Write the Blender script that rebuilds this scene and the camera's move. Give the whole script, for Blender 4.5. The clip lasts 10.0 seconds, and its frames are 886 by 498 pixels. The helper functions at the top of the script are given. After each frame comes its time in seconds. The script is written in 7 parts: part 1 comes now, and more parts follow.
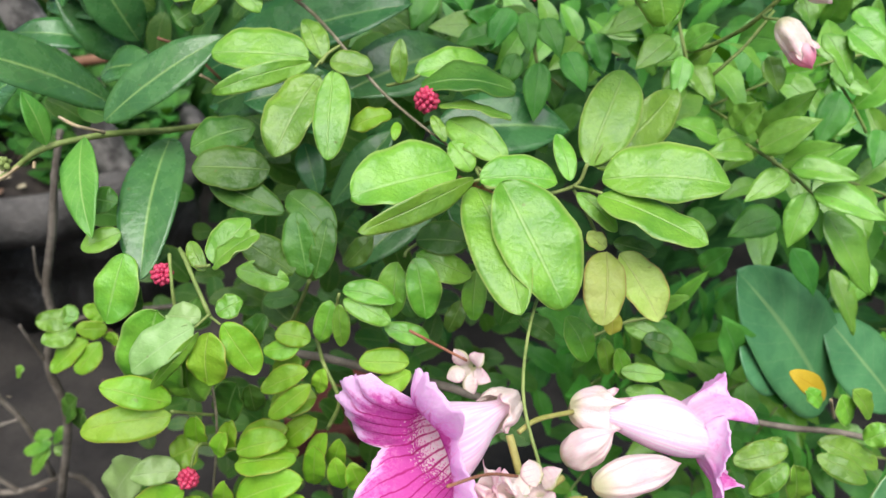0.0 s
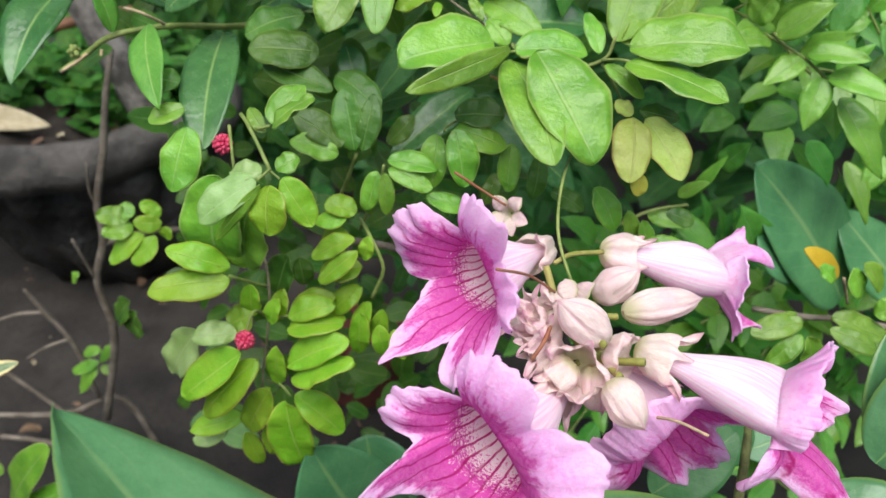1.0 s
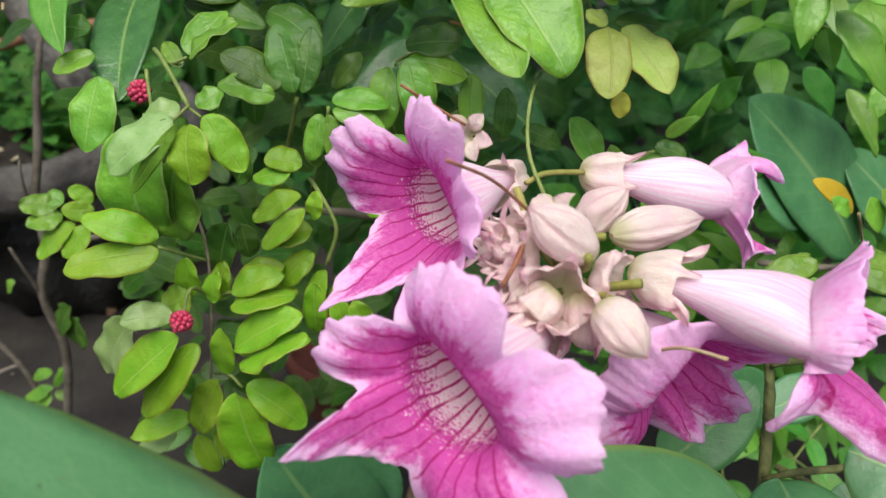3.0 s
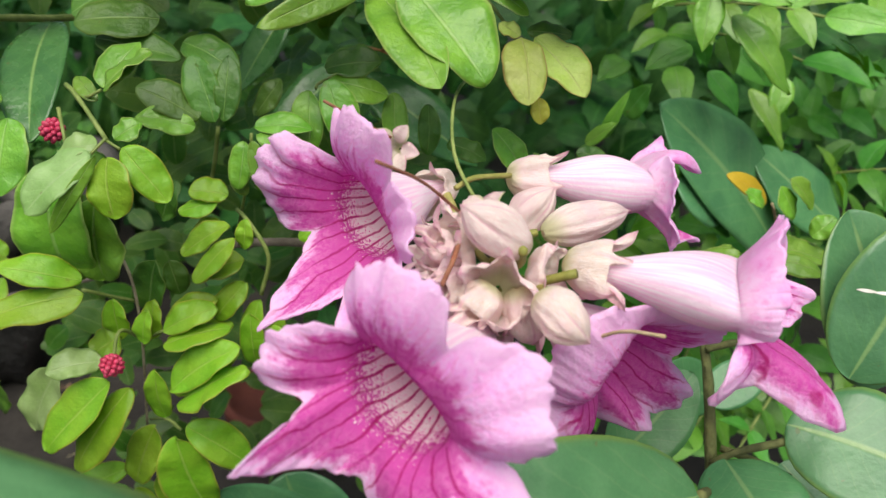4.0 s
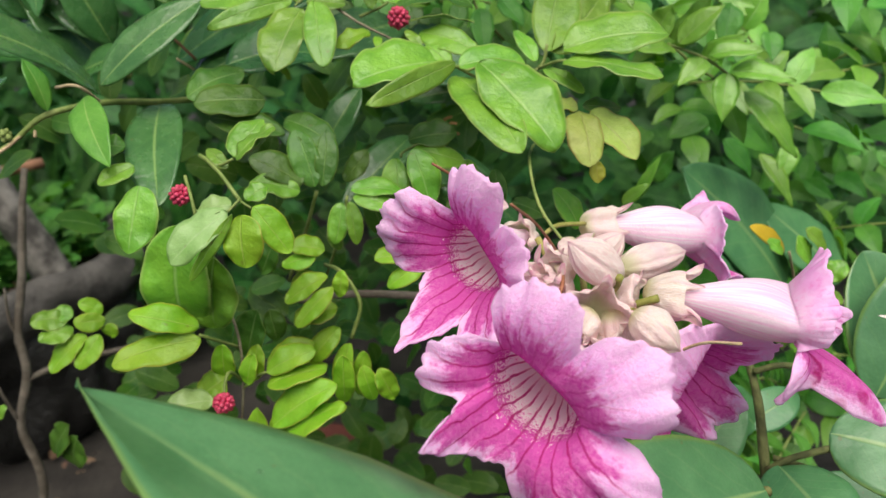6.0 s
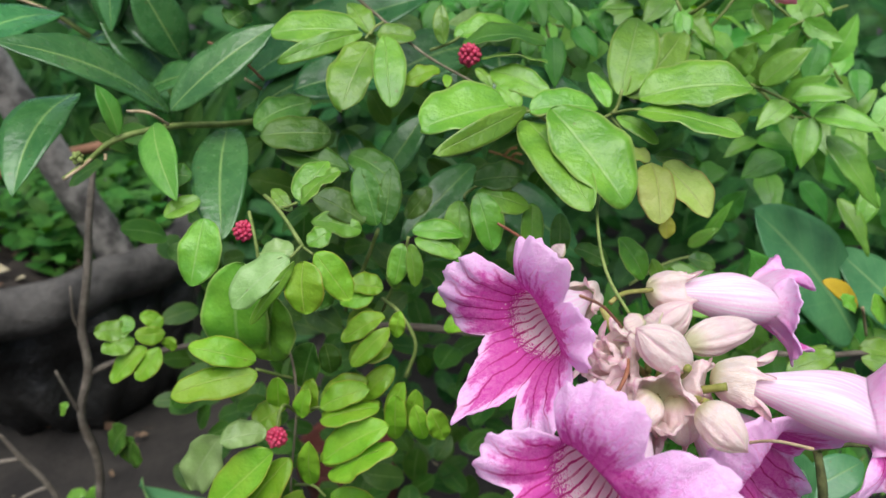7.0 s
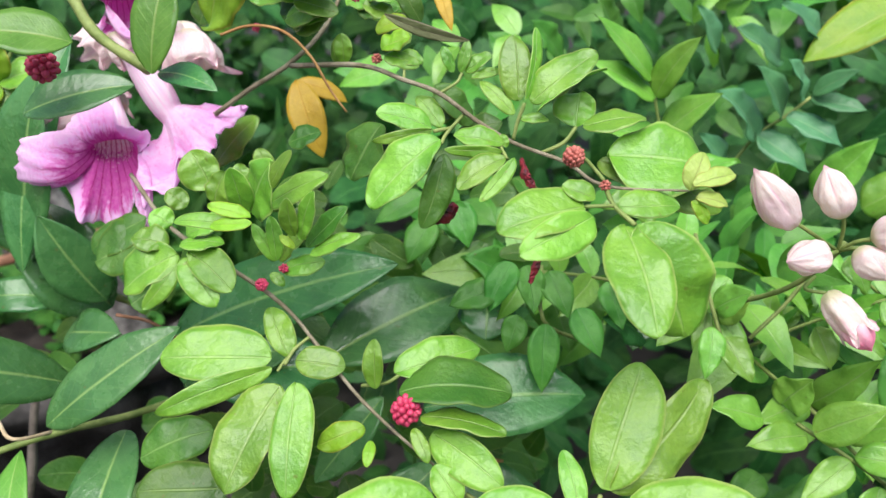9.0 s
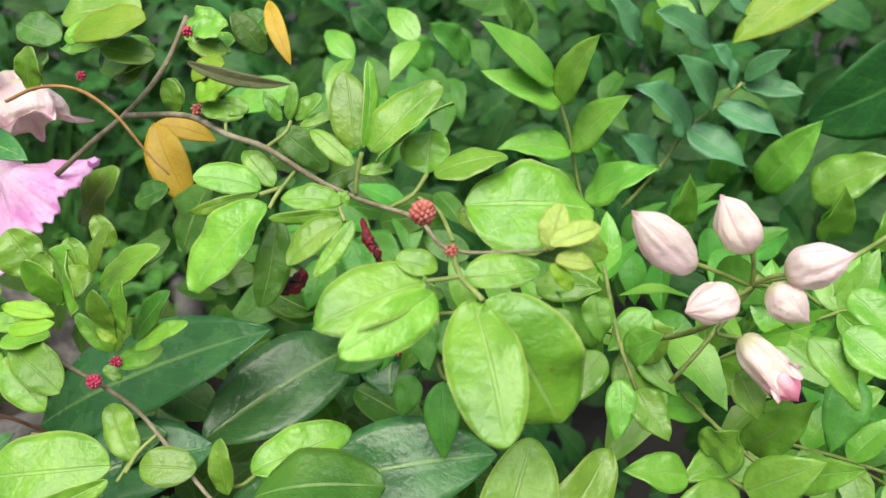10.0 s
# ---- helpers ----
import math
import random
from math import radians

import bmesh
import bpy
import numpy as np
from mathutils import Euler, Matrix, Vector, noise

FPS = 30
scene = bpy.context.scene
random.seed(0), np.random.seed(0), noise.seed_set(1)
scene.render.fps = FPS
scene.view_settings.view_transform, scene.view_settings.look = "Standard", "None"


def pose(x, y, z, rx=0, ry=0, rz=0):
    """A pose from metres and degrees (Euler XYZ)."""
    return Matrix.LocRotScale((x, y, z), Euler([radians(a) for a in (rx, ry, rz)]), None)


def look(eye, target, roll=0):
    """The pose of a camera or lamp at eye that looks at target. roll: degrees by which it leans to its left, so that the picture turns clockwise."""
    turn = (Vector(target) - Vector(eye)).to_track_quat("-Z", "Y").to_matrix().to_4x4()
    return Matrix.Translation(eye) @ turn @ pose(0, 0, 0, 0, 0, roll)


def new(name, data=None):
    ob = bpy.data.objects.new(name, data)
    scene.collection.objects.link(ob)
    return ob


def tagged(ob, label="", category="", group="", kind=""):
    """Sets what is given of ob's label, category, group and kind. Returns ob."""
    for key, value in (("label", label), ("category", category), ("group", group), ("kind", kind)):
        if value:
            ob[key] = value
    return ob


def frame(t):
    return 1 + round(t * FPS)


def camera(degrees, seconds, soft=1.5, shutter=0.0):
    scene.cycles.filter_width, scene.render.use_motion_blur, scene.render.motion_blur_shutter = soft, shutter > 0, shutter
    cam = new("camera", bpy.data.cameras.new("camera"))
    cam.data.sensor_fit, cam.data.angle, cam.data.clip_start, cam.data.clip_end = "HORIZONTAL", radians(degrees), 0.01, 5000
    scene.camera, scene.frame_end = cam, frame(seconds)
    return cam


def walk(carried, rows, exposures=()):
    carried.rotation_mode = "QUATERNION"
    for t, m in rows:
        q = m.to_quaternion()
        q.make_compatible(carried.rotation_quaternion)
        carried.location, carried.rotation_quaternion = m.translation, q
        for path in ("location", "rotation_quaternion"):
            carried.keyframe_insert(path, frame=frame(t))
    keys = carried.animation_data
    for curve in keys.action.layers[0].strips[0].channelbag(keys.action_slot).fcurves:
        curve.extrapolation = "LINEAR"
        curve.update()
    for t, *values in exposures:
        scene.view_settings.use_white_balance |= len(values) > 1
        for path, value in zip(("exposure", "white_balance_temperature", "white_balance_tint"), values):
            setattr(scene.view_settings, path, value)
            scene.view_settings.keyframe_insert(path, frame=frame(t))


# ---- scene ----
cam = camera(61.19, 10.0, soft=1.5)
PATH = [
    (0, (0.0571, 0.0675, 0.8164), (0.0498, 0.3276, 0.6672), 5.05),
    (0.5, (0.0552, 0.0405, 0.7966), (0.0457, 0.2976, 0.6425), 4.83),
    (1, (0.0533, 0.0223, 0.7857), (0.0404, 0.2797, 0.6322), 4.32),
    (1.5, (0.0517, 0.0129, 0.7775), (0.0373, 0.2698, 0.6232), 4.07),
    (2, (0.0585, 0.0244, 0.7688), (0.0415, 0.2771, 0.6079), 2.09),
    (3.5, (0.0654, 0.0461, 0.7298), (0.0637, 0.3153, 0.5974), -0.37),
    (4, (0.0644, 0.0396, 0.7296), (0.0807, 0.3105, 0.6017), -1.26),
    (4.5, (0.0551, 0.0213, 0.7218), (0.0761, 0.2985, 0.6090), -1.74),
    (5, (0.0488, 0.0085, 0.7307), (0.0696, 0.2884, 0.6248), -1.34),
    (5.5, (0.0303, -0.0009, 0.7304), (0.0587, 0.2816, 0.6335), -1.69),
    (7, (0.0195, 0.0163, 0.7615), (0.0254, 0.2956, 0.6523), -0.09),
    (7.5, (0.0189, 0.0304, 0.7834), (0.0068, 0.3083, 0.6709), 2.64),
    (8, (0.0092, 0.0594, 0.8118), (-0.0227, 0.3369, 0.7023), 4.43),
    (8.5, (0.0138, 0.0977, 0.8346), (-0.0250, 0.3749, 0.7267), 4.95),
    (9, (0.0699, 0.1441, 0.8669), (0.0412, 0.4182, 0.7484), 1.35),
    (9.5, (0.1073, 0.1754, 0.8744), (0.0816, 0.4467, 0.7490), -2.34),
    (10, (0.1120, 0.1926, 0.8770), (0.0810, 0.4622, 0.7492), -4.04),
]
EXPOSURES = [(0, 0.55, 6200, 10), (1.5, 0.25, 6350, 9), (3.5, 0.2, 6550, 8), (5, 0.22, 6900, 7), (5.5, 0.22, 6950, 7), (7, 0.2, 6150, 9), (7.5, 0.42, 6050, 10), (8, 0.64, 6000, 15), (8.5, 0.74, 6000, 16), (9, 0.68, 6200, 13), (9.5, 0.55, 6500, 9), (10, 0.62, 6600, 8)]
cam.data.dof.use_dof, cam.data.dof.focus_distance, cam.data.dof.aperture_fstop = True, 0.24, 16.0
walk(cam, [(t, look(eye, target, roll)) for t, eye, target, roll in PATH], EXPOSURES)

# ---- world and light: bright overcast sky ----
world = bpy.data.worlds.new("overcast_sky")
scene.world = world
world.use_nodes = True
wn = world.node_tree
sky = wn.nodes.new("ShaderNodeTexSky")
sky.sky_type = "NISHITA"
sky.sun_disc = False
sky.sun_elevation, sky.sun_rotation = radians(62), radians(200)
sky.air_density, sky.dust_density, sky.ozone_density = 1.0, 4.0, 1.0
wn.links.new(sky.outputs[0], wn.nodes["Background"].inputs[0])
wn.nodes["Background"].inputs[1].default_value = 0.100
sun_data = bpy.data.lights.new("sun", "SUN")
sun_data.energy, sun_data.angle, sun_data.color = 3.3, radians(55), (1.0, 0.97, 0.93)
sun = new("sun", sun_data)
sun.matrix_world = look((0.25, -0.85, 3.0), (0.05, 0.35, 0.6))

# ---- materials ----
class Nodes:
    """A short hand for a material's nodes."""

    def __init__(self, name):
        self.mat = bpy.data.materials.new(name)
        self.mat.use_nodes = True
        self.tree = self.mat.node_tree
        self.bsdf = self.tree.nodes["Principled BSDF"]

    def add(self, kind, **values):
        node = self.tree.nodes.new("ShaderNode" + kind)
        for key, value in values.items():
            node.inputs[key].default_value = value
        return node

    def link(self, a, b):
        self.tree.links.new(a, b)

    def math(self, op, a, b=0.0, c=0.0):
        node = self.add("Math")
        node.operation = op
        for n, v in enumerate((a, b, c)):
            if isinstance(v, (int, float)):
                node.inputs[n].default_value = v
            else:
                self.link(v, node.inputs[n])
        return node.outputs[0]

    def step(self, v, lo, hi, out_lo=0.0, out_hi=1.0):
        node = self.add("MapRange")
        node.interpolation_type = "SMOOTHSTEP"
        self.link(v, node.inputs[0])
        for n, x in enumerate((lo, hi, out_lo, out_hi)):
            node.inputs[n + 1].default_value = x
        return node.outputs[0]

    def noise(self, scale, detail=3.0, rough=0.55, where=None):
        node = self.add("TexNoise")
        node.inputs["Scale"].default_value = scale
        node.inputs["Detail"].default_value = detail
        node.inputs["Roughness"].default_value = rough
        self.link(where if where else self.add("NewGeometry").outputs["Position"], node.inputs["Vector"])
        return node.outputs[0]

    def mix(self, fac, a, b):
        node = self.add("Mix")
        node.data_type = "RGBA"
        for n, v in ((0, fac), (6, a), (7, b)):
            if isinstance(v, (int, float)):
                node.inputs[n].default_value = v
            elif isinstance(v, tuple):
                node.inputs[n].default_value = (*v, 1.0)
            else:
                self.link(v, node.inputs[n])
        return node.outputs[2]

    def hue(self, colour, h, s, v):
        node = self.add("HueSaturation")
        self.link(colour, node.inputs["Color"])
        for key, value in (("Hue", h), ("Saturation", s), ("Value", v)):
            if isinstance(value, (int, float)):
                node.inputs[key].default_value = value
            else:
                self.link(value, node.inputs[key])
        return node.outputs[0]

    def bump(self, height, strength, distance):
        node = self.add("Bump")
        node.inputs["Strength"].default_value = strength
        node.inputs["Distance"].default_value = distance
        self.link(height, node.inputs["Height"])
        return node.outputs[0]

    def uv(self):
        node = self.add("UVMap")
        node.uv_map = "uv"
        split = self.add("SeparateXYZ")
        self.link(node.outputs[0], split.inputs[0])
        return split.outputs[0], split.outputs[1]

    def finish(self, colour, rough, normal=None, glow=0.0, spec=0.5, through_light=0.0, coat=0.0):
        self.link(colour, self.bsdf.inputs["Base Color"])
        if isinstance(rough, (int, float)):
            self.bsdf.inputs["Roughness"].default_value = rough
        else:
            self.link(rough, self.bsdf.inputs["Roughness"])
        self.bsdf.inputs["Specular IOR Level"].default_value = spec
        self.bsdf.inputs["Coat Weight"].default_value = coat
        self.bsdf.inputs["Coat Roughness"].default_value = 0.25
        if normal:
            self.link(normal, self.bsdf.inputs["Normal"])
        if through_light:
            thin = self.add("BsdfTranslucent")
            self.link(self.hue(colour, 0.485, 1.15, 1.25), thin.inputs["Color"])
            if normal:
                self.link(normal, thin.inputs["Normal"])
            both = self.add("MixShader")
            both.inputs[0].default_value = through_light
            self.link(self.bsdf.outputs[0], both.inputs[1])
            self.link(thin.outputs[0], both.inputs[2])
            self.link(both.outputs[0], self.tree.nodes["Material Output"].inputs["Surface"])
        return self.mat


def leaf_material(name, deep, pale, veins=9.0, vein_tint=(0.35, 0.45, 0.14), vein_show=0.35, rough=0.42, relief=0.5, thin=0.28, edge=None, spread=0.18, spec=0.5, side_show=0.5):
    n = Nodes(name)
    u, v = n.uv()
    a = n.math("MULTIPLY", n.math("ABSOLUTE", n.math("SUBTRACT", v, 0.5)), 2.0)
    wob = n.noise(260.0, 2.0)
    # side veins sweep forward from the midrib
    run = n.math("ADD", n.math("SUBTRACT", n.math("MULTIPLY", u, veins), n.math("MULTIPLY", n.math("POWER", a, 0.8), veins * 0.26)), n.math("MULTIPLY", wob, 0.35))
    saw = n.math("ABSOLUTE", n.math("SUBTRACT", n.math("FRACT", run), 0.5))
    side = n.step(saw, 0.0, 0.09, 1.0, 0.0)
    side = n.math("MULTIPLY", side, n.step(a, 0.75, 1.0, 0.55, 0.0))
    mid = n.math("MULTIPLY", n.step(a, 0.015, 0.075, 1.0, 0.0), n.step(u, 0.8, 1.0, 1.0, 0.2))
    vein = n.math("MAXIMUM", mid, n.math("MULTIPLY", side, side_show))
    rnd = n.math("FRACT", n.math("ADD", n.add("ObjectInfo").outputs["Random"], n.add("NewGeometry").outputs["Random Per Island"]))
    blot = n.noise(60.0, 4.0, 0.6)
    fine = n.noise(900.0, 3.0, 0.6)
    colour = n.mix(n.step(blot, 0.32, 0.68), deep, pale)
    colour = n.mix(n.math("MULTIPLY", vein, vein_show), colour, vein_tint)
    if edge:
        colour = n.mix(n.math("MULTIPLY", n.step(a, 0.9, 0.99), 0.6), colour, edge)
    # small brown specks
    speck = n.step(n.noise(330.0, 1.0, 0.4), 0.76, 0.79)
    colour = n.mix(n.math("MULTIPLY", speck, 0.35), colour, (0.16, 0.11, 0.03))
    colour = n.hue(colour, n.math("ADD", 0.5 - 0.012, n.math("MULTIPLY", rnd, 0.024)), 1.0,
                   n.math("MULTIPLY", n.math("ADD", 1.0 - spread, n.math("MULTIPLY", rnd, 2 * spread)), n.math("ADD", 0.86, n.math("MULTIPLY", fine, 0.28))))
    pucker = n.math("ADD", n.math("MULTIPLY", n.noise(150.0, 2.0), 1.3), n.math("MULTIPLY", n.noise(380.0, 2.0), 0.8))
    height = n.math("ADD", n.math("ADD", n.math("MULTIPLY", mid, -0.5), n.math("MULTIPLY", side, -0.45 * side_show)), n.math("ADD", pucker, n.math("MULTIPLY", fine, 0.25)))
    normal = n.bump(height, relief, 0.0007)
    rg = n.math("ADD", rough - 0.1, n.math("MULTIPLY", blot, 0.2))
    return n.finish(colour, rg, normal, through_light=thin, spec=spec)


BUSH = [
    leaf_material("bush_leaf_green", (0.115, 0.295, 0.022), (0.205, 0.42, 0.036), 5, (0.36, 0.52, 0.17), 0.42, 0.38, 0.7, 0.25, (0.42, 0.53, 0.15), 0.2, 0.6, 0.22),
    leaf_material("bush_leaf_yellowing", (0.36, 0.40, 0.03), (0.46, 0.46, 0.06), 7, (0.55, 0.5, 0.14), 0.4, 0.5, 0.6, 0.35),
    # darker green for leaves further in: their shade is part of the colour
    leaf_material("bush_leaf_inner_shade", (0.046, 0.150, 0.013), (0.088, 0.215, 0.022), 7, (0.26, 0.42, 0.12), 0.5, 0.45, 0.7, 0.3, (0.20, 0.30, 0.06), side_show=0.25),
    leaf_material("bush_leaf_pale_reddish", (0.35, 0.47, 0.08), (0.46, 0.54, 0.15), 7, (0.5, 0.5, 0.2), 0.4, 0.5, 0.8, 0.35, (0.48, 0.28, 0.1)),
    leaf_material("bush_leaf_bluish", (0.23, 0.40, 0.10), (0.33, 0.49, 0.18), 7, (0.42, 0.54, 0.26), 0.4, 0.42, 0.4, 0.3, None, 0.08, 0.6, 0.35),
    leaf_material("bush_leaf_young", (0.190, 0.416, 0.016), (0.280, 0.478, 0.03), 7, (0.45, 0.55, 0.14), 0.4, 0.45, 0.6, 0.36, (0.5, 0.42, 0.08), side_show=0.25),
]
GLOSSY = [
    leaf_material("glossy_leaf_dark", (0.040, 0.150, 0.036), (0.075, 0.225, 0.058), 9, (0.27, 0.45, 0.13), 0.65, 0.27, 0.45, 0.16, None, 0.12, 0.6, 0.25),
    leaf_material("glossy_leaf_young", (0.09, 0.27, 0.03), (0.15, 0.36, 0.05), 9, (0.35, 0.5, 0.14), 0.6, 0.35, 0.35, 0.3),
]
BROAD = [
    leaf_material("broad_leaf_green", (0.074, 0.215, 0.080), (0.104, 0.270, 0.104), 9, (0.28, 0.43, 0.15), 0.7, 0.36, 0.3, 0.22, (0.2, 0.33, 0.06), 0.06, 0.7, 0.2),
    leaf_material("broad_leaf_green_young", (0.084, 0.281, 0.040), (0.109, 0.333, 0.048), 9, (0.3, 0.45, 0.12), 0.7, 0.4, 0.3, 0.28),
    leaf_material("broad_leaf_deep", (0.068, 0.225, 0.085), (0.105, 0.30, 0.112), 9, (0.24, 0.42, 0.15), 0.7, 0.36, 0.3, 0.22, None, 0.1, 0.6, 0.35),
]
VINE = [
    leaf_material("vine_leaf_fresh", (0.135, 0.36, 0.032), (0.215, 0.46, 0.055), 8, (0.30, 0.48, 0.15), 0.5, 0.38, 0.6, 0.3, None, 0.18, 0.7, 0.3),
    # two darker copies of the green: the vine's shade is put into the colour
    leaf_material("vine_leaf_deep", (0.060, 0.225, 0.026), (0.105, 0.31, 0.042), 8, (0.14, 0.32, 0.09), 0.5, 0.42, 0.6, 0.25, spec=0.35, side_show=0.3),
    leaf_material("vine_leaf_painted_shade", (0.018, 0.078, 0.016), (0.034, 0.122, 0.025), 8, (0.1, 0.24, 0.06), 0.5, 0.5, 0.7, 0.2, spec=0.2),
    leaf_material("vine_leaf_bluish", (0.070, 0.225, 0.085), (0.110, 0.30, 0.115), 8, (0.2, 0.38, 0.16), 0.5, 0.42, 0.6, 0.25, spec=0.5, side_show=0.3),
]
SCAR = leaf_material("pale_scar", (0.62, 0.6, 0.5), (0.78, 0.76, 0.68), 5, (0.7, 0.68, 0.6), 0.1, 0.7, 0.5, 0.05)
YELLOW_LEAF = leaf_material("yellow_leaf", (0.46, 0.30, 0.012), (0.55, 0.38, 0.025), 9, (0.5, 0.28, 0.02), 0.5, 0.5, 0.5, 0.3)
BITS_BROWN = leaf_material("brown_leaf_bit", (0.10, 0.055, 0.03), (0.19, 0.12, 0.07), 6, (0.1, 0.06, 0.03), 0.4, 0.7, 0.8, 0.1)
GREYISH = leaf_material("greyish_leaf", (0.15, 0.19, 0.07), (0.24, 0.25, 0.12), 7, (0.3, 0.25, 0.15), 0.4, 0.6, 0.8, 0.2, (0.22, 0.11, 0.1))
DEAD_LEAF = leaf_material("dead_leaf", (0.40, 0.34, 0.2), (0.52, 0.46, 0.3), 8, (0.32, 0.25, 0.13), 0.6, 0.6, 0.8, 0.15)
WEED = leaf_material("weed_leaf", (0.030, 0.115, 0.016), (0.070, 0.20, 0.028), 6, (0.12, 0.3, 0.07), 0.4, 0.55, 0.6, 0.25, spec=0.2)


# the weed leaf in near-black greens: the undergrowth's shade is put into the colour
UNDER = leaf_material("undergrowth_leaf_painted_shade", (0.014, 0.062, 0.010), (0.034, 0.115, 0.016), 6, (0.12, 0.3, 0.07), 0.4, 0.55, 0.6, 0.25, spec=0.2)


def variegated_material():
    n = Nodes("variegated_leaf")
    u, v = n.uv()
    a = n.math("MULTIPLY", n.math("ABSOLUTE", n.math("SUBTRACT", v, 0.5)), 2.0)
    ragged = n.noise(90.0, 4.0, 0.7)
    line = n.math("ADD", a, n.math("MULTIPLY", n.math("SUBTRACT", ragged, 0.5), 0.7))
    green = n.mix(n.step(n.noise(70.0, 3.0), 0.4, 0.6), (0.12, 0.21, 0.10), (0.27, 0.36, 0.2))
    colour = n.mix(n.step(line, 0.46, 0.56), green, (0.72, 0.66, 0.34))
    colour = n.mix(n.step(a, 0.9, 1.0), colour, (0.62, 0.47, 0.16))
    colour = n.mix(n.math("MULTIPLY", n.step(a, 0.01, 0.05, 1.0, 0.0), 0.6), colour, (0.6, 0.58, 0.35))
    return n.finish(colour, 0.4, n.bump(n.noise(400.0, 3.0), 0.3, 0.0008), through_light=0.2)


VARIEGATED = variegated_material()


def bark(name, deep, pale, scale=500.0, relief=0.8, rough=0.8):
    n = Nodes(name)
    big, small = n.noise(scale * 0.18, 4.0, 0.6), n.noise(scale, 5.0, 0.7)
    colour = n.mix(n.step(big, 0.35, 0.65), deep, pale)
    colour = n.hue(colour, 0.5, 1.0, n.math("ADD", 0.7, n.math("MULTIPLY", small, 0.6)))
    return n.finish(colour, rough, n.bump(n.math("ADD", small, big), relief, 0.0015), spec=0.3)


TWIG = bark("twig_bark", (0.17, 0.145, 0.085), (0.31, 0.275, 0.185))
BROWNISH_STEM = bark("brownish_green_stem", (0.075, 0.085, 0.03), (0.16, 0.18, 0.06))
GREEN_TWIG = bark("green_stem", (0.14, 0.2, 0.045), (0.25, 0.31, 0.09), 500, 0.3, 0.55)
GREY_TWIG = bark("grey_dead_bark", (0.12, 0.10, 0.075), (0.25, 0.215, 0.17), 300)
BROWN_CANE = bark("brown_cane", (0.17, 0.08, 0.04), (0.27, 0.14, 0.08), 300, 0.4, 0.6)
TRUNK = bark("trunk_bark", (0.07, 0.064, 0.058), (0.30, 0.28, 0.25), 190, 1.0)
DRY_STALK = bark("dry_stalk", (0.42, 0.32, 0.18), (0.55, 0.44, 0.28), 600, 0.5)
ORANGE_STALK = bark("orange_dry_stalk", (0.30, 0.15, 0.05), (0.42, 0.24, 0.09), 600, 0.5)
FLOWER_STALK = bark("flower_stalk", (0.21, 0.22, 0.045), (0.33, 0.3, 0.09), 600, 0.3, 0.5)
RED_STALK = bark("red_stalk", (0.26, 0.1, 0.05), (0.36, 0.17, 0.1), 600, 0.4, 0.6)


def bud_red():
    n = Nodes("red_bud")
    rnd = n.add("NewGeometry").outputs["Random Per Island"]
    colour = n.mix(rnd, (0.36, 0.015, 0.055), (0.56, 0.045, 0.115))
    colour = n.mix(n.math("MULTIPLY", n.step(n.noise(700.0, 3.0), 0.5, 0.7), 0.35), colour, (0.66, 0.16, 0.2))
    return n.finish(colour, 0.5, n.bump(n.noise(1500.0, 3.0), 0.4, 0.0004))


def bud_brown():
    n = Nodes("brownish_bud")
    rnd = n.add("NewGeometry").outputs["Random Per Island"]
    colour = n.mix(rnd, (0.32, 0.07, 0.05), (0.46, 0.15, 0.11))
    return n.finish(colour, 0.6, n.bump(n.noise(1500.0, 3.0), 0.4, 0.0004))


RED_BUD, BROWN_BUD = bud_red(), bud_brown()


def folded_petal():
    n = Nodes("rose_folded_petal")
    u, v = n.uv()
    colour = n.mix(n.step(n.math("ADD", v, n.math("MULTIPLY", n.noise(260.0, 3.0), 0.5)), 0.5, 1.1), (0.88, 0.62, 0.66), (0.80, 0.26, 0.38))
    return n.finish(colour, 0.5, n.bump(n.noise(500.0, 4.0), 0.5, 0.0008), through_light=0.3)


ROSE = folded_petal()


def withered():
    n = Nodes("withered_red_petal")
    colour = n.mix(n.step(n.noise(260.0, 4.0), 0.35, 0.62), (0.015, 0.004, 0.005), (0.24, 0.012, 0.024))
    return n.finish(colour, 0.6, n.bump(n.noise(700.0, 4.0), 0.8, 0.001))


WITHERED = withered()


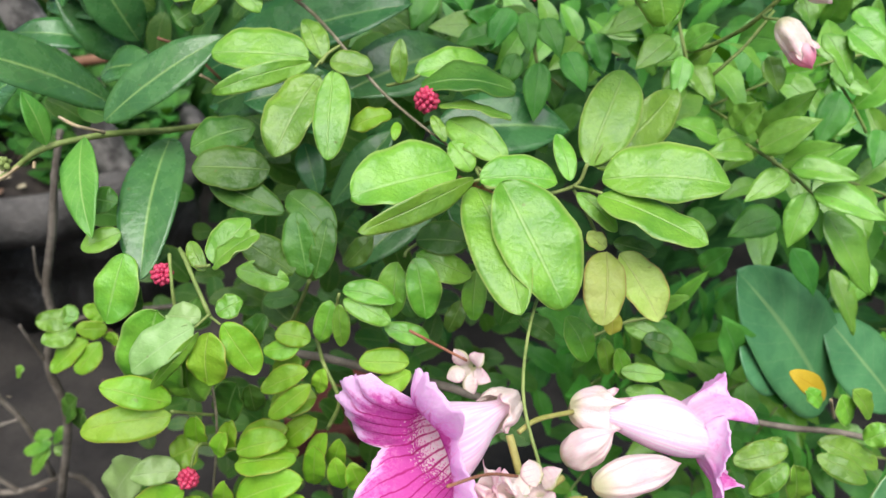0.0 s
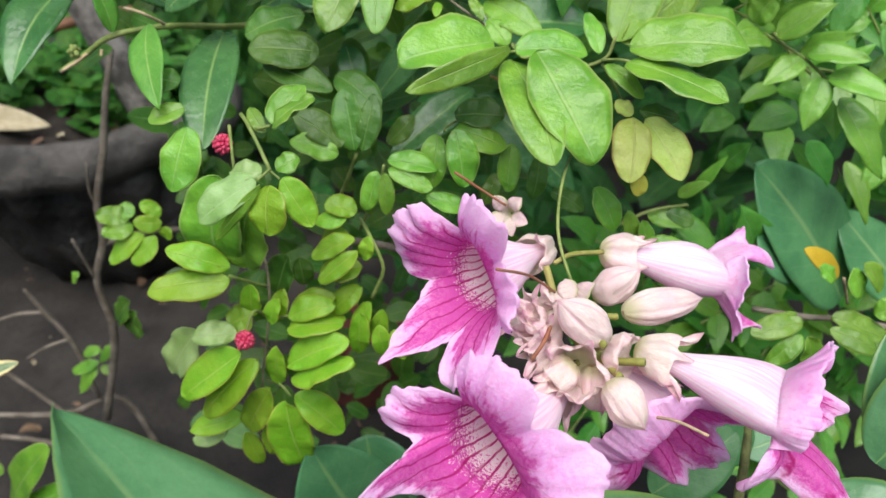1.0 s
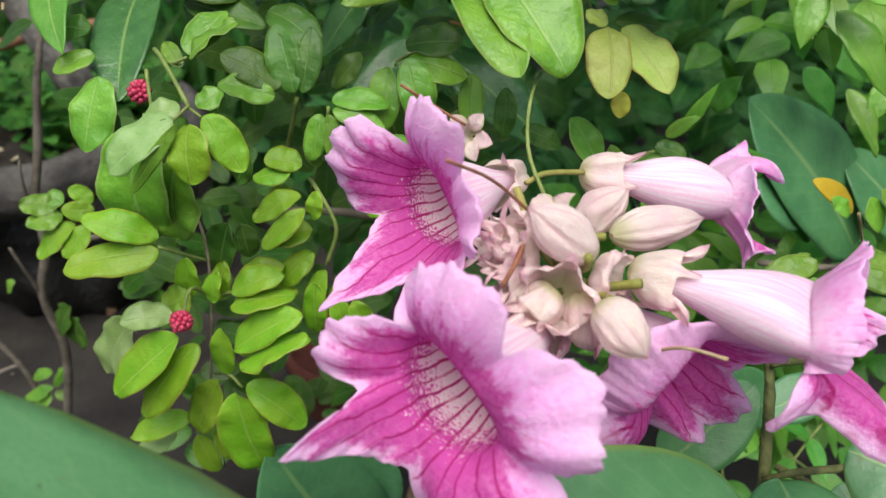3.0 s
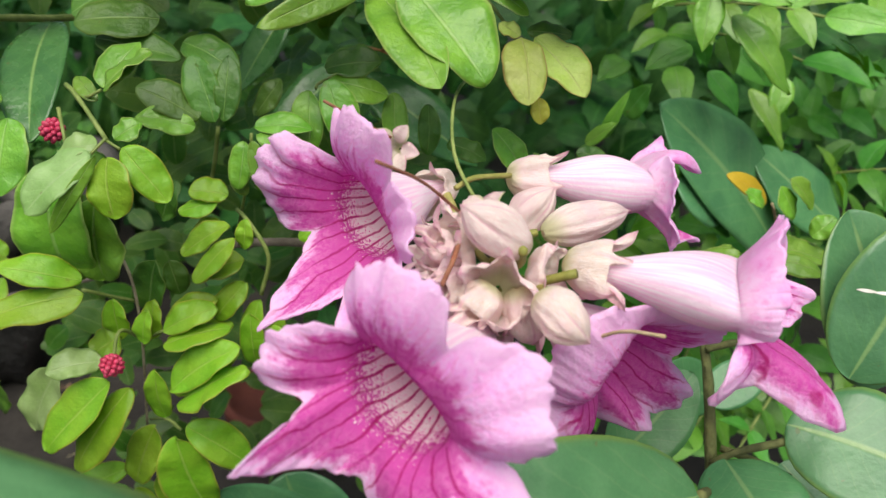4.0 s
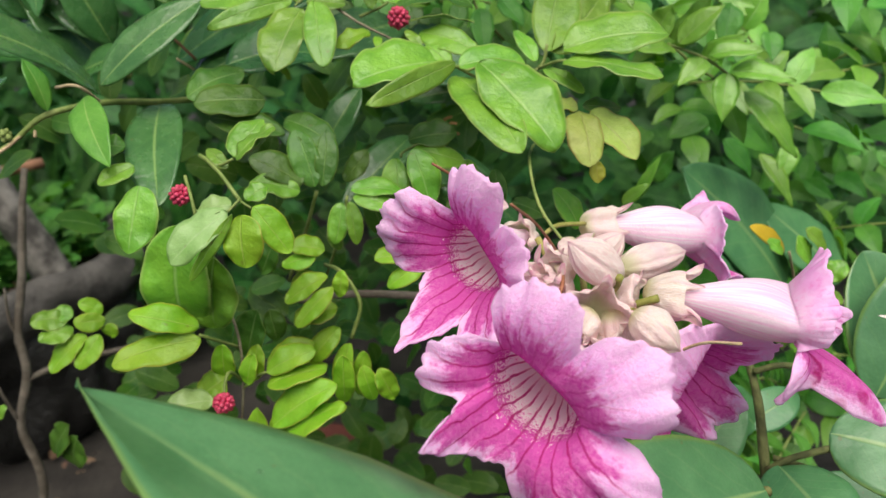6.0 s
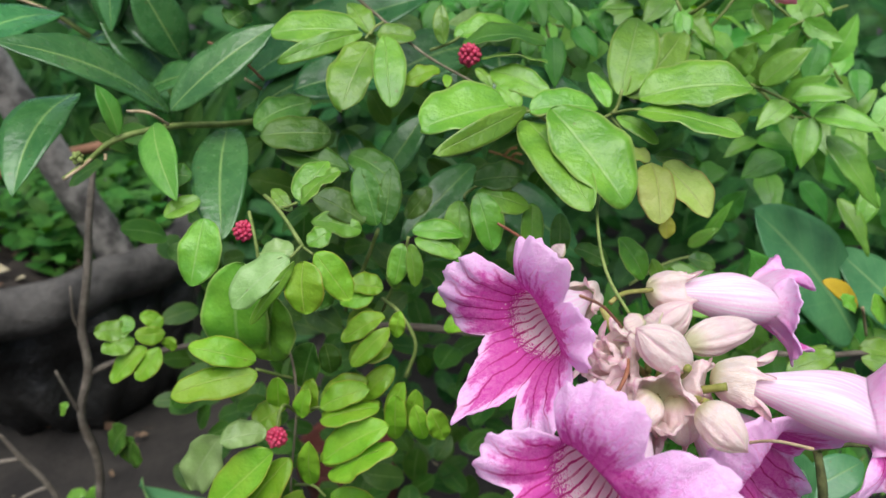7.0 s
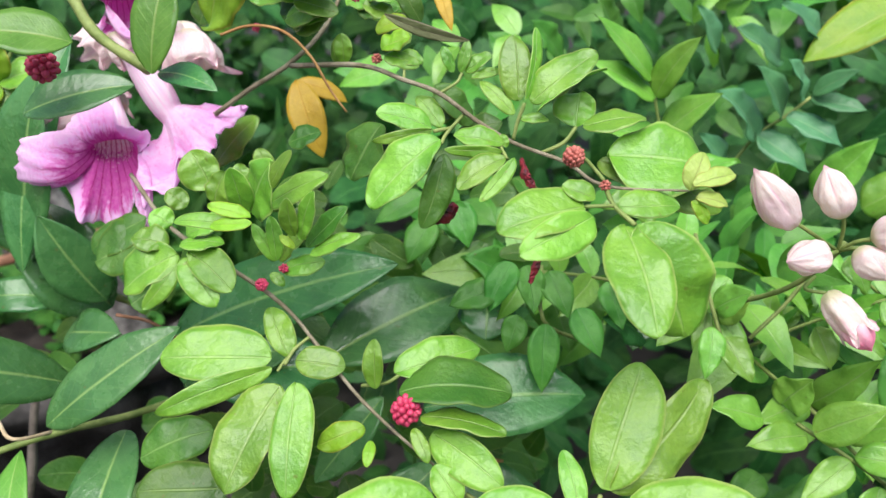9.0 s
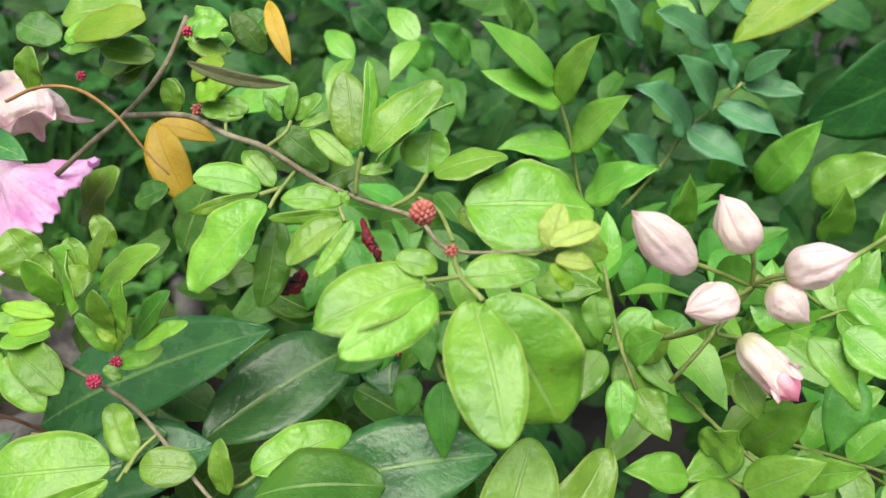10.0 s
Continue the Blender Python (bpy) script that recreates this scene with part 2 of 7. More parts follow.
def petal_inner():
    """Inside of the trumpet: u runs round from the top, v from the foot to the lip."""
    n = Nodes("petal_inside")
    u, v = n.uv()
    off = n.math("ABSOLUTE", n.math("SUBTRACT", u, 0.5))
    low = n.step(off, 0.12, 0.36, 1.0, 0.0)
    wide = n.step(off, 0.24, 0.42, 1.0, 0.0)
    wob = n.noise(110.0, 3.0)
    bend = n.noise(34.0, 2.0)
    fine = n.noise(1300.0, 3.0, 0.7)
    fray = n.noise(420.0, 4.0, 0.7)
    # streaks that run outwards with the veins
    ray = n.add("CombineXYZ")
    n.link(n.math("MULTIPLY", n.math("ADD", u, n.math("MULTIPLY", wob, 0.02)), 46.0), ray.inputs[0])
    n.link(n.math("MULTIPLY", v, 5.0), ray.inputs[1])
    streak = n.noise(1.0, 3.0, 0.6, ray.outputs[0])
    # the pale floor reaches further out below than above
    w = n.math("SUBTRACT", v, n.math("MULTIPLY", low, 0.13))
    w2 = n.math("ADD", w, n.math("MULTIPLY", n.math("SUBTRACT", fray, 0.5), 0.14))
    run = n.math("ADD", n.math("MULTIPLY", u, 23.0), n.math("ADD", n.math("MULTIPLY", n.math("SUBTRACT", bend, 0.5), 2.4), n.math("MULTIPLY", n.math("SUBTRACT", wob, 0.5), 0.7)))
    saw = n.math("ABSOLUTE", n.math("SUBTRACT", n.math("FRACT", run), 0.5))
    thin = n.math("ADD", n.step(v, 0.35, 0.98, 0.13, 0.05), n.math("MULTIPLY", n.math("SUBTRACT", fray, 0.5), 0.06))
    line = n.step(n.math("SUBTRACT", saw, thin), -0.05, 0.03, 1.0, 0.0)
    reach = n.math("ADD", n.math("SUBTRACT", v, n.math("MULTIPLY", low, 0.10)), n.math("MULTIPLY", n.math("SUBTRACT", streak, 0.5), 0.3))
    line = n.math("MULTIPLY", line, n.math("MULTIPLY", n.step(w, 0.12, 0.28), n.step(reach, 0.78, 0.96, 1.0, 0.0)))
    line = n.math("MULTIPLY", line, n.math("ADD", 0.4, n.math("MULTIPLY", wide, 0.6)))
    line = n.math("MULTIPLY", line, n.step(streak, 0.34, 0.52, 0.45, 1.0))
    # white floor that breaks up into magenta specks towards the lip
    floor_ = n.mix(n.step(v, 0.1, 0.4), (0.82, 0.62, 0.66), (0.95, 0.86, 0.87))
    speck = n.step(n.math("ADD", fine, n.math("MULTIPLY", n.math("SUBTRACT", w2, 0.37), 1.5)), 0.50, 0.60)
    colour = n.mix(n.math("MULTIPLY", speck, 0.92), floor_, (0.64, 0.035, 0.40))
    # fine net of pale cells on the lobes, as on crinkled silk
    net = n.step(n.noise(620.0, 4.0, 0.75), 0.36, 0.64)
    lobe = n.mix(net, (0.90, 0.42, 0.80), (0.96, 0.60, 0.90))
    lobe = n.mix(n.math("MULTIPLY", n.step(n.noise(70.0, 3.0), 0.38, 0.68), 0.45), lobe, (0.97, 0.72, 0.93))
    lobe = n.mix(n.math("MULTIPLY", n.step(v, 0.84, 1.0), 0.7), lobe, (0.96, 0.74, 0.92))
    fade = n.math("ADD", n.math("SUBTRACT", v, n.math("MULTIPLY", low, 0.11)), n.math("MULTIPLY", n.math("SUBTRACT", streak, 0.5), 0.5))
    fade = n.math("ADD", fade, n.math("MULTIPLY", n.math("SUBTRACT", fray, 0.5), 0.16))
    pale = n.math("MULTIPLY", n.math("MULTIPLY", net, n.step(w2, 0.5, 0.72)), 0.34)
    colour = n.mix(pale, colour, (0.90, 0.42, 0.72))
    colour = n.mix(n.step(fade, 0.74, 0.86), colour, lobe)
    colour = n.mix(n.math("MULTIPLY", line, 0.95), colour, (0.46, 0.006, 0.17))
    height = n.math("ADD", n.math("MULTIPLY", fine, 0.35), n.math("ADD", n.math("MULTIPLY", net, 0.5), n.math("ADD", n.math("MULTIPLY", streak, 0.9), n.math("MULTIPLY", n.noise(150.0, 2.0), 1.6))))
    return n.finish(colour, 0.5, n.bump(height, 0.5, 0.0009), through_light=0.42, spec=0.4)


def petal_outer():
    n = Nodes("petal_outside")
    u, v = n.uv()
    streak = n.add("TexNoise")
    map_ = n.add("CombineXYZ")
    n.link(n.math("MULTIPLY", u, 60.0), map_.inputs[0])
    n.link(n.math("MULTIPLY", v, 3.0), map_.inputs[1])
    n.link(map_.outputs[0], streak.inputs["Vector"])
    streak.inputs["Scale"].default_value = 1.0
    pale = n.mix(n.step(streak.outputs[0], 0.35, 0.65), (0.90, 0.68, 0.82), (0.95, 0.86, 0.91))
    lobe = n.mix(n.step(n.noise(120.0, 4.0), 0.35, 0.65), (0.88, 0.46, 0.77), (0.94, 0.68, 0.89))
    lobe = n.mix(n.math("MULTIPLY", n.step(n.noise(330.0, 4.0, 0.7), 0.5, 0.66), 0.4), lobe, (0.80, 0.17, 0.54))
    colour = n.mix(n.step(n.math("ADD", v, n.math("MULTIPLY", n.noise(120.0), 0.25)), 0.62, 0.95), pale, lobe)
    return n.finish(colour, 0.5, n.bump(n.noise(500.0, 4.0), 0.4, 0.0008), through_light=0.38, spec=0.35)


def sepal():
    n = Nodes("cream_calyx")
    u, v = n.uv()
    streak = n.add("TexNoise")
    map_ = n.add("CombineXYZ")
    n.link(n.math("MULTIPLY", u, 26.0), map_.inputs[0])
    n.link(n.math("MULTIPLY", v, 2.0), map_.inputs[1])
    n.link(map_.outputs[0], streak.inputs["Vector"])
    streak.inputs["Detail"].default_value = 5.0
    rnd = n.add("ObjectInfo").outputs["Random"]
    warm = n.mix(rnd, (0.86, 0.74, 0.62), (0.88, 0.69, 0.68))
    colour = n.mix(n.step(streak.outputs[0], 0.36, 0.66), warm, (0.90, 0.81, 0.75))
    colour = n.mix(n.math("MULTIPLY", n.step(n.noise(85.0, 4.0), 0.46, 0.68), 0.45), colour, (0.90, 0.62, 0.69))
    vein = n.step(n.math("ABSOLUTE", n.math("SUBTRACT", n.noise(210.0, 3.0, 0.6), 0.5)), 0.0, 0.012, 1.0, 0.0)
    colour = n.mix(n.math("MULTIPLY", vein, 0.22), colour, (0.66, 0.48, 0.38))
    seam = n.math("ABSOLUTE", n.math("SUBTRACT", n.math("FRACT", n.math("ADD", n.math("MULTIPLY", u, 5.0), 0.5)), 0.5))
    seam = n.math("MULTIPLY", n.step(seam, 0.0, 0.10, 1.0, 0.0), n.step(v, 0.25, 0.7))
    colour = n.mix(n.math("MULTIPLY", seam, 0.5), colour, (0.72, 0.36, 0.48))
    colour = n.mix(n.math("MULTIPLY", n.step(v, 0.0, 0.22, 1.0, 0.0), 0.75), colour, (0.52, 0.55, 0.22))
    colour = n.mix(n.math("MULTIPLY", n.step(v, 0.90, 1.0), 0.6), colour, (0.70, 0.32, 0.42))
    wrinkle = n.math("ADD", n.math("MULTIPLY", streak.outputs[0], 1.2), n.math("ADD", n.math("MULTIPLY", n.noise(240.0, 4.0), 1.8), n.math("MULTIPLY", vein, -0.25)))
    return n.finish(colour, 0.42, n.bump(wrinkle, 0.5, 0.0012), through_light=0.3, spec=0.5)


PETAL_IN, PETAL_OUT, SEPAL = petal_inner(), petal_outer(), sepal()


def plain(name, deep, pale, scale, rough, relief=0.6, distance=0.003, spec=0.4):
    n = Nodes(name)
    big, small = n.noise(scale, 5.0, 0.6), n.noise(scale * 9, 4.0, 0.65)
    colour = n.hue(n.mix(n.step(big, 0.32, 0.68), deep, pale), 0.5, 1.0, n.math("ADD", 0.65, n.math("MULTIPLY", small, 0.7)))
    return n.finish(colour, rough, n.bump(n.math("ADD", big, small), relief, distance), spec=spec)


SOIL = plain("damp_soil", (0.02, 0.015, 0.012), (0.055, 0.043, 0.033), 40, 0.95, 1.0, 0.006)
BAG = plain("black_plastic", (0.004, 0.004, 0.0042), (0.034, 0.033, 0.03), 8, 0.4, 0.7, 0.01)
RIM = plain("dusty_grey_plastic", (0.028, 0.026, 0.023), (0.11, 0.102, 0.092), 22, 0.75, 0.8, 0.004)
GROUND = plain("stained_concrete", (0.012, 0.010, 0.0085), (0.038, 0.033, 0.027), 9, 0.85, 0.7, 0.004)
TERRACOTTA = plain("terracotta", (0.09, 0.022, 0.015), (0.13, 0.036, 0.022), 30, 0.8)
WET = Nodes("water_drop")
WET.bsdf.inputs["Transmission Weight"].default_value = 1.0
WET.bsdf.inputs["Roughness"].default_value = 0.02
WET.bsdf.inputs["IOR"].default_value = 1.33
WET = WET.mat

# ---- builders ----
PLACED = {}


def thing(name, at, label, category, group="", kind=""):
    """A top-level Empty that holds parts."""
    ob = new(name)
    ob.empty_display_size = 0.01
    ob.location = at
    PLACED[ob] = Matrix.Translation(at)
    return tagged(ob, label, category, group, kind)


def put(ob, m, parent=None):
    ob.matrix_basis = m
    PLACED[ob] = m
    if parent:
        ob.parent = parent
        ob.matrix_parent_inverse = PLACED[parent].inverted()
    return ob


def mesh(name, verts, faces, material, uvs=None, smooth=True, slots=None):
    me = bpy.data.meshes.new(name)
    me.from_pydata(verts, [], faces)
    for m in material if isinstance(material, (list, tuple)) else [material]:
        me.materials.append(m)
    if smooth:
        me.polygons.foreach_set("use_smooth", [True] * len(me.polygons))
    if slots:
        me.polygons.foreach_set("material_index", slots)
    if uvs:
        layer = me.uv_layers.new(name="uv")
        order = np.empty(len(me.loops), dtype=np.int32)
        me.loops.foreach_get("vertex_index", order)
        layer.data.foreach_set("uv", np.asarray(uvs, dtype=np.float32)[order].ravel())
    me.update()
    return me


def part(name, me, parent, m=None, label=""):
    ob = new(name, me)
    put(ob, m if m else Matrix.Identity(4), parent)
    return tagged(ob, label)


def smooth_line(points, radii, per=5):
    """Catmull-Rom through the points, with the radii carried along."""
    p = [Vector(q) for q in points]
    p = [p[0] * 2 - p[1]] + p + [p[-1] * 2 - p[-2]]
    line, rad = [], []
    for i in range(1, len(p) - 2):
        for k in range(per):
            t = k / per
            a, b, c, d = p[i - 1 : i + 3]
            line.append(0.5 * (2 * b + (c - a) * t + (2 * a - 5 * b + 4 * c - d) * t * t + (3 * b - a - 3 * c + d) * t**3))
            rad.append(radii[i - 1] * (1 - t) + radii[i] * t)
    return line + [p[-2]], rad + [radii[-1]]


def tube_data(points, radii, sides=8, per=5, knobs=0.0):
    """A round stem along the points, closed at both ends, with swollen nodes if asked."""
    if isinstance(radii, (int, float)):
        radii = [radii] * len(points)
    line, rad = smooth_line(points, radii, per)
    verts, faces = [], []
    side = Vector((0.37, 0.61, 0.7))
    for i, q in enumerate(line):
        way = (line[min(i + 1, len(line) - 1)] - line[max(i - 1, 0)]).normalized()
        side = (side - way * side.dot(way)).normalized()
        up = way.cross(side)
        r = rad[i] * (1 + knobs * noise.noise(q * 170))
        for k in range(sides):
            a = 2 * math.pi * k / sides
            verts.append(q + (side * math.cos(a) + up * math.sin(a)) * r)
    for i in range(len(line) - 1):
        for k in range(sides):
            a, b = i * sides + k, i * sides + (k + 1) % sides
            faces.append((a, b, b + sides, a + sides))
    faces.append(tuple(range(sides))[::-1])
    faces.append(tuple(range(len(verts) - sides, len(verts))))
    return verts, faces


def stem(parent, name, points, radii, material, label="", sides=8, per=5, knobs=0.12):
    verts, faces = tube_data(points, radii, sides, per, knobs)
    o = verts[0].copy()
    me = mesh(name, [v - o for v in verts], faces, material)
    return part(name, me, parent, Matrix.Translation(o), label)


def outline(kind, u, lean=0):
    """Half widths of a leaf on its two sides, 1 at the widest."""
    if kind == "leaflet":
        # the outer side bulges, the side towards the twin leaflet is straighter
        full = u**0.5 * (1 - u) ** 0.56 / 0.48
        slim = u**0.62 * (1 - u) ** 0.6 / 0.43
        even = u**0.54 * (1 - u) ** 0.58 / 0.46
        return ((0.85 * slim, 1.15 * full), (1.02 * even, 0.98 * even), (1.15 * full, 0.85 * slim))[lean + 1]
    if kind == "lance":
        w = u**0.74 * (1 - u) ** 0.86 / 0.328
        return w, w
    if kind == "broad":
        w = u**0.52 * (1 - u) ** 0.62 / 0.453
        return w, w
    if kind == "pinna":
        w = u**0.6 * (1 - u) ** 1.05 / 0.318
        t = 0.05 * math.sin(u * 38) * (0.15 < u < 0.9)
        return w * (1 + t), w * (1 + t)
    w = u**0.5 * (1 - u) ** 0.5 / 0.5
    return w, w


def leaf_mesh(kind, length, width, arch=0.06, fold=0.18, wave=0.03, rows=12, half=4, seed=0, thick=0.0003, material=None, twist=0.0, lean=0):
    """A leaf that starts at the origin and runs along x, its upper face towards z."""
    verts, uvs, top = [], [], []
    rnd = random.Random(seed)
    ph, ph2, sway = rnd.uniform(0, 6.28), rnd.uniform(0, 6.28), rnd.uniform(-0.03, 0.03)
    for i in range(rows + 1):
        u = (1 - math.cos(math.pi * i / rows)) / 2
        left, right = outline(kind, u, lean)
        for j in range(-half, half + 1):
            f = j / half
            w = (left if f > 0 else right) * width / 2
            y = f * w
            z = arch * length * 4 * u * (1 - u)
            z += fold * abs(y) - 0.35 * fold * y * y / (width / 2 + 1e-9)
            z += wave * width * abs(f) * (math.sin(u * 9 + ph + (1.5 if f > 0 else 0)) + 0.6 * math.sin(u * 19 + ph2 - f))
            ang = twist * (u - 0.4)
            y, z = y * math.cos(ang) - z * math.sin(ang), z * math.cos(ang) + y * math.sin(ang)
            y += sway * length * math.sin(math.pi * u)
            verts.append((u * length, y, z))
            uvs.append((u, 0.5 + 0.5 * f))
    n, faces = 2 * half + 1, []
    for i in range(rows):
        for j in range(2 * half):
            a = i * n + j
            faces.append((a, a + n, a + n + 1, a + 1))
    if thick:
        count = len(verts)
        verts += [(x, y, z - thick) for x, y, z in verts]
        uvs += uvs
        faces += [(d + count, c + count, b + count, a + count) for a, b, c, d in faces]
        ring = [j for j in range(n)] + [i * n + n - 1 for i in range(1, rows + 1)] + [rows * n + j for j in range(n - 2, -1, -1)] + [i * n for i in range(rows - 1, 0, -1)]
        for a, b in zip(ring, ring[1:] + ring[:1]):
            faces.append((a, b, b + count, a + count))
    return mesh(kind, verts, faces, material, uvs)


def leaf_pose(foot, tip, roll=0.0, face=(0, -0.62, 0.78)):
    """The pose of a leaf from its foot to its tip, its upper face turned up and to the open side."""
    foot, tip = Vector(foot), Vector(tip)
    x = (tip - foot).normalized()
    z = Vector(face)
    z = (z - x * z.dot(x)).normalized()
    y = z.cross(x)
    r = radians(roll)
    y = y * math.cos(r) + z * math.sin(r)
    z = x.cross(y)
    return Matrix.Translation(foot) @ Matrix((x, y, z)).transposed().to_4x4()


STYLES = {"leaflet": (0.12, 0.042, 20, 4, 0.0003), "lance": (0.22, 0.02, 14, 4, 0.0004), "broad": (0.12, 0.012, 18, 6, 0.0005), "pinna": (0.3, 0.04, 18, 3, 0.0003)}
leaf_count = 0


def leaf(parent, kind, foot, tip, width, roll=0.0, arch=0.06, tone=0, material=None, name="leaf", label="", face=(0, -0.62, 0.78), lean=0):
    global leaf_count
    leaf_count += 1
    fold, wave, rows, half, thick = STYLES[kind]
    var = random.Random(leaf_count * 7)
    fold, wave, twist = fold + var.uniform(-0.12, 0.12), wave * var.uniform(0.7, 2.0), var.uniform(-0.35, 0.35)
    if kind == "lance" and material is None:
        arch += 0.035
    palette = {"leaflet": BUSH, "lance": GLOSSY, "broad": BROAD, "pinna": VINE}[kind]
    me = leaf_mesh(kind, (Vector(tip) - Vector(foot)).length, width, arch, fold, wave, rows, half, leaf_count, thick, material or palette[tone], twist if kind in ("leaflet", "pinna") else 0.0, lean)
    return part(name, me, parent, leaf_pose(foot, tip, roll, face), label)


def ball_cluster(radius, bead, count, seed, material, name="bud_head"):
    """A head of many small round buds packed on a ball."""
    bm = bmesh.new()
    rnd = random.Random(seed)
    bmesh.ops.create_icosphere(bm, subdivisions=1, radius=radius * 0.7)
    for i in range(count):
        z = 1 - 2 * (i + 0.5) / count
        a = i * 2.39996
        r = math.sqrt(1 - z * z)
        d = Vector((r * math.cos(a), r * math.sin(a), z))
        bmesh.ops.create_icosphere(bm, subdivisions=2, radius=bead * rnd.uniform(0.85, 1.15), matrix=Matrix.Translation(d * radius * rnd.uniform(0.85, 1.02)) @ d.to_track_quat("Z", "Y").to_matrix().to_4x4() @ Matrix.Diagonal((1, 1, 1.3, 1)))
    me = bpy.data.meshes.new(name)
    bm.to_mesh(me)
    bm.free()
    me.materials.append(material)
    me.polygons.foreach_set("use_smooth", [True] * len(me.polygons))
    return me


def bud_head(parent, at, radius=0.0065, count=42, material=None, seed=1):
    me = ball_cluster(radius, radius * 0.3, count, seed, material or RED_BUD)
    return part("bud_head", me, parent, Matrix.Translation(at) @ pose(0, 0, 0, seed * 40, seed * 77, seed * 31), "tight raspberry-red head of round buds")


def frame_of(foot, ahead, up):
    """x ahead, z up, y to the left."""
    x = Vector(ahead).normalized()
    z = Vector(up)
    z = (z - x * z.dot(x)).normalized()
    return Matrix.Translation(foot) @ Matrix((x, z.cross(x), z)).transposed().to_4x4()


def corolla_mesh(length, mouth, tips, seed, oblique=0.35, ruffle=1.0, notches=(0.7, 0.4, 0.4, 0.4, 0.3), slim=()):
    """A trumpet along x whose five lobes end at the given tips (in its own axes). Inner and outer skins."""
    rnd = random.Random(seed)
    rings_tube, rings_limb, around = 16, 18, 180
    ph = [rnd.uniform(0, 6.28) for _ in range(6)]
    lobes = sorted((math.atan2(t.y, t.z) % (2 * math.pi), math.hypot(t.y, t.z), t.x, i) for i, t in enumerate(tips))
    depth = {frozenset((i, (i + 1) % 5)): d for i, d in enumerate(notches)}

    def rim(ang):
        """The end of the limb at an angle: radius, place along the axis, nearness to a lobe's middle."""
        for n in range(len(lobes)):
            a0, r0, x0, i0 = lobes[n]
            a1, r1, x1, i1 = lobes[(n + 1) % len(lobes)]
            gap = (a1 - a0) % (2 * math.pi)
            d = (ang - a0) % (2 * math.pi)
            if d <= gap:
                f = d / gap
                q = 2 * min(f, 1 - f)
                near = (1 - min(1.0, q)) ** 1.4 if (i0 if f < 0.5 else i1) in slim else (1 - min(1.0, q) ** 3.0) ** 0.8
                deep = depth.get(frozenset((i0, i1)), 0.4)
                r, x = (r0, x0) if f < 0.5 else (r1, x1)
                rn = mouth + deep * ((r0 + r1) / 2 - mouth)
                xn = length + deep * ((x0 + x1) / 2 - length) - 0.05 * mouth
                return rn + (r - rn) * near, xn + (x - xn) * near, near
        return mouth, length, 0.0

    inner, uvs = [], []
    for i in range(rings_tube + rings_limb + 1):
        for k in range(around + 1):
            ang = 2 * math.pi * k / around
            c, sn = math.cos(ang), math.sin(ang)
            if i <= rings_tube:
                s = i / rings_tube
                r = 0.0022 + (mouth - 0.0022) * (0.10 * s + 0.9 * (3 * s * s - 2 * s**3) ** 0.9)
                dent = 1 + 0.05 * math.cos(3 * ang + ph[4]) * s
                squat = 1 - (0.38 + 0.27 * max(0.0, c)) * s**3
                inner.append(Vector((s * length - oblique * mouth * c * s**4, r * sn * dent, r * c * squat * dent)))
                uvs.append((k / around, 0.62 * s))
            else:
                s = (i - rings_tube) / rings_limb
                re, xe, near = rim(ang)
                m = Vector((length - oblique * mouth * c, mouth))
                e = Vector((xe, re))
                go = (e - m).length
                lift = 0.45 + 0.35 * max(0.0, c)
                ctl = m + Vector((math.cos(lift), math.sin(lift))) * 0.5 * go
                p = m * (1 - s) ** 2 + ctl * 2 * s * (1 - s) + e * s * s
                rip = ruffle * s * s * go * (0.055 * math.sin(ang * 9 + ph[0]) + 0.035 * math.sin(ang * 23 + ph[1]) + 0.06 * math.sin(ang * 5 + ph[2]))
                cup = -0.10 * go * math.sin(math.pi * s) * (1 - near) + 0.10 * go * math.sin(math.pi * s**1.4) * near
                edge = 1 + ruffle * 0.016 * s * s * (math.sin(ang * 41 + ph[3]) + 1.6 * math.sin(ang * 17 + ph[5]) + 0.8 * math.sin(ang * 67 + ph[1]))
                flat = 0.38 + 0.27 * max(0.0, c)
                squash = 1 - flat + flat * s**0.7
                dent = 1 + 0.05 * math.cos(3 * ang + ph[4]) * (1 - s)
                inner.append(Vector((p.x + rip + cup, p.y * sn * edge * dent, p.y * c * edge * squash * dent)))
                uvs.append((k / around, 0.62 + 0.38 * s))
    n = around + 1
    total = rings_tube + rings_limb + 1
    faces, slots = [], []
    for i in range(total - 1):
        for k in range(around):
            a = i * n + k
            faces.append((a, a + 1, a + n + 1, a + n))
            slots.append(0)
    count = len(inner)
    normals = [Vector() for _ in inner]
    for f in faces:
        nrm = (inner[f[1]] - inner[f[0]]).cross(inner[f[2]] - inner[f[0]])
        for v in f:
            normals[v] += nrm
    for i in range(total):
        nrm = normals[i * n] + normals[i * n + n - 1]
        normals[i * n], normals[i * n + n - 1] = nrm, nrm
    outer = [v - (nn.normalized() if nn.length > 0 else Vector()) * 0.0006 for v, nn in zip(inner, normals)]
    # the outer skin must lie outside of the tube
    mid = 8 * n + 20
    if outer[mid].yz.length < inner[mid].yz.length:
        outer = [v + (nn.normalized() if nn.length > 0 else Vector()) * 0.0006 for v, nn in zip(inner, normals)]
    for f in list(faces):
        faces.append(tuple(v + count for v in f[::-1]))
        slots.append(1)
    last = (total - 1) * n
    for k in range(around):
        faces.append((last + k, last + k + 1, last + k + 1 + count, last + k + count))
        slots.append(0)
    return mesh("corolla", inner + outer, faces, [PETAL_IN, PETAL_OUT], uvs + uvs, True, slots)


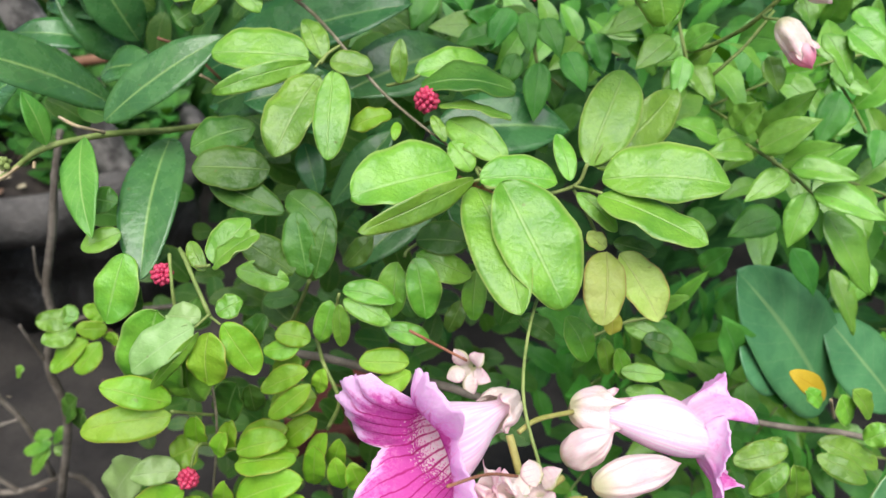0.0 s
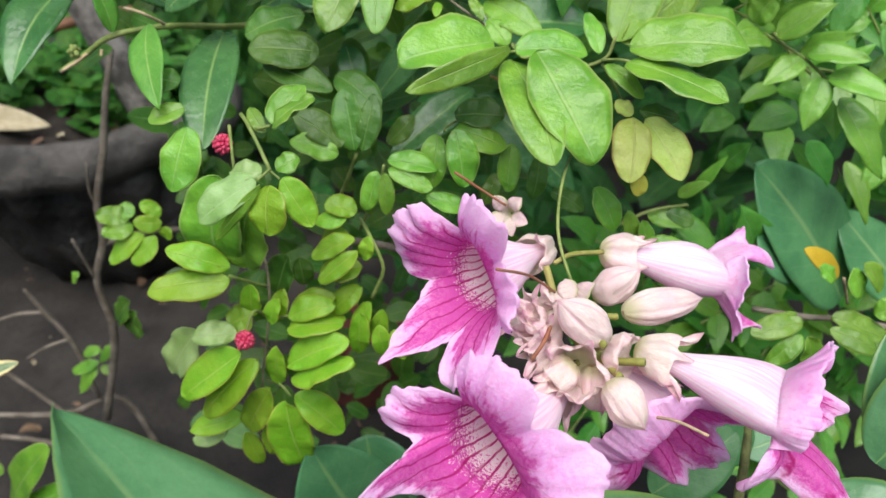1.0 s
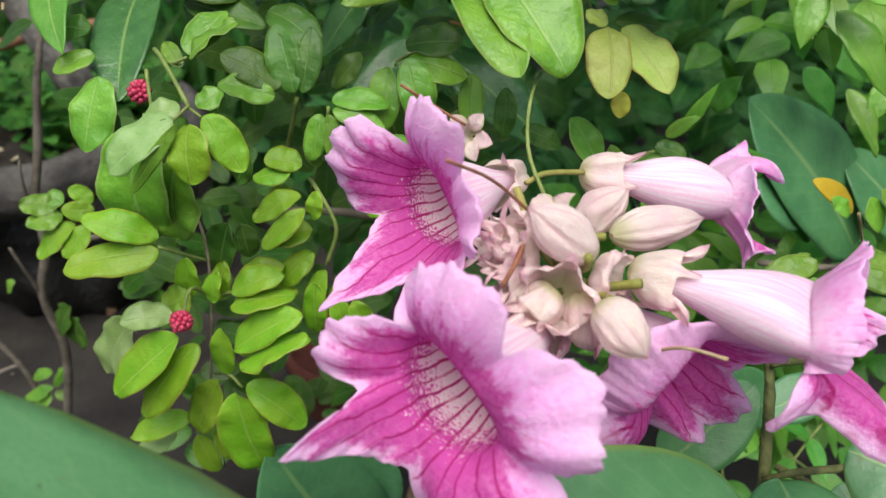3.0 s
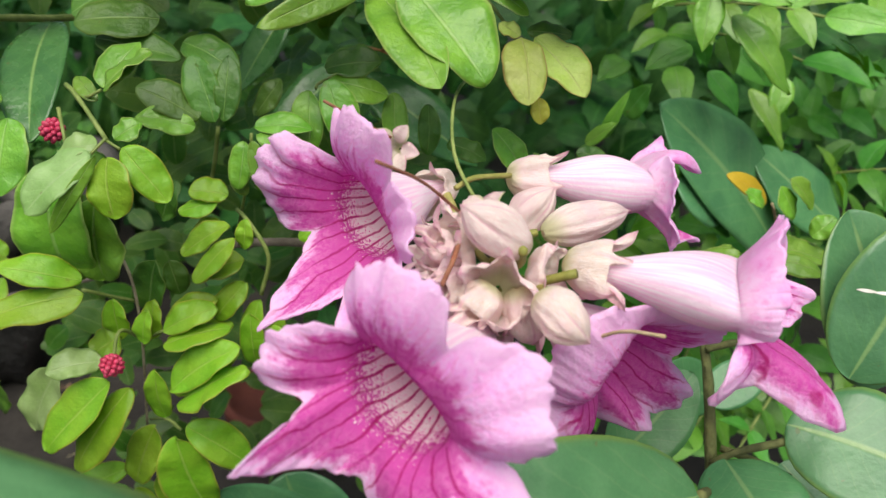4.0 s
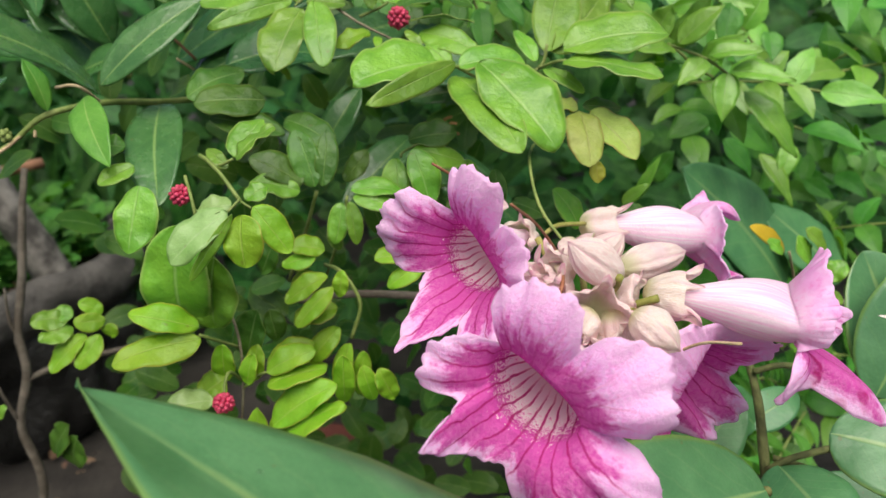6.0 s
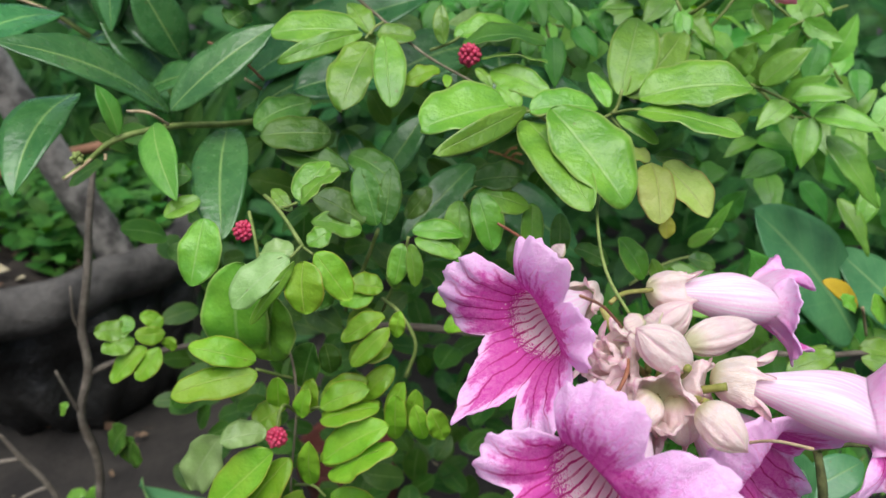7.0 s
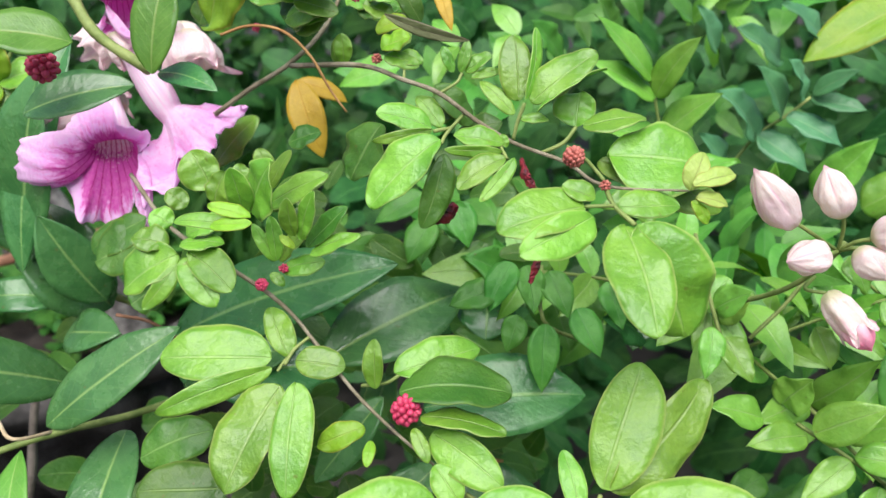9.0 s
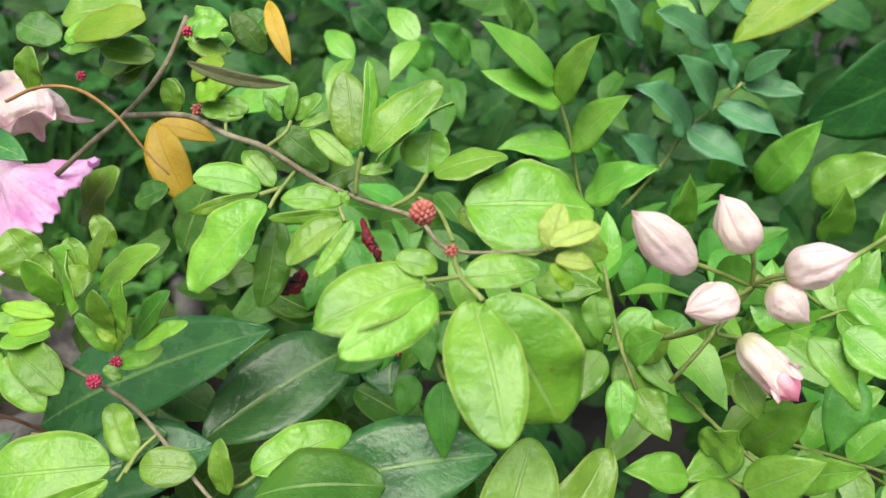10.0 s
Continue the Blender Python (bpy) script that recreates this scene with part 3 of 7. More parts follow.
def calyx_mesh(length, radius, mouth, teeth=0.3, seed=0, closed=False, material=None, pointed=0.0):
    """A swollen five-sided calyx along x, with five pointed teeth, or closed to a point as a bud."""
    rnd = random.Random(seed)
    rings, around = 26, 60
    verts, uvs, faces = [], [], []
    ph = rnd.uniform(0, 6.28)
    for i in range(rings + 1):
        s = i / rings
        for k in range(around + 1):
            ang = 2 * math.pi * k / around
            rib = math.cos(5 * ang + ph)
            ring = Vector((math.cos(ang), math.sin(ang), 0))
            fold = 0.2 * noise.noise(ring * 1.4 + Vector((0, 0, 2.6 * s + seed))) + 0.12 * noise.noise(ring * 3.3 + Vector((0, 0, 3.4 * s + 2 * seed)))
            if closed:
                # swollen and blunt, drawn together to a short puckered tip
                b = min(s / 0.94, 1.0) ** 1.08
                blunt = max(0.0, 1 - abs(2 * b - 1) ** 2.5) ** 0.6
                sharp = b**0.62 * (1 - b) ** 0.85 / 0.365
                body = blunt * (1 - pointed) + sharp * pointed
                tip = 0.12 * max(0.0, 1 - abs(s - 0.95) / 0.05)
                groove = (1 - abs(math.sin(2.5 * ang + ph / 2))) ** 2.5
                r = radius * (body * (1.05 - 0.2 * groove * (0.3 + 0.7 * s)) * (1 + fold) + tip * (1 + 0.5 * math.sin(3 * ang))) + 0.0009 * (1 - s)
                x = s * length
            else:
                tooth = max(0.0, rib) ** 1.3
                body = 0.14 + 0.86 * math.sin(math.pi * min(1.0, s**0.62) * 0.70) ** 0.9
                r = radius * body * (1 + 0.10 * rib) * (1 + fold)
                end = max(0.0, s - 0.58) / 0.42
                flare = 0.95 * radius * tooth * end**1.5 * (0.6 + 0.5 * math.sin(3 * ang + seed))
                r = r * (1 - end) + (mouth * (1 + 1.2 * fold) + flare) * end
                x = s * length * (1 - teeth * (1 - tooth) * end) - 0.12 * length * tooth * end**3
            verts.append((x, r * math.cos(ang), r * math.sin(ang)))
            seam = (2.5 * ang + ph / 2) / math.pi if closed else (5 * ang + ph) / (2 * math.pi)
            uvs.append((seam / 5, s))
    n = around + 1
    for i in range(rings):
        for k in range(around):
            a = i * n + k
            faces.append((a, a + 1, a + n + 1, a + n))
    return mesh("calyx", verts, faces, material or SEPAL, uvs)


def trumpet(parent, foot, throat, up, tips, size=1.0, seed=1, mouth=0.0125, oblique=0.5, ruffle=1.0, notches=(0.7, 0.4, 0.4, 0.4, 0.3), label="", slim=()):
    """One open flower: a corolla whose lobes reach the five tips, and the calyx that holds its foot."""
    foot, throat = Vector(foot), Vector(throat)
    m = frame_of(foot, throat - foot, up)
    back = m.inverted()
    me = corolla_mesh((throat - foot).length, mouth, [back @ Vector(t) for t in tips], seed, oblique, ruffle, notches, slim)
    ob = part("corolla", me, parent, m, label or "open pink trumpet with dark magenta lines in a white throat")
    part("calyx", calyx_mesh(0.021 * size, 0.0078 * size, 0.0058 * size, 0.55, seed), ob, m @ pose(-0.007 * size, 0, 0), "pale cream ribbed calyx")
    return ob


def closed_bud(parent, foot, tip, radius, seed, label="cream and pink ribbed bud, still closed", pointed=0.35):
    foot, tip = Vector(foot), Vector(tip)
    m = frame_of(foot, tip - foot, (0.2, 0.3, 1))
    return part("bud", calyx_mesh((tip - foot).length, radius, 0, 0, seed, True, None, pointed), parent, m, label)


def star(parent, at, ahead, size, seed, label="dry cream star of five pointed sepals"):
    """An opened calyx: five pointed sepals round a small cup."""
    m = frame_of(at, ahead, (0.1, 0.2, 1))
    cup = part("calyx", calyx_mesh(0.5 * size, 0.3 * size, 0.3 * size, 0.3, seed), parent, m, label)
    for k in range(5):
        a = radians(72 * k + 12 * math.sin(seed + k))
        d = Vector((0.35 + 0.2 * math.sin(seed * 3 + k), math.cos(a), math.sin(a))).normalized()
        start = Vector((0.35 * size, 0.2 * size * math.cos(a), 0.2 * size * math.sin(a)))
        me = leaf_mesh("lance", size * 0.72, size * 0.62, 0.14, 0.3, 0.06, 8, 2, seed + k, 0.0003, SEPAL)
        part("sepal", me, cup, m @ leaf_pose(start, start + d, 0, (1, 0, 0)))
    return cup


def empty_calyx(parent, foot, tip, radius, seed, label="papery cream calyx, its flower fallen"):
    foot, tip = Vector(foot), Vector(tip)
    m = frame_of(foot, tip - foot, (0.2, 0.3, 1))
    return part("calyx", calyx_mesh((tip - foot).length, radius, radius * 0.85, 0.36, seed), parent, m, label)


def drop(parent, at, r):
    """A small flat water drop."""
    bm = bmesh.new()
    bmesh.ops.create_icosphere(bm, subdivisions=2, radius=r)
    me = bpy.data.meshes.new("water_drop")
    bm.to_mesh(me)
    bm.free()
    me.materials.append(WET)
    me.polygons.foreach_set("use_smooth", [True] * len(me.polygons))
    return part("water_drop", me, parent, Matrix.Translation(at) @ pose(0, 0, 0, 60) @ Matrix.Diagonal((1, 1, 0.5, 1)), "clear water drop")


# ---- plants: the things that hold the leaves ----
bush = thing("bud_bush", (-0.02, 0.4, 0.2), "fresh green bush with paired oval leaflets and raspberry-red bud heads", "bush")
glossy = thing("glossy_shrub", (-0.1, 0.45, 0.2), "shrub with dark glossy lance-shaped leaves and pale midribs", "shrub")
broad = thing("broad_leaf_plant", (0.16, 0.25, 0.1), "plant with large smooth mid-green leaves below the flowers", "plant")
vine = thing("flowering_vine", (0.25, 0.5, 0.2), "vine with light green pinnate leaves of pointed leaflets", "vine")

# the leaves, one by one: foot, tip, width, roll, arch, tone
leaf(bush, "leaflet", (-0.010, 0.356, 0.731), (-0.047, 0.350, 0.731), 0.021, 0, 0.06, 0, lean=-1)
leaf(bush, "leaflet", (-0.008, 0.350, 0.731), (-0.042, 0.333, 0.721), 0.009, -35, 0.06, 0, lean=1)
leaf(bush, "leaflet", (-0.004, 0.346, 0.727), (-0.015, 0.319, 0.704), 0.020, 0, 0.06, 0, lean=-1)
leaf(bush, "leaflet", (0.002, 0.344, 0.730), (0.005, 0.318, 0.705), 0.014, 0, 0.06, 0, lean=1)
leaf(bush, "leaflet", (-0.005, 0.359, 0.730), (-0.015, 0.371, 0.742), 0.010, 0, 0.06, 0, lean=-1)
leaf(bush, "leaflet", (-0.002, 0.357, 0.730), (0.015, 0.358, 0.728), 0.012, 0, 0.06, 0)

leaf(bush, "leaflet", (0.027, 0.350, 0.726), (0.026, 0.355, 0.742), 0.007, 0, 0.06, 0, lean=1)
leaf(bush, "leaflet", (0.032, 0.357, 0.728), (0.060, 0.370, 0.733), 0.014, 0, 0.06, 0, lean=1)
leaf(bush, "leaflet", (0.035, 0.349, 0.726), (0.072, 0.354, 0.726), 0.021, -25, 0.12, 2, lean=1)
leaf(bush, "leaflet", (0.043, 0.344, 0.721), (0.071, 0.341, 0.719), 0.012, -40, 0.06, 0, lean=-1)
leaf(bush, "leaflet", (0.047, 0.343, 0.716), (0.071, 0.330, 0.707), 0.014, 10, 0.06, 0, lean=-1)
leaf(bush, "leaflet", (0.025, 0.341, 0.717), (0.010, 0.337, 0.711), 0.009, 0, 0.1, 5)
leaf(bush, "leaflet", (0.028, 0.337, 0.715), (0.028, 0.329, 0.711), 0.004, 0, 0.1, 5)
leaf(bush, "leaflet", (0.041, 0.343, 0.717), (0.047, 0.335, 0.710), 0.005, 0, 0.06, 0, lean=-1)

leaf(bush, "leaflet", (0.052, 0.321, 0.705), (0.017, 0.300, 0.700), 0.026, 0, 0.06, 0, lean=-1)
leaf(bush, "leaflet", (0.059, 0.315, 0.705), (0.022, 0.288, 0.693), 0.010, -40, 0.06, 0, lean=1)
leaf(bush, "leaflet", (0.0600, 0.3210, 0.6990), (0.0795, 0.2765, 0.6745), 0.021, 0, 0.03, 0, lean=-1)
leaf(bush, "leaflet", (0.0690, 0.3150, 0.7045), (0.0945, 0.2840, 0.6735), 0.029, 0, 0.06, 0, lean=1)
leaf(bush, "leaflet", (0.058, 0.326, 0.703), (0.049, 0.333, 0.711), 0.010, 0, 0.06, 0)
leaf(bush, "leaflet", (0.061, 0.319, 0.703), (0.090, 0.324, 0.703), 0.016, 0, 0.06, 0, lean=1)

leaf(bush, "leaflet", (0.102, 0.335, 0.706), (0.114, 0.3635, 0.736), 0.022, 0, 0.06, 0, lean=-1)
leaf(bush, "leaflet", (0.104, 0.335, 0.706), (0.136, 0.367, 0.729), 0.018, 20, 0.06, 0, lean=-1)
leaf(bush, "leaflet", (0.105, 0.318, 0.708), (0.149, 0.313, 0.713), 0.024, 0, 0.06, 0, lean=1)
leaf(bush, "leaflet", (0.104, 0.314, 0.704), (0.141, 0.297, 0.697), 0.019, -20, 0.06, 0, lean=-1)
leaf(bush, "leaflet", (0.098, 0.323, 0.700), (0.113, 0.312, 0.691), 0.008, 0, 0.06, 0, lean=-1)
leaf(bush, "leaflet", (0.095, 0.326, 0.703), (0.089, 0.341, 0.715), 0.008, 0, 0.06, 0)

leaf(bush, "leaflet", (0.110, 0.309, 0.684), (0.110, 0.290, 0.664), 0.016, 0, 0.06, 3, lean=-1)
leaf(bush, "leaflet", (0.115, 0.310, 0.683), (0.131, 0.295, 0.665), 0.016, 0, 0.06, 3, lean=1)
leaf(bush, "leaflet", (0.110, 0.311, 0.684), (0.103, 0.315, 0.688), 0.007, 0, 0.06, 3)
leaf(bush, "leaflet", (0.113, 0.314, 0.685), (0.129, 0.313, 0.683), 0.008, 0, 0.06, 2, lean=1)
leaf(bush, "leaflet", (0.115, 0.300, 0.664), (0.116, 0.298, 0.655), 0.007, 0, 0.06, 1)

leaf(bush, "leaflet", (-0.029, 0.286, 0.676), (-0.019, 0.299, 0.688), 0.013, 0, 0.06, 0, lean=1)
leaf(bush, "leaflet", (-0.028, 0.283, 0.676), (-0.014, 0.293, 0.686), 0.010, -30, 0.06, 0, lean=-1)
leaf(bush, "leaflet", (-0.032, 0.287, 0.672), (-0.040, 0.296, 0.678), 0.006, 0, 0.06, 0, lean=1)
leaf(bush, "leaflet", (-0.072, 0.308, 0.662), (-0.077, 0.296, 0.637), 0.018, 0, 0.06, 0, lean=1)
leaf(bush, "leaflet", (-0.074, 0.312, 0.669), (-0.087, 0.305, 0.664), 0.010, 0, 0.06, 0)
leaf(bush, "leaflet", (-0.080, 0.324, 0.675), (-0.092, 0.324, 0.676), 0.012, 0, 0.06, 2)
leaf(bush, "leaflet", (-0.070, 0.310, 0.648), (-0.072, 0.309, 0.632), 0.008, 0, 0.06, 2)

leaf(bush, "leaflet", (-0.031, 0.271, 0.659), (-0.052, 0.263, 0.643), 0.015, 0, 0.05, 4, lean=-1)
leaf(bush, "leaflet", (-0.029, 0.268, 0.659), (-0.046, 0.263, 0.636), 0.005, -50, 0.06, 0, lean=1)
leaf(bush, "leaflet", (-0.026, 0.270, 0.658), (-0.026, 0.265, 0.639), 0.015, 10, 0.08, 5, lean=1)
leaf(bush, "leaflet", (-0.022, 0.273, 0.660), (-0.010, 0.270, 0.642), 0.012, 0, 0.06, 5, lean=1)
leaf(bush, "leaflet", (-0.025, 0.276, 0.662), (-0.017, 0.280, 0.666), 0.009, 0, 0.06, 0)
leaf(bush, "leaflet", (-0.030, 0.274, 0.661), (-0.043, 0.276, 0.659), 0.009, 0, 0.05, 4, lean=-1)
leaf(bush, "leaflet", (-0.054, 0.292, 0.649), (-0.060, 0.299, 0.601), 0.029, 0, 0.1, 0)
leaf(bush, "leaflet", (-0.043, 0.294, 0.635), (-0.048, 0.299, 0.601), 0.022, 0, 0.1, 0)
leaf(bush, "leaflet", (-0.045, 0.292, 0.649), (-0.035, 0.294, 0.645), 0.015, -30, 0.1, 2)

leaf(bush, "leaflet", (-0.052, 0.289, 0.606), (-0.077, 0.283, 0.616), 0.013, 0, 0.06, 5, lean=-1)
leaf(bush, "leaflet", (-0.051, 0.286, 0.602), (-0.084, 0.276, 0.598), 0.015, 0, 0.06, 5, lean=1)
leaf(bush, "leaflet", (-0.045, 0.294, 0.595), (-0.046, 0.296, 0.577), 0.010, 0, 0.06, 5)
leaf(bush, "leaflet", (-0.049, 0.283, 0.575), (-0.067, 0.276, 0.576), 0.012, 0, 0.06, 4, lean=-1)
leaf(bush, "leaflet", (-0.046, 0.278, 0.569), (-0.074, 0.274, 0.542), 0.018, 0, 0.06, 5, lean=-1)
leaf(bush, "leaflet", (-0.040, 0.279, 0.565), (-0.066, 0.276, 0.531), 0.017, 0, 0.06, 5, lean=1)
leaf(bush, "leaflet", (-0.056, 0.291, 0.573), (-0.045, 0.294, 0.579), 0.015, 0, 0.06, 5)
leaf(bush, "leaflet", (-0.073, 0.297, 0.564), (-0.090, 0.299, 0.533), 0.020, 0, 0.06, 4)
leaf(bush, "leaflet", (-0.037, 0.287, 0.541), (-0.049, 0.286, 0.514), 0.016, 0, 0.06, 5)
leaf(bush, "leaflet", (-0.028, 0.282, 0.539), (-0.021, 0.285, 0.496), 0.021, 0, 0.06, 5, lean=-1)
leaf(bush, "leaflet", (-0.024, 0.284, 0.542), (-0.002, 0.285, 0.520), 0.016, 0, 0.06, 5, lean=1)
leaf(bush, "leaflet", (-0.026, 0.282, 0.561), (0.002, 0.281, 0.579), 0.016, 0, 0.06, 5, lean=1)
leaf(bush, "leaflet", (-0.024, 0.280, 0.556), (0.005, 0.276, 0.573), 0.016, -25, 0.06, 5, lean=-1)
leaf(bush, "leaflet", (-0.052, 0.288, 0.520), (-0.078, 0.284, 0.511), 0.012, 0, 0.06, 5, lean=-1)
leaf(bush, "leaflet", (-0.033, 0.290, 0.543), (-0.032, 0.286, 0.568), 0.010, 0, 0.06, 5)
leaf(bush, "leaflet", (-0.027, 0.289, 0.583), (-0.006, 0.291, 0.591), 0.012, 0, 0.06, 5, lean=1)
leaf(bush, "leaflet", (-0.027, 0.286, 0.579), (-0.002, 0.289, 0.583), 0.013, -25, 0.06, 5, lean=-1)
leaf(bush, "leaflet", (-0.036, 0.291, 0.577), (-0.032, 0.291, 0.591), 0.008, 0, 0.06, 5)
leaf(bush, "leaflet", (-0.053, 0.293, 0.505), (-0.046, 0.293, 0.484), 0.010, 0, 0.06, 5)
leaf(bush, "leaflet", (-0.041, 0.289, 0.514), (-0.037, 0.291, 0.494), 0.010, 0, 0.06, 5)
leaf(bush, "leaflet", (-0.063, 0.294, 0.505), (-0.080, 0.290, 0.497), 0.011, 0, 0.06, 4)

leaf(bush, "leaflet", (0.001, 0.299, 0.621), (-0.017, 0.296, 0.611), 0.010, 0, 0.06, 5, lean=-1)
leaf(bush, "leaflet", (0.003, 0.296, 0.617), (-0.013, 0.291, 0.602), 0.009, 0, 0.06, 5, lean=1)
leaf(bush, "leaflet", (0.005, 0.299, 0.611), (0.007, 0.299, 0.623), 0.007, 0, 0.06, 5)
leaf(bush, "leaflet", (-0.027, 0.294, 0.583), (-0.007, 0.296, 0.592), 0.011, 0, 0.06, 5, lean=1)
leaf(bush, "leaflet", (-0.027, 0.291, 0.578), (-0.002, 0.294, 0.582), 0.012, -20, 0.06, 5, lean=-1)
leaf(bush, "leaflet", (-0.028, 0.288, 0.556), (0.000, 0.289, 0.572), 0.013, 0, 0.06, 5)
leaf(bush, "leaflet", (-0.034, 0.294, 0.577), (-0.031, 0.296, 0.593), 0.009, 0, 0.06, 5)
leaf(bush, "leaflet", (0.008, 0.299, 0.589), (0.003, 0.296, 0.567), 0.009, 0, 0.06, 5, lean=-1)
leaf(bush, "leaflet", (0.014, 0.302, 0.583), (0.011, 0.303, 0.561), 0.009, 0, 0.06, 5)
leaf(bush, "leaflet", (-0.004, 0.307, 0.628), (-0.018, 0.304, 0.625), 0.009, 0, 0.06, 5, lean=1)
leaf(bush, "leaflet", (-0.000, 0.309, 0.629), (-0.014, 0.307, 0.632), 0.011, 0, 0.06, 5, lean=-1)
leaf(bush, "leaflet", (0.002, 0.309, 0.637), (0.007, 0.309, 0.629), 0.006, 0, 0.06, 0)
leaf(bush, "leaflet", (-0.009, 0.296, 0.583), (0.004, 0.299, 0.597), 0.011, 0, 0.06, 5)
leaf(bush, "leaflet", (0.005, 0.294, 0.586), (0.004, 0.295, 0.562), 0.010, 0, 0.06, 5)
leaf(bush, "leaflet", (0.013, 0.294, 0.580), (0.017, 0.294, 0.563), 0.009, 0, 0.06, 5)
leaf(bush, "leaflet", (0.020, 0.294, 0.578), (0.026, 0.294, 0.563), 0.010, 0, 0.06, 5)
leaf(bush, "leaflet", (-0.016, 0.309, 0.611), (-0.004, 0.309, 0.618), 0.011, 0, 0.06, 5)
leaf(bush, "leaflet", (-0.015, 0.299, 0.600), (0.004, 0.302, 0.605), 0.015, -20, 0.06, 5)

leaf(bush, "leaflet", (0.013, 0.309, 0.655), (0.034, 0.306, 0.654), 0.010, 0, 0.06, 0, lean=1)
leaf(bush, "leaflet", (0.014, 0.306, 0.653), (0.033, 0.302, 0.647), 0.009, 0, 0.06, 0, lean=-1)
leaf(bush, "leaflet", (0.009, 0.308, 0.650), (0.005, 0.304, 0.633), 0.009, 0, 0.06, 0, lean=-1)
leaf(bush, "leaflet", (0.012, 0.305, 0.651), (0.014, 0.302, 0.633), 0.007, 0, 0.06, 0, lean=1)
leaf(bush, "leaflet", (0.033, 0.316, 0.666), (0.032, 0.309, 0.644), 0.012, 0, 0.06, 0, lean=-1)
leaf(bush, "leaflet", (0.040, 0.314, 0.670), (0.046, 0.307, 0.647), 0.014, 0, 0.06, 0, lean=1)
leaf(bush, "leaflet", (0.039, 0.324, 0.672), (0.060, 0.323, 0.674), 0.015, 0, 0.06, 2, lean=1)
leaf(bush, "leaflet", (0.040, 0.319, 0.669), (0.062, 0.316, 0.663), 0.013, 0, 0.06, 0, lean=-1)
leaf(bush, "leaflet", (-0.014, 0.333, 0.682), (0.007, 0.322, 0.671), 0.015, 0, 0.06, 2)
leaf(bush, "leaflet", (-0.007, 0.312, 0.658), (-0.028, 0.314, 0.670), 0.014, 0, 0.06, 2, lean=-1)
leaf(bush, "leaflet", (-0.008, 0.309, 0.656), (-0.028, 0.307, 0.661), 0.011, 0, 0.06, 0, lean=1)
leaf(bush, "leaflet", (-0.002, 0.314, 0.656), (-0.009, 0.325, 0.679), 0.013, 0, 0.06, 2, lean=1)
leaf(bush, "leaflet", (0.001, 0.314, 0.656), (0.004, 0.324, 0.678), 0.010, 0, 0.06, 2, lean=-1)
leaf(bush, "leaflet", (-0.022, 0.337, 0.690), (-0.051, 0.330, 0.691), 0.020, 0, 0.06, 2)
leaf(bush, "leaflet", (-0.057, 0.345, 0.692), (-0.032, 0.353, 0.701), 0.018, 0, 0.06, 2)
leaf(bush, "leaflet", (-0.046, 0.335, 0.684), (-0.014, 0.326, 0.677), 0.014, 0, 0.06, 2)
leaf(bush, "leaflet", (0.041, 0.304, 0.627), (0.021, 0.302, 0.626), 0.011, 0, 0.06, 5, lean=-1)
leaf(bush, "leaflet", (0.042, 0.302, 0.624), (0.026, 0.299, 0.614), 0.010, 0, 0.06, 5, lean=1)
leaf(bush, "leaflet", (0.048, 0.309, 0.636), (0.030, 0.307, 0.641), 0.009, 0, 0.06, 0)
leaf(bush, "leaflet", (0.064, 0.321, 0.663), (0.065, 0.315, 0.643), 0.010, 0, 0.06, 0)
leaf(bush, "leaflet", (0.077, 0.325, 0.657), (0.076, 0.320, 0.638), 0.009, 0, 0.06, 2)
leaf(bush, "leaflet", (0.101, 0.315, 0.649), (0.113, 0.312, 0.631), 0.012, 0, 0.06, 0)
leaf(bush, "leaflet", (0.060, 0.318, 0.650), (0.055, 0.315, 0.636), 0.008, 0, 0.06, 2)
leaf(bush, "leaflet", (0.084, 0.322, 0.642), (0.099, 0.320, 0.635), 0.010, 0, 0.06, 2)
leaf(bush, "leaflet", (0.021, 0.332, 0.667), (0.010, 0.329, 0.654), 0.010, 0, 0.06, 2)
leaf(bush, "leaflet", (-0.021, 0.317, 0.633), (-0.029, 0.317, 0.617), 0.011, 0, 0.06, 2)
leaf(bush, "leaflet", (-0.031, 0.307, 0.604), (-0.038, 0.309, 0.581), 0.015, 0, 0.06, 2, lean=-1)
leaf(bush, "leaflet", (-0.026, 0.307, 0.604), (-0.024, 0.307, 0.589), 0.010, 0, 0.06, 2, lean=1)

leaf(bush, "leaflet", (-0.1361, 0.3681, 0.5804), (-0.1515, 0.3604, 0.5830), 0.0125, 0, 0.06, 0, lean=1)
leaf(bush, "leaflet", (-0.1336, 0.3643, 0.5778), (-0.1464, 0.3540, 0.5753), 0.0125, 0, 0.06, 0, lean=1)
leaf(bush, "leaflet", (-0.1336, 0.3681, 0.5817), (-0.1438, 0.3681, 0.5830), 0.0100, 0, 0.06, 0, lean=-1)
leaf(bush, "leaflet", (-0.1259, 0.3604, 0.5740), (-0.1425, 0.3515, 0.5586), 0.0125, 0, 0.06, 5, lean=-1)
leaf(bush, "leaflet", (-0.1195, 0.3604, 0.5740), (-0.1297, 0.3515, 0.5599), 0.0125, 0, 0.06, 5, lean=1)
leaf(bush, "leaflet", (-0.1169, 0.3643, 0.5804), (-0.1310, 0.3604, 0.5817), 0.0100, -30, 0.06, 5, lean=1)
leaf(bush, "leaflet", (-0.1195, 0.3681, 0.5817), (-0.1297, 0.3681, 0.5894), 0.0088, 0, 0.06, 5, lean=-1)
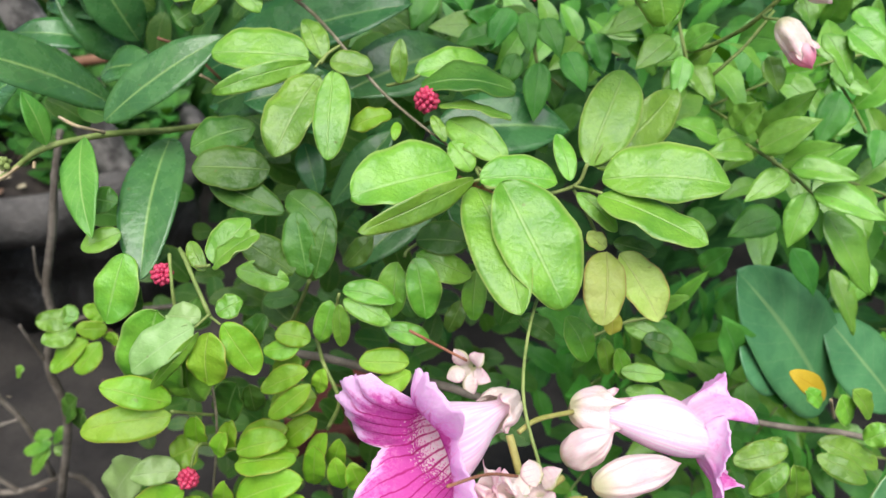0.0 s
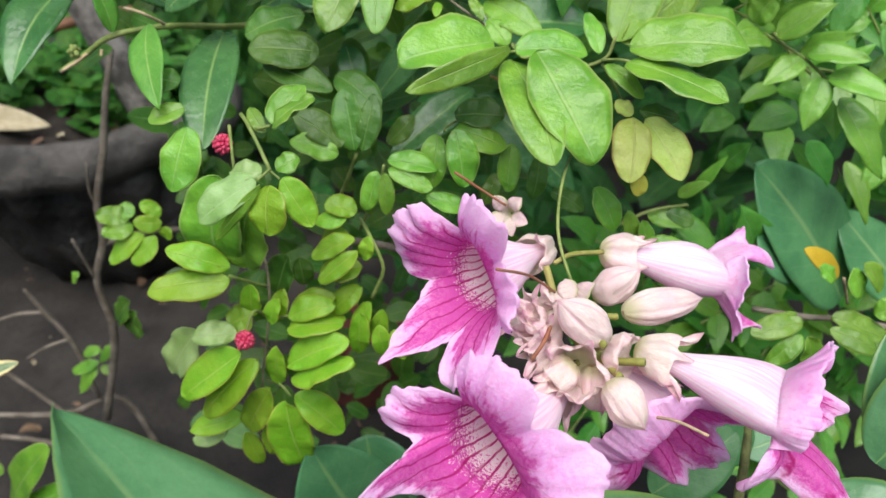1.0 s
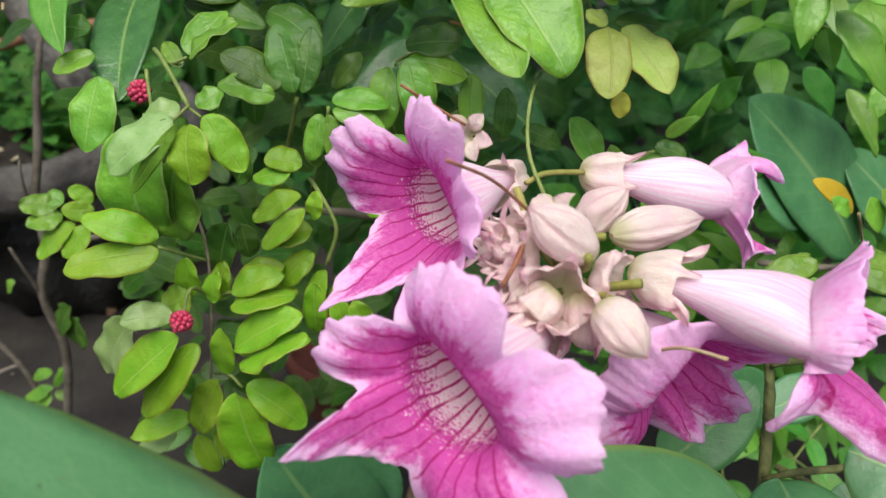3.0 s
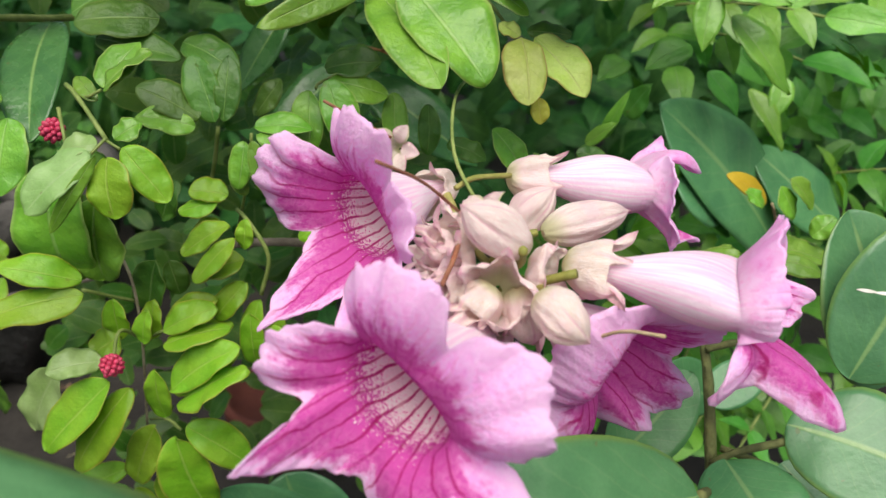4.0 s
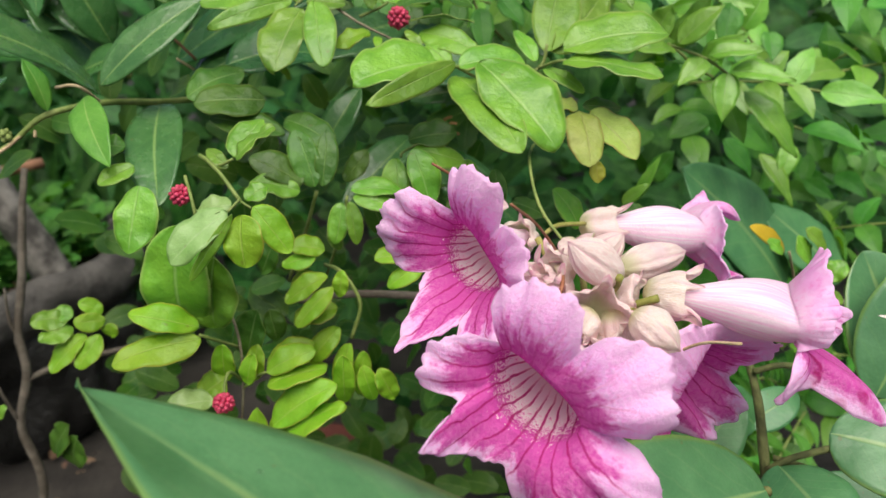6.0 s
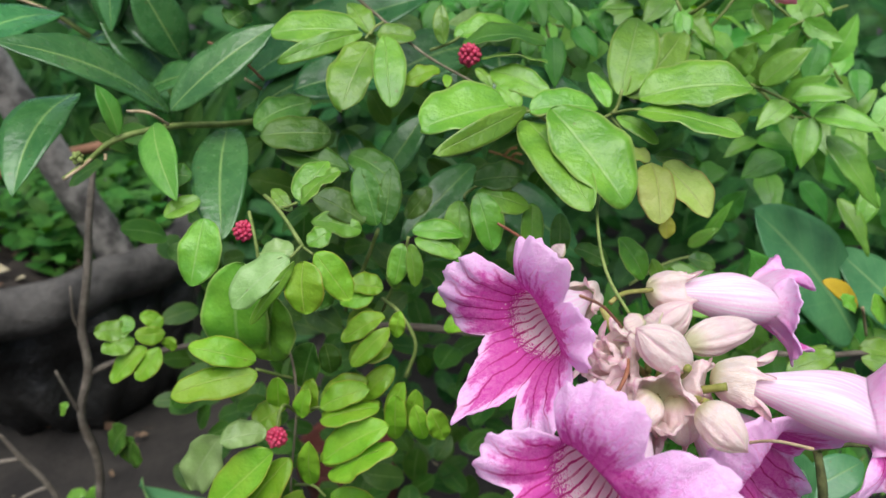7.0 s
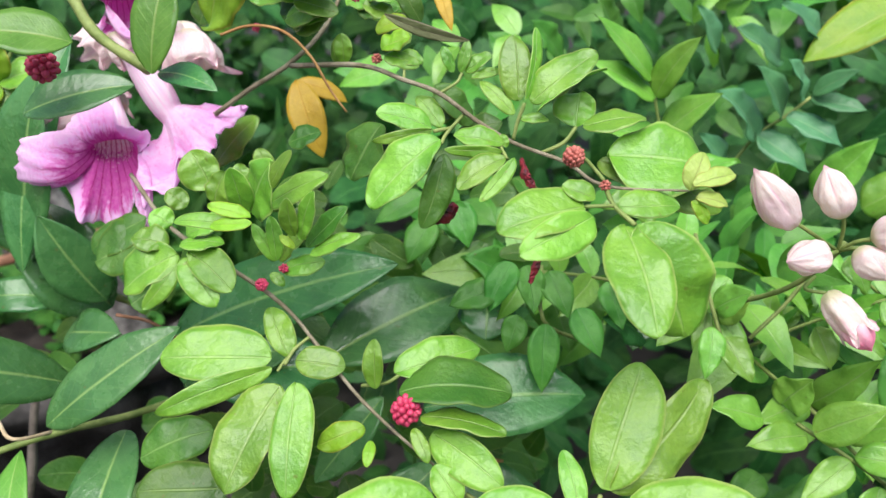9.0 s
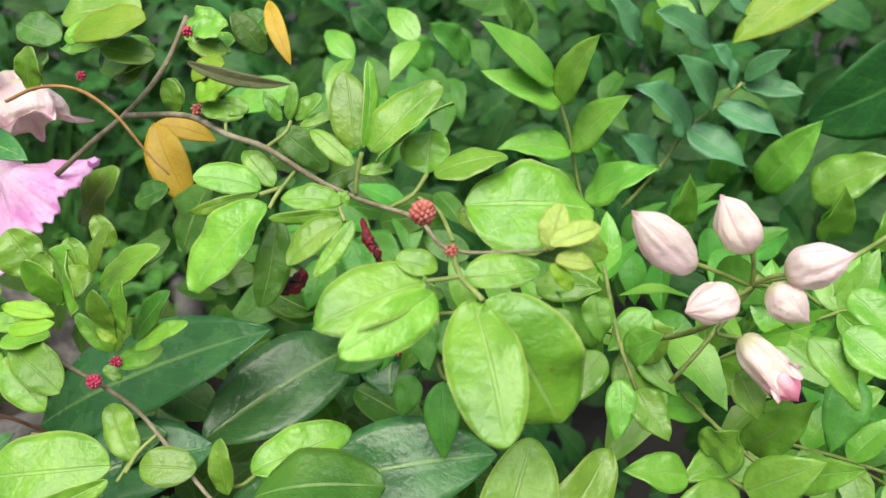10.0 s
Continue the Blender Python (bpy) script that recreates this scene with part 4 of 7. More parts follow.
leaf(bush, "leaflet", (-0.1144, 0.3643, 0.5778), (-0.1156, 0.3643, 0.5702), 0.0088, 0, 0.06, 5)
leaf(bush, "leaflet", (-0.157, 0.389, 0.507), (-0.171, 0.395, 0.485), 0.017, 0, 0.06, 2)
leaf(bush, "leaflet", (-0.153, 0.386, 0.500), (-0.160, 0.391, 0.479), 0.020, 0, 0.06, 2)
leaf(bush, "leaflet", (-0.238, 0.468, 0.381), (-0.262, 0.468, 0.368), 0.011, 0, 0.06, 0, lean=-1)
leaf(bush, "leaflet", (-0.241, 0.468, 0.377), (-0.255, 0.461, 0.354), 0.011, 0, 0.06, 0, lean=1)
leaf(bush, "leaflet", (-0.236, 0.468, 0.383), (-0.218, 0.464, 0.404), 0.010, 0, 0.06, 0, lean=1)
leaf(bush, "leaflet", (-0.237, 0.468, 0.378), (-0.226, 0.468, 0.374), 0.008, 0, 0.06, 0, lean=-1)
leaf(bush, "leaflet", (-0.195, 0.401, 0.515), (-0.201, 0.402, 0.507), 0.007, 0, 0.06, 0)
leaf(bush, "leaflet", (-0.238, 0.451, 0.404), (-0.222, 0.450, 0.411), 0.009, 0, 0.06, 0)

leaf(bush, "leaflet", (-0.049, 0.376, 0.758), (-0.068, 0.369, 0.745), 0.018, 0, 0.06, 0, lean=-1)
leaf(bush, "leaflet", (-0.048, 0.373, 0.756), (-0.058, 0.363, 0.742), 0.007, -30, 0.06, 0, lean=1)
leaf(bush, "leaflet", (-0.046, 0.373, 0.758), (-0.031, 0.364, 0.745), 0.011, 0, 0.06, 0, lean=-1)
leaf(bush, "leaflet", (-0.044, 0.374, 0.760), (-0.026, 0.366, 0.750), 0.013, 0, 0.06, 0, lean=1)
leaf(bush, "leaflet", (-0.054, 0.379, 0.760), (-0.067, 0.379, 0.762), 0.011, 0, 0.06, 0, lean=-1)
leaf(bush, "leaflet", (-0.067, 0.391, 0.755), (-0.087, 0.386, 0.748), 0.024, 0, 0.06, 2, lean=-1)
leaf(bush, "leaflet", (-0.071, 0.398, 0.762), (-0.092, 0.392, 0.750), 0.016, 0, 0.06, 2, lean=1)
leaf(bush, "leaflet", (-0.065, 0.388, 0.738), (-0.073, 0.381, 0.733), 0.017, 0, 0.06, 2)
leaf(bush, "leaflet", (-0.048, 0.377, 0.762), (-0.032, 0.377, 0.763), 0.011, -30, 0.06, 0, lean=-1)
leaf(bush, "leaflet", (-0.047, 0.380, 0.764), (-0.033, 0.382, 0.770), 0.009, 0, 0.06, 0, lean=1)
leaf(bush, "leaflet", (-0.055, 0.386, 0.765), (-0.063, 0.387, 0.769), 0.010, 0, 0.06, 0)
leaf(bush, "leaflet", (-0.013, 0.376, 0.758), (-0.021, 0.377, 0.771), 0.005, 0, 0.06, 0, lean=1)
leaf(bush, "leaflet", (-0.013, 0.376, 0.758), (-0.015, 0.378, 0.774), 0.006, 0, 0.06, 0, lean=-1)
leaf(bush, "leaflet", (-0.012, 0.376, 0.758), (-0.002, 0.376, 0.769), 0.007, 0, 0.06, 0, lean=1)
leaf(bush, "leaflet", (-0.010, 0.373, 0.756), (0.005, 0.374, 0.760), 0.008, 0, 0.06, 0, lean=-1)
leaf(bush, "leaflet", (-0.014, 0.372, 0.755), (-0.009, 0.371, 0.751), 0.004, 0, 0.06, 0)
leaf(bush, "leaflet", (-0.039, 0.388, 0.773), (-0.035, 0.391, 0.785), 0.011, 0, 0.06, 0, lean=-1)
leaf(bush, "leaflet", (-0.031, 0.387, 0.771), (-0.021, 0.389, 0.779), 0.012, 0, 0.06, 0)
leaf(bush, "leaflet", (-0.042, 0.394, 0.777), (-0.050, 0.397, 0.790), 0.015, 0, 0.06, 0, lean=1)

leaf(bush, "leaflet", (0.044, 0.375, 0.805), (0.023, 0.365, 0.784), 0.016, 0, 0.06, 0, lean=-1)
leaf(bush, "leaflet", (0.045, 0.379, 0.799), (0.039, 0.370, 0.776), 0.010, -20, 0.06, 2, lean=1)
leaf(bush, "leaflet", (0.040, 0.384, 0.806), (0.022, 0.382, 0.811), 0.010, 0, 0.06, 0, lean=-1)
leaf(bush, "leaflet", (0.041, 0.379, 0.807), (0.022, 0.375, 0.803), 0.004, -50, 0.06, 0, lean=1)
leaf(bush, "leaflet", (0.043, 0.386, 0.806), (0.034, 0.391, 0.815), 0.007, 0, 0.06, 0, lean=-1)
leaf(bush, "leaflet", (0.064, 0.378, 0.804), (0.048, 0.376, 0.806), 0.008, 0, 0.06, 0, lean=-1)
leaf(bush, "leaflet", (0.064, 0.375, 0.802), (0.046, 0.370, 0.803), 0.004, -50, 0.06, 0, lean=1)
leaf(bush, "leaflet", (0.065, 0.372, 0.801), (0.051, 0.364, 0.792), 0.009, 0, 0.06, 0, lean=-1)
leaf(bush, "leaflet", (0.068, 0.372, 0.801), (0.058, 0.363, 0.789), 0.005, -20, 0.06, 0, lean=1)
leaf(bush, "leaflet", (0.068, 0.386, 0.816), (0.065, 0.397, 0.835), 0.011, 0, 0.06, 0, lean=1)
leaf(bush, "leaflet", (0.070, 0.384, 0.817), (0.072, 0.395, 0.838), 0.005, 50, 0.06, 0, lean=-1)
leaf(bush, "leaflet", (0.072, 0.384, 0.816), (0.092, 0.393, 0.831), 0.013, 0, 0.06, 0, lean=1)
leaf(bush, "leaflet", (0.074, 0.380, 0.814), (0.095, 0.389, 0.827), 0.006, -50, 0.06, 0, lean=-1)
leaf(bush, "leaflet", (0.067, 0.385, 0.812), (0.055, 0.390, 0.821), 0.006, 0, 0.06, 0, lean=1)
leaf(bush, "leaflet", (0.069, 0.382, 0.811), (0.078, 0.382, 0.811), 0.004, 0, 0.06, 0)
leaf(bush, "leaflet", (0.087, 0.387, 0.808), (0.088, 0.395, 0.818), 0.014, 0, 0.06, 0, lean=1)
leaf(bush, "leaflet", (0.089, 0.384, 0.809), (0.109, 0.388, 0.812), 0.012, -20, 0.06, 0, lean=-1)
leaf(bush, "leaflet", (0.097, 0.380, 0.801), (0.132, 0.384, 0.797), 0.028, 0, 0.08, 0, lean=-1)
leaf(bush, "leaflet", (0.095, 0.384, 0.798), (0.136, 0.383, 0.784), 0.016, 0, 0.08, 0, lean=-1)
leaf(bush, "leaflet", (0.089, 0.350, 0.794), (0.0650, 0.3356, 0.7902), 0.0165, 0, 0.06, 0, lean=-1)
leaf(bush, "leaflet", (0.0915, 0.348, 0.792), (0.0711, 0.3304, 0.7858), 0.0125, -20, 0.06, 0, lean=1)
leaf(bush, "leaflet", (0.092, 0.352, 0.796), (0.082, 0.352, 0.799), 0.007, 0, 0.06, 0, lean=-1)
leaf(bush, "leaflet", (0.1005, 0.347, 0.790), (0.108, 0.3176, 0.7709), 0.018, 0, 0.06, 0, lean=-1)
leaf(bush, "leaflet", (0.1035, 0.345, 0.791), (0.1206, 0.3405, 0.7590), 0.024, 10, 0.06, 0, lean=1)
leaf(bush, "leaflet", (0.0985, 0.351, 0.794), (0.1165, 0.355, 0.794), 0.010, 0, 0.06, 0, lean=1)
leaf(bush, "leaflet", (0.119, 0.355, 0.799), (0.122, 0.360, 0.809), 0.007, 0, 0.1, 3, lean=1)
leaf(bush, "leaflet", (0.119, 0.353, 0.801), (0.131, 0.357, 0.804), 0.006, 0, 0.1, 3, lean=1)
leaf(bush, "leaflet", (0.120, 0.352, 0.798), (0.129, 0.352, 0.796), 0.005, 0, 0.1, 3, lean=1)
leaf(bush, "leaflet", (0.119, 0.352, 0.797), (0.124, 0.350, 0.791), 0.004, 0, 0.1, 5, lean=-1)
leaf(bush, "leaflet", (0.063, 0.381, 0.806), (0.065, 0.380, 0.802), 0.003, 0, 0.06, 0)

leaf(bush, "leaflet", (-0.006, 0.431, 0.850), (-0.032, 0.428, 0.850), 0.019, 0, 0.06, 0, lean=-1)
leaf(bush, "leaflet", (-0.012, 0.434, 0.840), (-0.022, 0.427, 0.834), 0.015, 0, 0.06, 2, lean=-1)
leaf(bush, "leaflet", (-0.006, 0.429, 0.839), (-0.016, 0.424, 0.829), 0.011, 0, 0.06, 0, lean=1)
leaf(bush, "leaflet", (-0.004, 0.454, 0.837), (0.010, 0.456, 0.844), 0.015, 0, 0.06, 0, lean=1)
leaf(bush, "leaflet", (0.001, 0.454, 0.837), (0.012, 0.453, 0.832), 0.009, 0, 0.06, 2, lean=-1)
leaf(bush, "leaflet", (0.025, 0.402, 0.828), (0.029, 0.407, 0.834), 0.006, 0, 0.06, 0, lean=1)
leaf(bush, "leaflet", (0.026, 0.399, 0.827), (0.035, 0.399, 0.825), 0.007, 0, 0.06, 0, lean=-1)
leaf(bush, "leaflet", (0.046, 0.393, 0.823), (0.042, 0.395, 0.831), 0.004, 0, 0.06, 0, lean=1)
leaf(bush, "leaflet", (0.048, 0.393, 0.823), (0.050, 0.396, 0.833), 0.004, 0, 0.06, 0, lean=-1)
leaf(bush, "leaflet", (0.050, 0.393, 0.823), (0.058, 0.395, 0.829), 0.006, 0, 0.06, 0, lean=1)
leaf(bush, "leaflet", (0.052, 0.390, 0.822), (0.062, 0.394, 0.824), 0.004, 0, 0.06, 0, lean=-1)
leaf(bush, "leaflet", (0.022, 0.391, 0.805), (0.012, 0.386, 0.786), 0.020, 20, 0.06, 2)
leaf(bush, "leaflet", (0.001, 0.401, 0.784), (-0.023, 0.397, 0.769), 0.011, 0, 0.06, 2)
leaf(bush, "leaflet", (-0.036, 0.397, 0.767), (-0.039, 0.400, 0.782), 0.010, 0, 0.06, 0, lean=-1)
leaf(bush, "leaflet", (-0.031, 0.400, 0.769), (-0.035, 0.404, 0.784), 0.010, 0, 0.06, 0, lean=1)
leaf(bush, "leaflet", (-0.026, 0.412, 0.776), (-0.031, 0.415, 0.787), 0.008, 0, 0.06, 0)
leaf(bush, "leaflet", (-0.071, 0.464, 0.826), (-0.066, 0.467, 0.836), 0.013, 0, 0.06, 2)
leaf(bush, "leaflet", (-0.074, 0.469, 0.844), (-0.058, 0.467, 0.837), 0.015, 0, 0.06, 2)
leaf(bush, "leaflet", (0.014, 0.466, 0.834), (0.022, 0.469, 0.843), 0.014, 0, 0.06, 2)
leaf(bush, "leaflet", (-0.023, 0.428, 0.786), (-0.010, 0.429, 0.791), 0.011, 0, 0.06, 2)
leaf(bush, "leaflet", (0.046, 0.417, 0.794), (0.062, 0.419, 0.801), 0.012, 0, 0.06, 2)
leaf(bush, "leaflet", (0.032, 0.419, 0.802), (0.047, 0.420, 0.807), 0.013, 0, 0.06, 2)

leaf(bush, "leaflet", (0.225, 0.328, 0.588), (0.253, 0.325, 0.579), 0.012, 0, 0.06, 0, lean=1)
leaf(bush, "leaflet", (0.223, 0.322, 0.585), (0.246, 0.317, 0.578), 0.011, 0, 0.06, 0, lean=-1)
leaf(bush, "leaflet", (0.209, 0.320, 0.588), (0.185, 0.315, 0.582), 0.012, 0, 0.06, 0, lean=-1)
leaf(bush, "leaflet", (0.209, 0.317, 0.583), (0.195, 0.312, 0.568), 0.010, 0, 0.06, 0, lean=1)
leaf(bush, "leaflet", (0.212, 0.317, 0.583), (0.218, 0.315, 0.561), 0.012, 0, 0.06, 0, lean=1)
leaf(bush, "leaflet", (0.209, 0.322, 0.583), (0.199, 0.322, 0.589), 0.010, 0, 0.06, 0, lean=-1)
leaf(bush, "leaflet", (0.226, 0.328, 0.615), (0.235, 0.328, 0.600), 0.011, 0, 0.06, 0, lean=-1)
leaf(bush, "leaflet", (0.230, 0.328, 0.618), (0.242, 0.328, 0.604), 0.010, 0, 0.06, 0, lean=1)
leaf(bush, "leaflet", (0.244, 0.328, 0.591), (0.254, 0.328, 0.599), 0.011, 0, 0.06, 0)
leaf(bush, "leaflet", (0.223, 0.333, 0.604), (0.213, 0.333, 0.612), 0.008, 0, 0.06, 0)
leaf(bush, "leaflet", (0.118, 0.320, 0.637), (0.124, 0.320, 0.619), 0.008, 0, 0.06, 0)
leaf(bush, "leaflet", (0.125, 0.320, 0.633), (0.132, 0.320, 0.618), 0.008, 0, 0.06, 0)
leaf(bush, "leaflet", (0.128, 0.317, 0.624), (0.146, 0.317, 0.624), 0.008, 0, 0.06, 0)
leaf(bush, "leaflet", (0.132, 0.317, 0.614), (0.149, 0.317, 0.613), 0.008, 0, 0.06, 0)
leaf(bush, "leaflet", (0.137, 0.328, 0.634), (0.150, 0.328, 0.630), 0.009, 0, 0.06, 2)

leaf(glossy, "lance", (-0.162, 0.417, 0.734), (-0.199, 0.342, 0.705), 0.029, 0, 0.1, 0)
leaf(glossy, "lance", (-0.108, 0.388, 0.690), (-0.156, 0.332, 0.730), 0.028, 0, 0.08, 0)
leaf(glossy, "lance", (-0.152, 0.390, 0.699), (-0.157, 0.325, 0.666), 0.027, 0, 0.08, 0)
leaf(glossy, "lance", (-0.094, 0.350, 0.698), (-0.0474, 0.368, 0.733), 0.023, 0, 0.04, 0)
leaf(glossy, "broad", (-0.0745, 0.367, 0.686), (-0.0643, 0.3033, 0.6542), 0.0245, 0, 0.06, 0, GLOSSY[0])
leaf(glossy, "lance", (-0.099, 0.341, 0.694), (-0.080, 0.302, 0.671), 0.015, 10, 0.04, 1)
leaf(glossy, "lance", (-0.115, 0.341, 0.689), (-0.121, 0.341, 0.711), 0.010, 40, 0.04, 1)
leaf(glossy, "lance", (-0.146, 0.429, 0.725), (-0.125, 0.429, 0.812), 0.033, 0, 0.04, 0)
leaf(glossy, "lance", (-0.109, 0.423, 0.711), (-0.125, 0.410, 0.755), 0.024, 0, 0.04, 0)
leaf(glossy, "lance", (-0.190, 0.442, 0.747), (-0.145, 0.429, 0.753), 0.019, 0, 0.04, 0)
leaf(glossy, "lance", (-0.132, 0.429, 0.708), (-0.170, 0.416, 0.711), 0.018, 0, 0.04, 0)
leaf(glossy, "lance", (-0.068, 0.403, 0.689), (-0.011, 0.390, 0.715), 0.030, 0, 0.04, 0)
leaf(glossy, "lance", (-0.075, 0.412, 0.701), (0.0241, 0.412, 0.7433), 0.036, 0, 0.04, 0)
leaf(glossy, "lance", (0.019, 0.403, 0.686), (-0.008, 0.390, 0.649), 0.018, 0, 0.04, 0)
leaf(glossy, "lance", (0.044, 0.397, 0.660), (0.006, 0.364, 0.630), 0.021, 0, 0.04, 0)
leaf(glossy, "lance", (0.046, 0.416, 0.650), (0.105, 0.403, 0.604), 0.031, 0, 0.04, 0)
leaf(glossy, "lance", (-0.024, 0.403, 0.675), (-0.014, 0.390, 0.654), 0.014, 0, 0.04, 0)
leaf(glossy, "lance", (-0.069, 0.403, 0.689), (-0.024, 0.403, 0.705), 0.026, 0, 0.04, 0)
leaf(glossy, "lance", (-0.126, 0.416, 0.697), (-0.093, 0.403, 0.707), 0.021, 0, 0.04, 0)
leaf(glossy, "lance", (-0.164, 0.442, 0.720), (-0.106, 0.429, 0.722), 0.023, 0, 0.04, 0)
leaf(glossy, "lance", (-0.110, 0.429, 0.710), (-0.144, 0.442, 0.748), 0.026, 0, 0.04, 0)
leaf(glossy, "lance", (-0.154, 0.442, 0.724), (-0.168, 0.442, 0.755), 0.022, 0, 0.04, 0)
leaf(glossy, "lance", (-0.119, 0.442, 0.697), (-0.151, 0.429, 0.733), 0.035, 0, 0.04, 0)
leaf(glossy, "lance", (-0.141, 0.416, 0.726), (-0.124, 0.455, 0.821), 0.023, 0, 0.04, 0)
leaf(glossy, "lance", (-0.117, 0.403, 0.799), (-0.078, 0.416, 0.809), 0.022, 0, 0.04, 0)
leaf(glossy, "lance", (-0.068, 0.416, 0.814), (-0.040, 0.403, 0.811), 0.011, 0, 0.04, 0)
leaf(glossy, "lance", (-0.084, 0.390, 0.828), (-0.112, 0.377, 0.832), 0.021, 0, 0.04, 1)
leaf(glossy, "lance", (-0.064, 0.403, 0.816), (-0.059, 0.416, 0.852), 0.018, 0, 0.04, 1)
leaf(glossy, "lance", (-0.0065, 0.4041, 0.7003), (0.0488, 0.4495, 0.7153), 0.036, 0, 0.04, 0)
leaf(glossy, "lance", (0.0374, 0.3934, 0.6891), (0.1020, 0.4045, 0.6943), 0.034, 0, 0.04, 0)
leaf(glossy, "lance", (-0.0450, 0.3786, 0.7016), (0.0012, 0.3970, 0.7037), 0.03, 0, 0.04, 0)
leaf(glossy, "lance", (0.0597, 0.4302, 0.7014), (0.0601, 0.4512, 0.7141), 0.026, 0, 0.04, 0)
leaf(glossy, "lance", (0.1328, 0.4760, 0.7092), (0.1251, 0.4429, 0.6946), 0.022, 0, 0.04, 0)
leaf(glossy, "lance", (0.009, 0.468, 0.704), (0.042, 0.455, 0.689), 0.020, 0, 0.04, 0)
leaf(glossy, "lance", (0.046, 0.429, 0.674), (0.096, 0.429, 0.677), 0.019, 0, 0.04, 0)

leaf(broad, "broad", (0.144, 0.195, 0.576), (0.042, 0.156, 0.592), 0.046, 0, 0.06, 0)
leaf(broad, "broad", (0.184, 0.224, 0.575), (0.225, 0.195, 0.569), 0.039, 0, 0.05, 0)
leaf(broad, "broad", (0.243, 0.260, 0.560), (0.226, 0.280, 0.624), 0.049, 0, 0.05, 0)
leaf(broad, "broad", (0.218, 0.247, 0.574), (0.251, 0.260, 0.631), 0.039, 0, 0.05, 0)
leaf(broad, "broad", (0.261, 0.390, 0.560), (0.192, 0.390, 0.636), 0.056, 0, 0.05, 2)
leaf(broad, "broad", (0.228, 0.377, 0.583), (0.199, 0.377, 0.607), 0.035, 0, 0.05, 2)
leaf(broad, "broad", (0.297, 0.390, 0.564), (0.249, 0.403, 0.607), 0.038, 0, 0.05, 2)
leaf(broad, "broad", (0.180, 0.267, 0.552), (0.160, 0.267, 0.569), 0.021, 0, 0.05, 2)
leaf(broad, "broad", (0.180, 0.273, 0.548), (0.206, 0.280, 0.558), 0.018, 0, 0.05, 2)
leaf(broad, "broad", (0.164, 0.221, 0.565), (0.170, 0.182, 0.558), 0.032, 0, 0.05, 2)
leaf(broad, "broad", (0.200, 0.247, 0.538), (0.219, 0.221, 0.516), 0.029, 0, 0.05, 2)
leaf(broad, "broad", (0.017, 0.312, 0.413), (-0.018, 0.286, 0.506), 0.059, 0, 0.05, 2)
leaf(broad, "broad", (0.003, 0.325, 0.479), (0.017, 0.312, 0.423), 0.051, 0, 0.05, 2)
leaf(broad, "broad", (0.137, 0.247, 0.543), (0.168, 0.260, 0.571), 0.026, 0, 0.05, 2)

leaf(vine, "pinna", (0.241, 0.494, 0.735), (0.240, 0.481, 0.763), 0.014, 0, 0.06, 0)
leaf(vine, "pinna", (0.258, 0.481, 0.735), (0.257, 0.481, 0.754), 0.010, 0, 0.06, 0)
leaf(vine, "pinna", (0.220, 0.455, 0.720), (0.238, 0.442, 0.704), 0.015, 0, 0.06, 0)
leaf(vine, "pinna", (0.183, 0.397, 0.705), (0.161, 0.383, 0.702), 0.012, 0, 0.06, 0)
leaf(vine, "pinna", (0.187, 0.403, 0.699), (0.203, 0.390, 0.729), 0.013, 0, 0.06, 0)
leaf(vine, "pinna", (0.200, 0.397, 0.690), (0.218, 0.384, 0.707), 0.012, 0, 0.06, 0)
leaf(vine, "pinna", (0.179, 0.429, 0.696), (0.153, 0.416, 0.706), 0.011, 0, 0.06, 0)
leaf(vine, "pinna", (0.150, 0.429, 0.723), (0.147, 0.416, 0.703), 0.009, 0, 0.06, 0)
leaf(vine, "pinna", (0.154, 0.429, 0.723), (0.166, 0.416, 0.711), 0.010, 0, 0.06, 0)
leaf(vine, "pinna", (0.140, 0.429, 0.729), (0.139, 0.429, 0.753), 0.009, 0, 0.06, 0)
leaf(vine, "pinna", (0.237, 0.455, 0.720), (0.247, 0.442, 0.713), 0.014, 0, 0.06, 0)
leaf(vine, "pinna", (0.227, 0.429, 0.697), (0.243, 0.429, 0.704), 0.011, 0, 0.06, 0)
leaf(vine, "pinna", (0.221, 0.468, 0.696), (0.234, 0.455, 0.683), 0.012, 0, 0.06, 1)
leaf(vine, "pinna", (0.062, 0.624, 0.788), (0.044, 0.624, 0.808), 0.020, 0, 0.06, 1)
leaf(vine, "pinna", (0.033, 0.650, 0.801), (0.014, 0.650, 0.821), 0.021, 0, 0.06, 2)
leaf(vine, "pinna", (0.180, 0.377, 0.704), (0.199, 0.370, 0.722), 0.014, 0, 0.06, 0)
leaf(vine, "pinna", (0.194, 0.374, 0.698), (0.219, 0.364, 0.700), 0.012, 0, 0.06, 0)
leaf(vine, "pinna", (0.193, 0.374, 0.696), (0.175, 0.364, 0.684), 0.011, 0, 0.06, 0)
leaf(vine, "pinna", (0.203, 0.370, 0.689), (0.198, 0.361, 0.666), 0.013, 0, 0.06, 0)
leaf(vine, "pinna", (0.205, 0.370, 0.690), (0.233, 0.358, 0.685), 0.014, 0, 0.06, 0)
leaf(vine, "pinna", (0.215, 0.374, 0.679), (0.242, 0.364, 0.645), 0.017, 0, 0.06, 0)
leaf(vine, "pinna", (0.179, 0.380, 0.701), (0.155, 0.370, 0.701), 0.011, 0, 0.06, 0)
leaf(vine, "pinna", (0.163, 0.383, 0.705), (0.142, 0.377, 0.712), 0.012, 0, 0.06, 0)
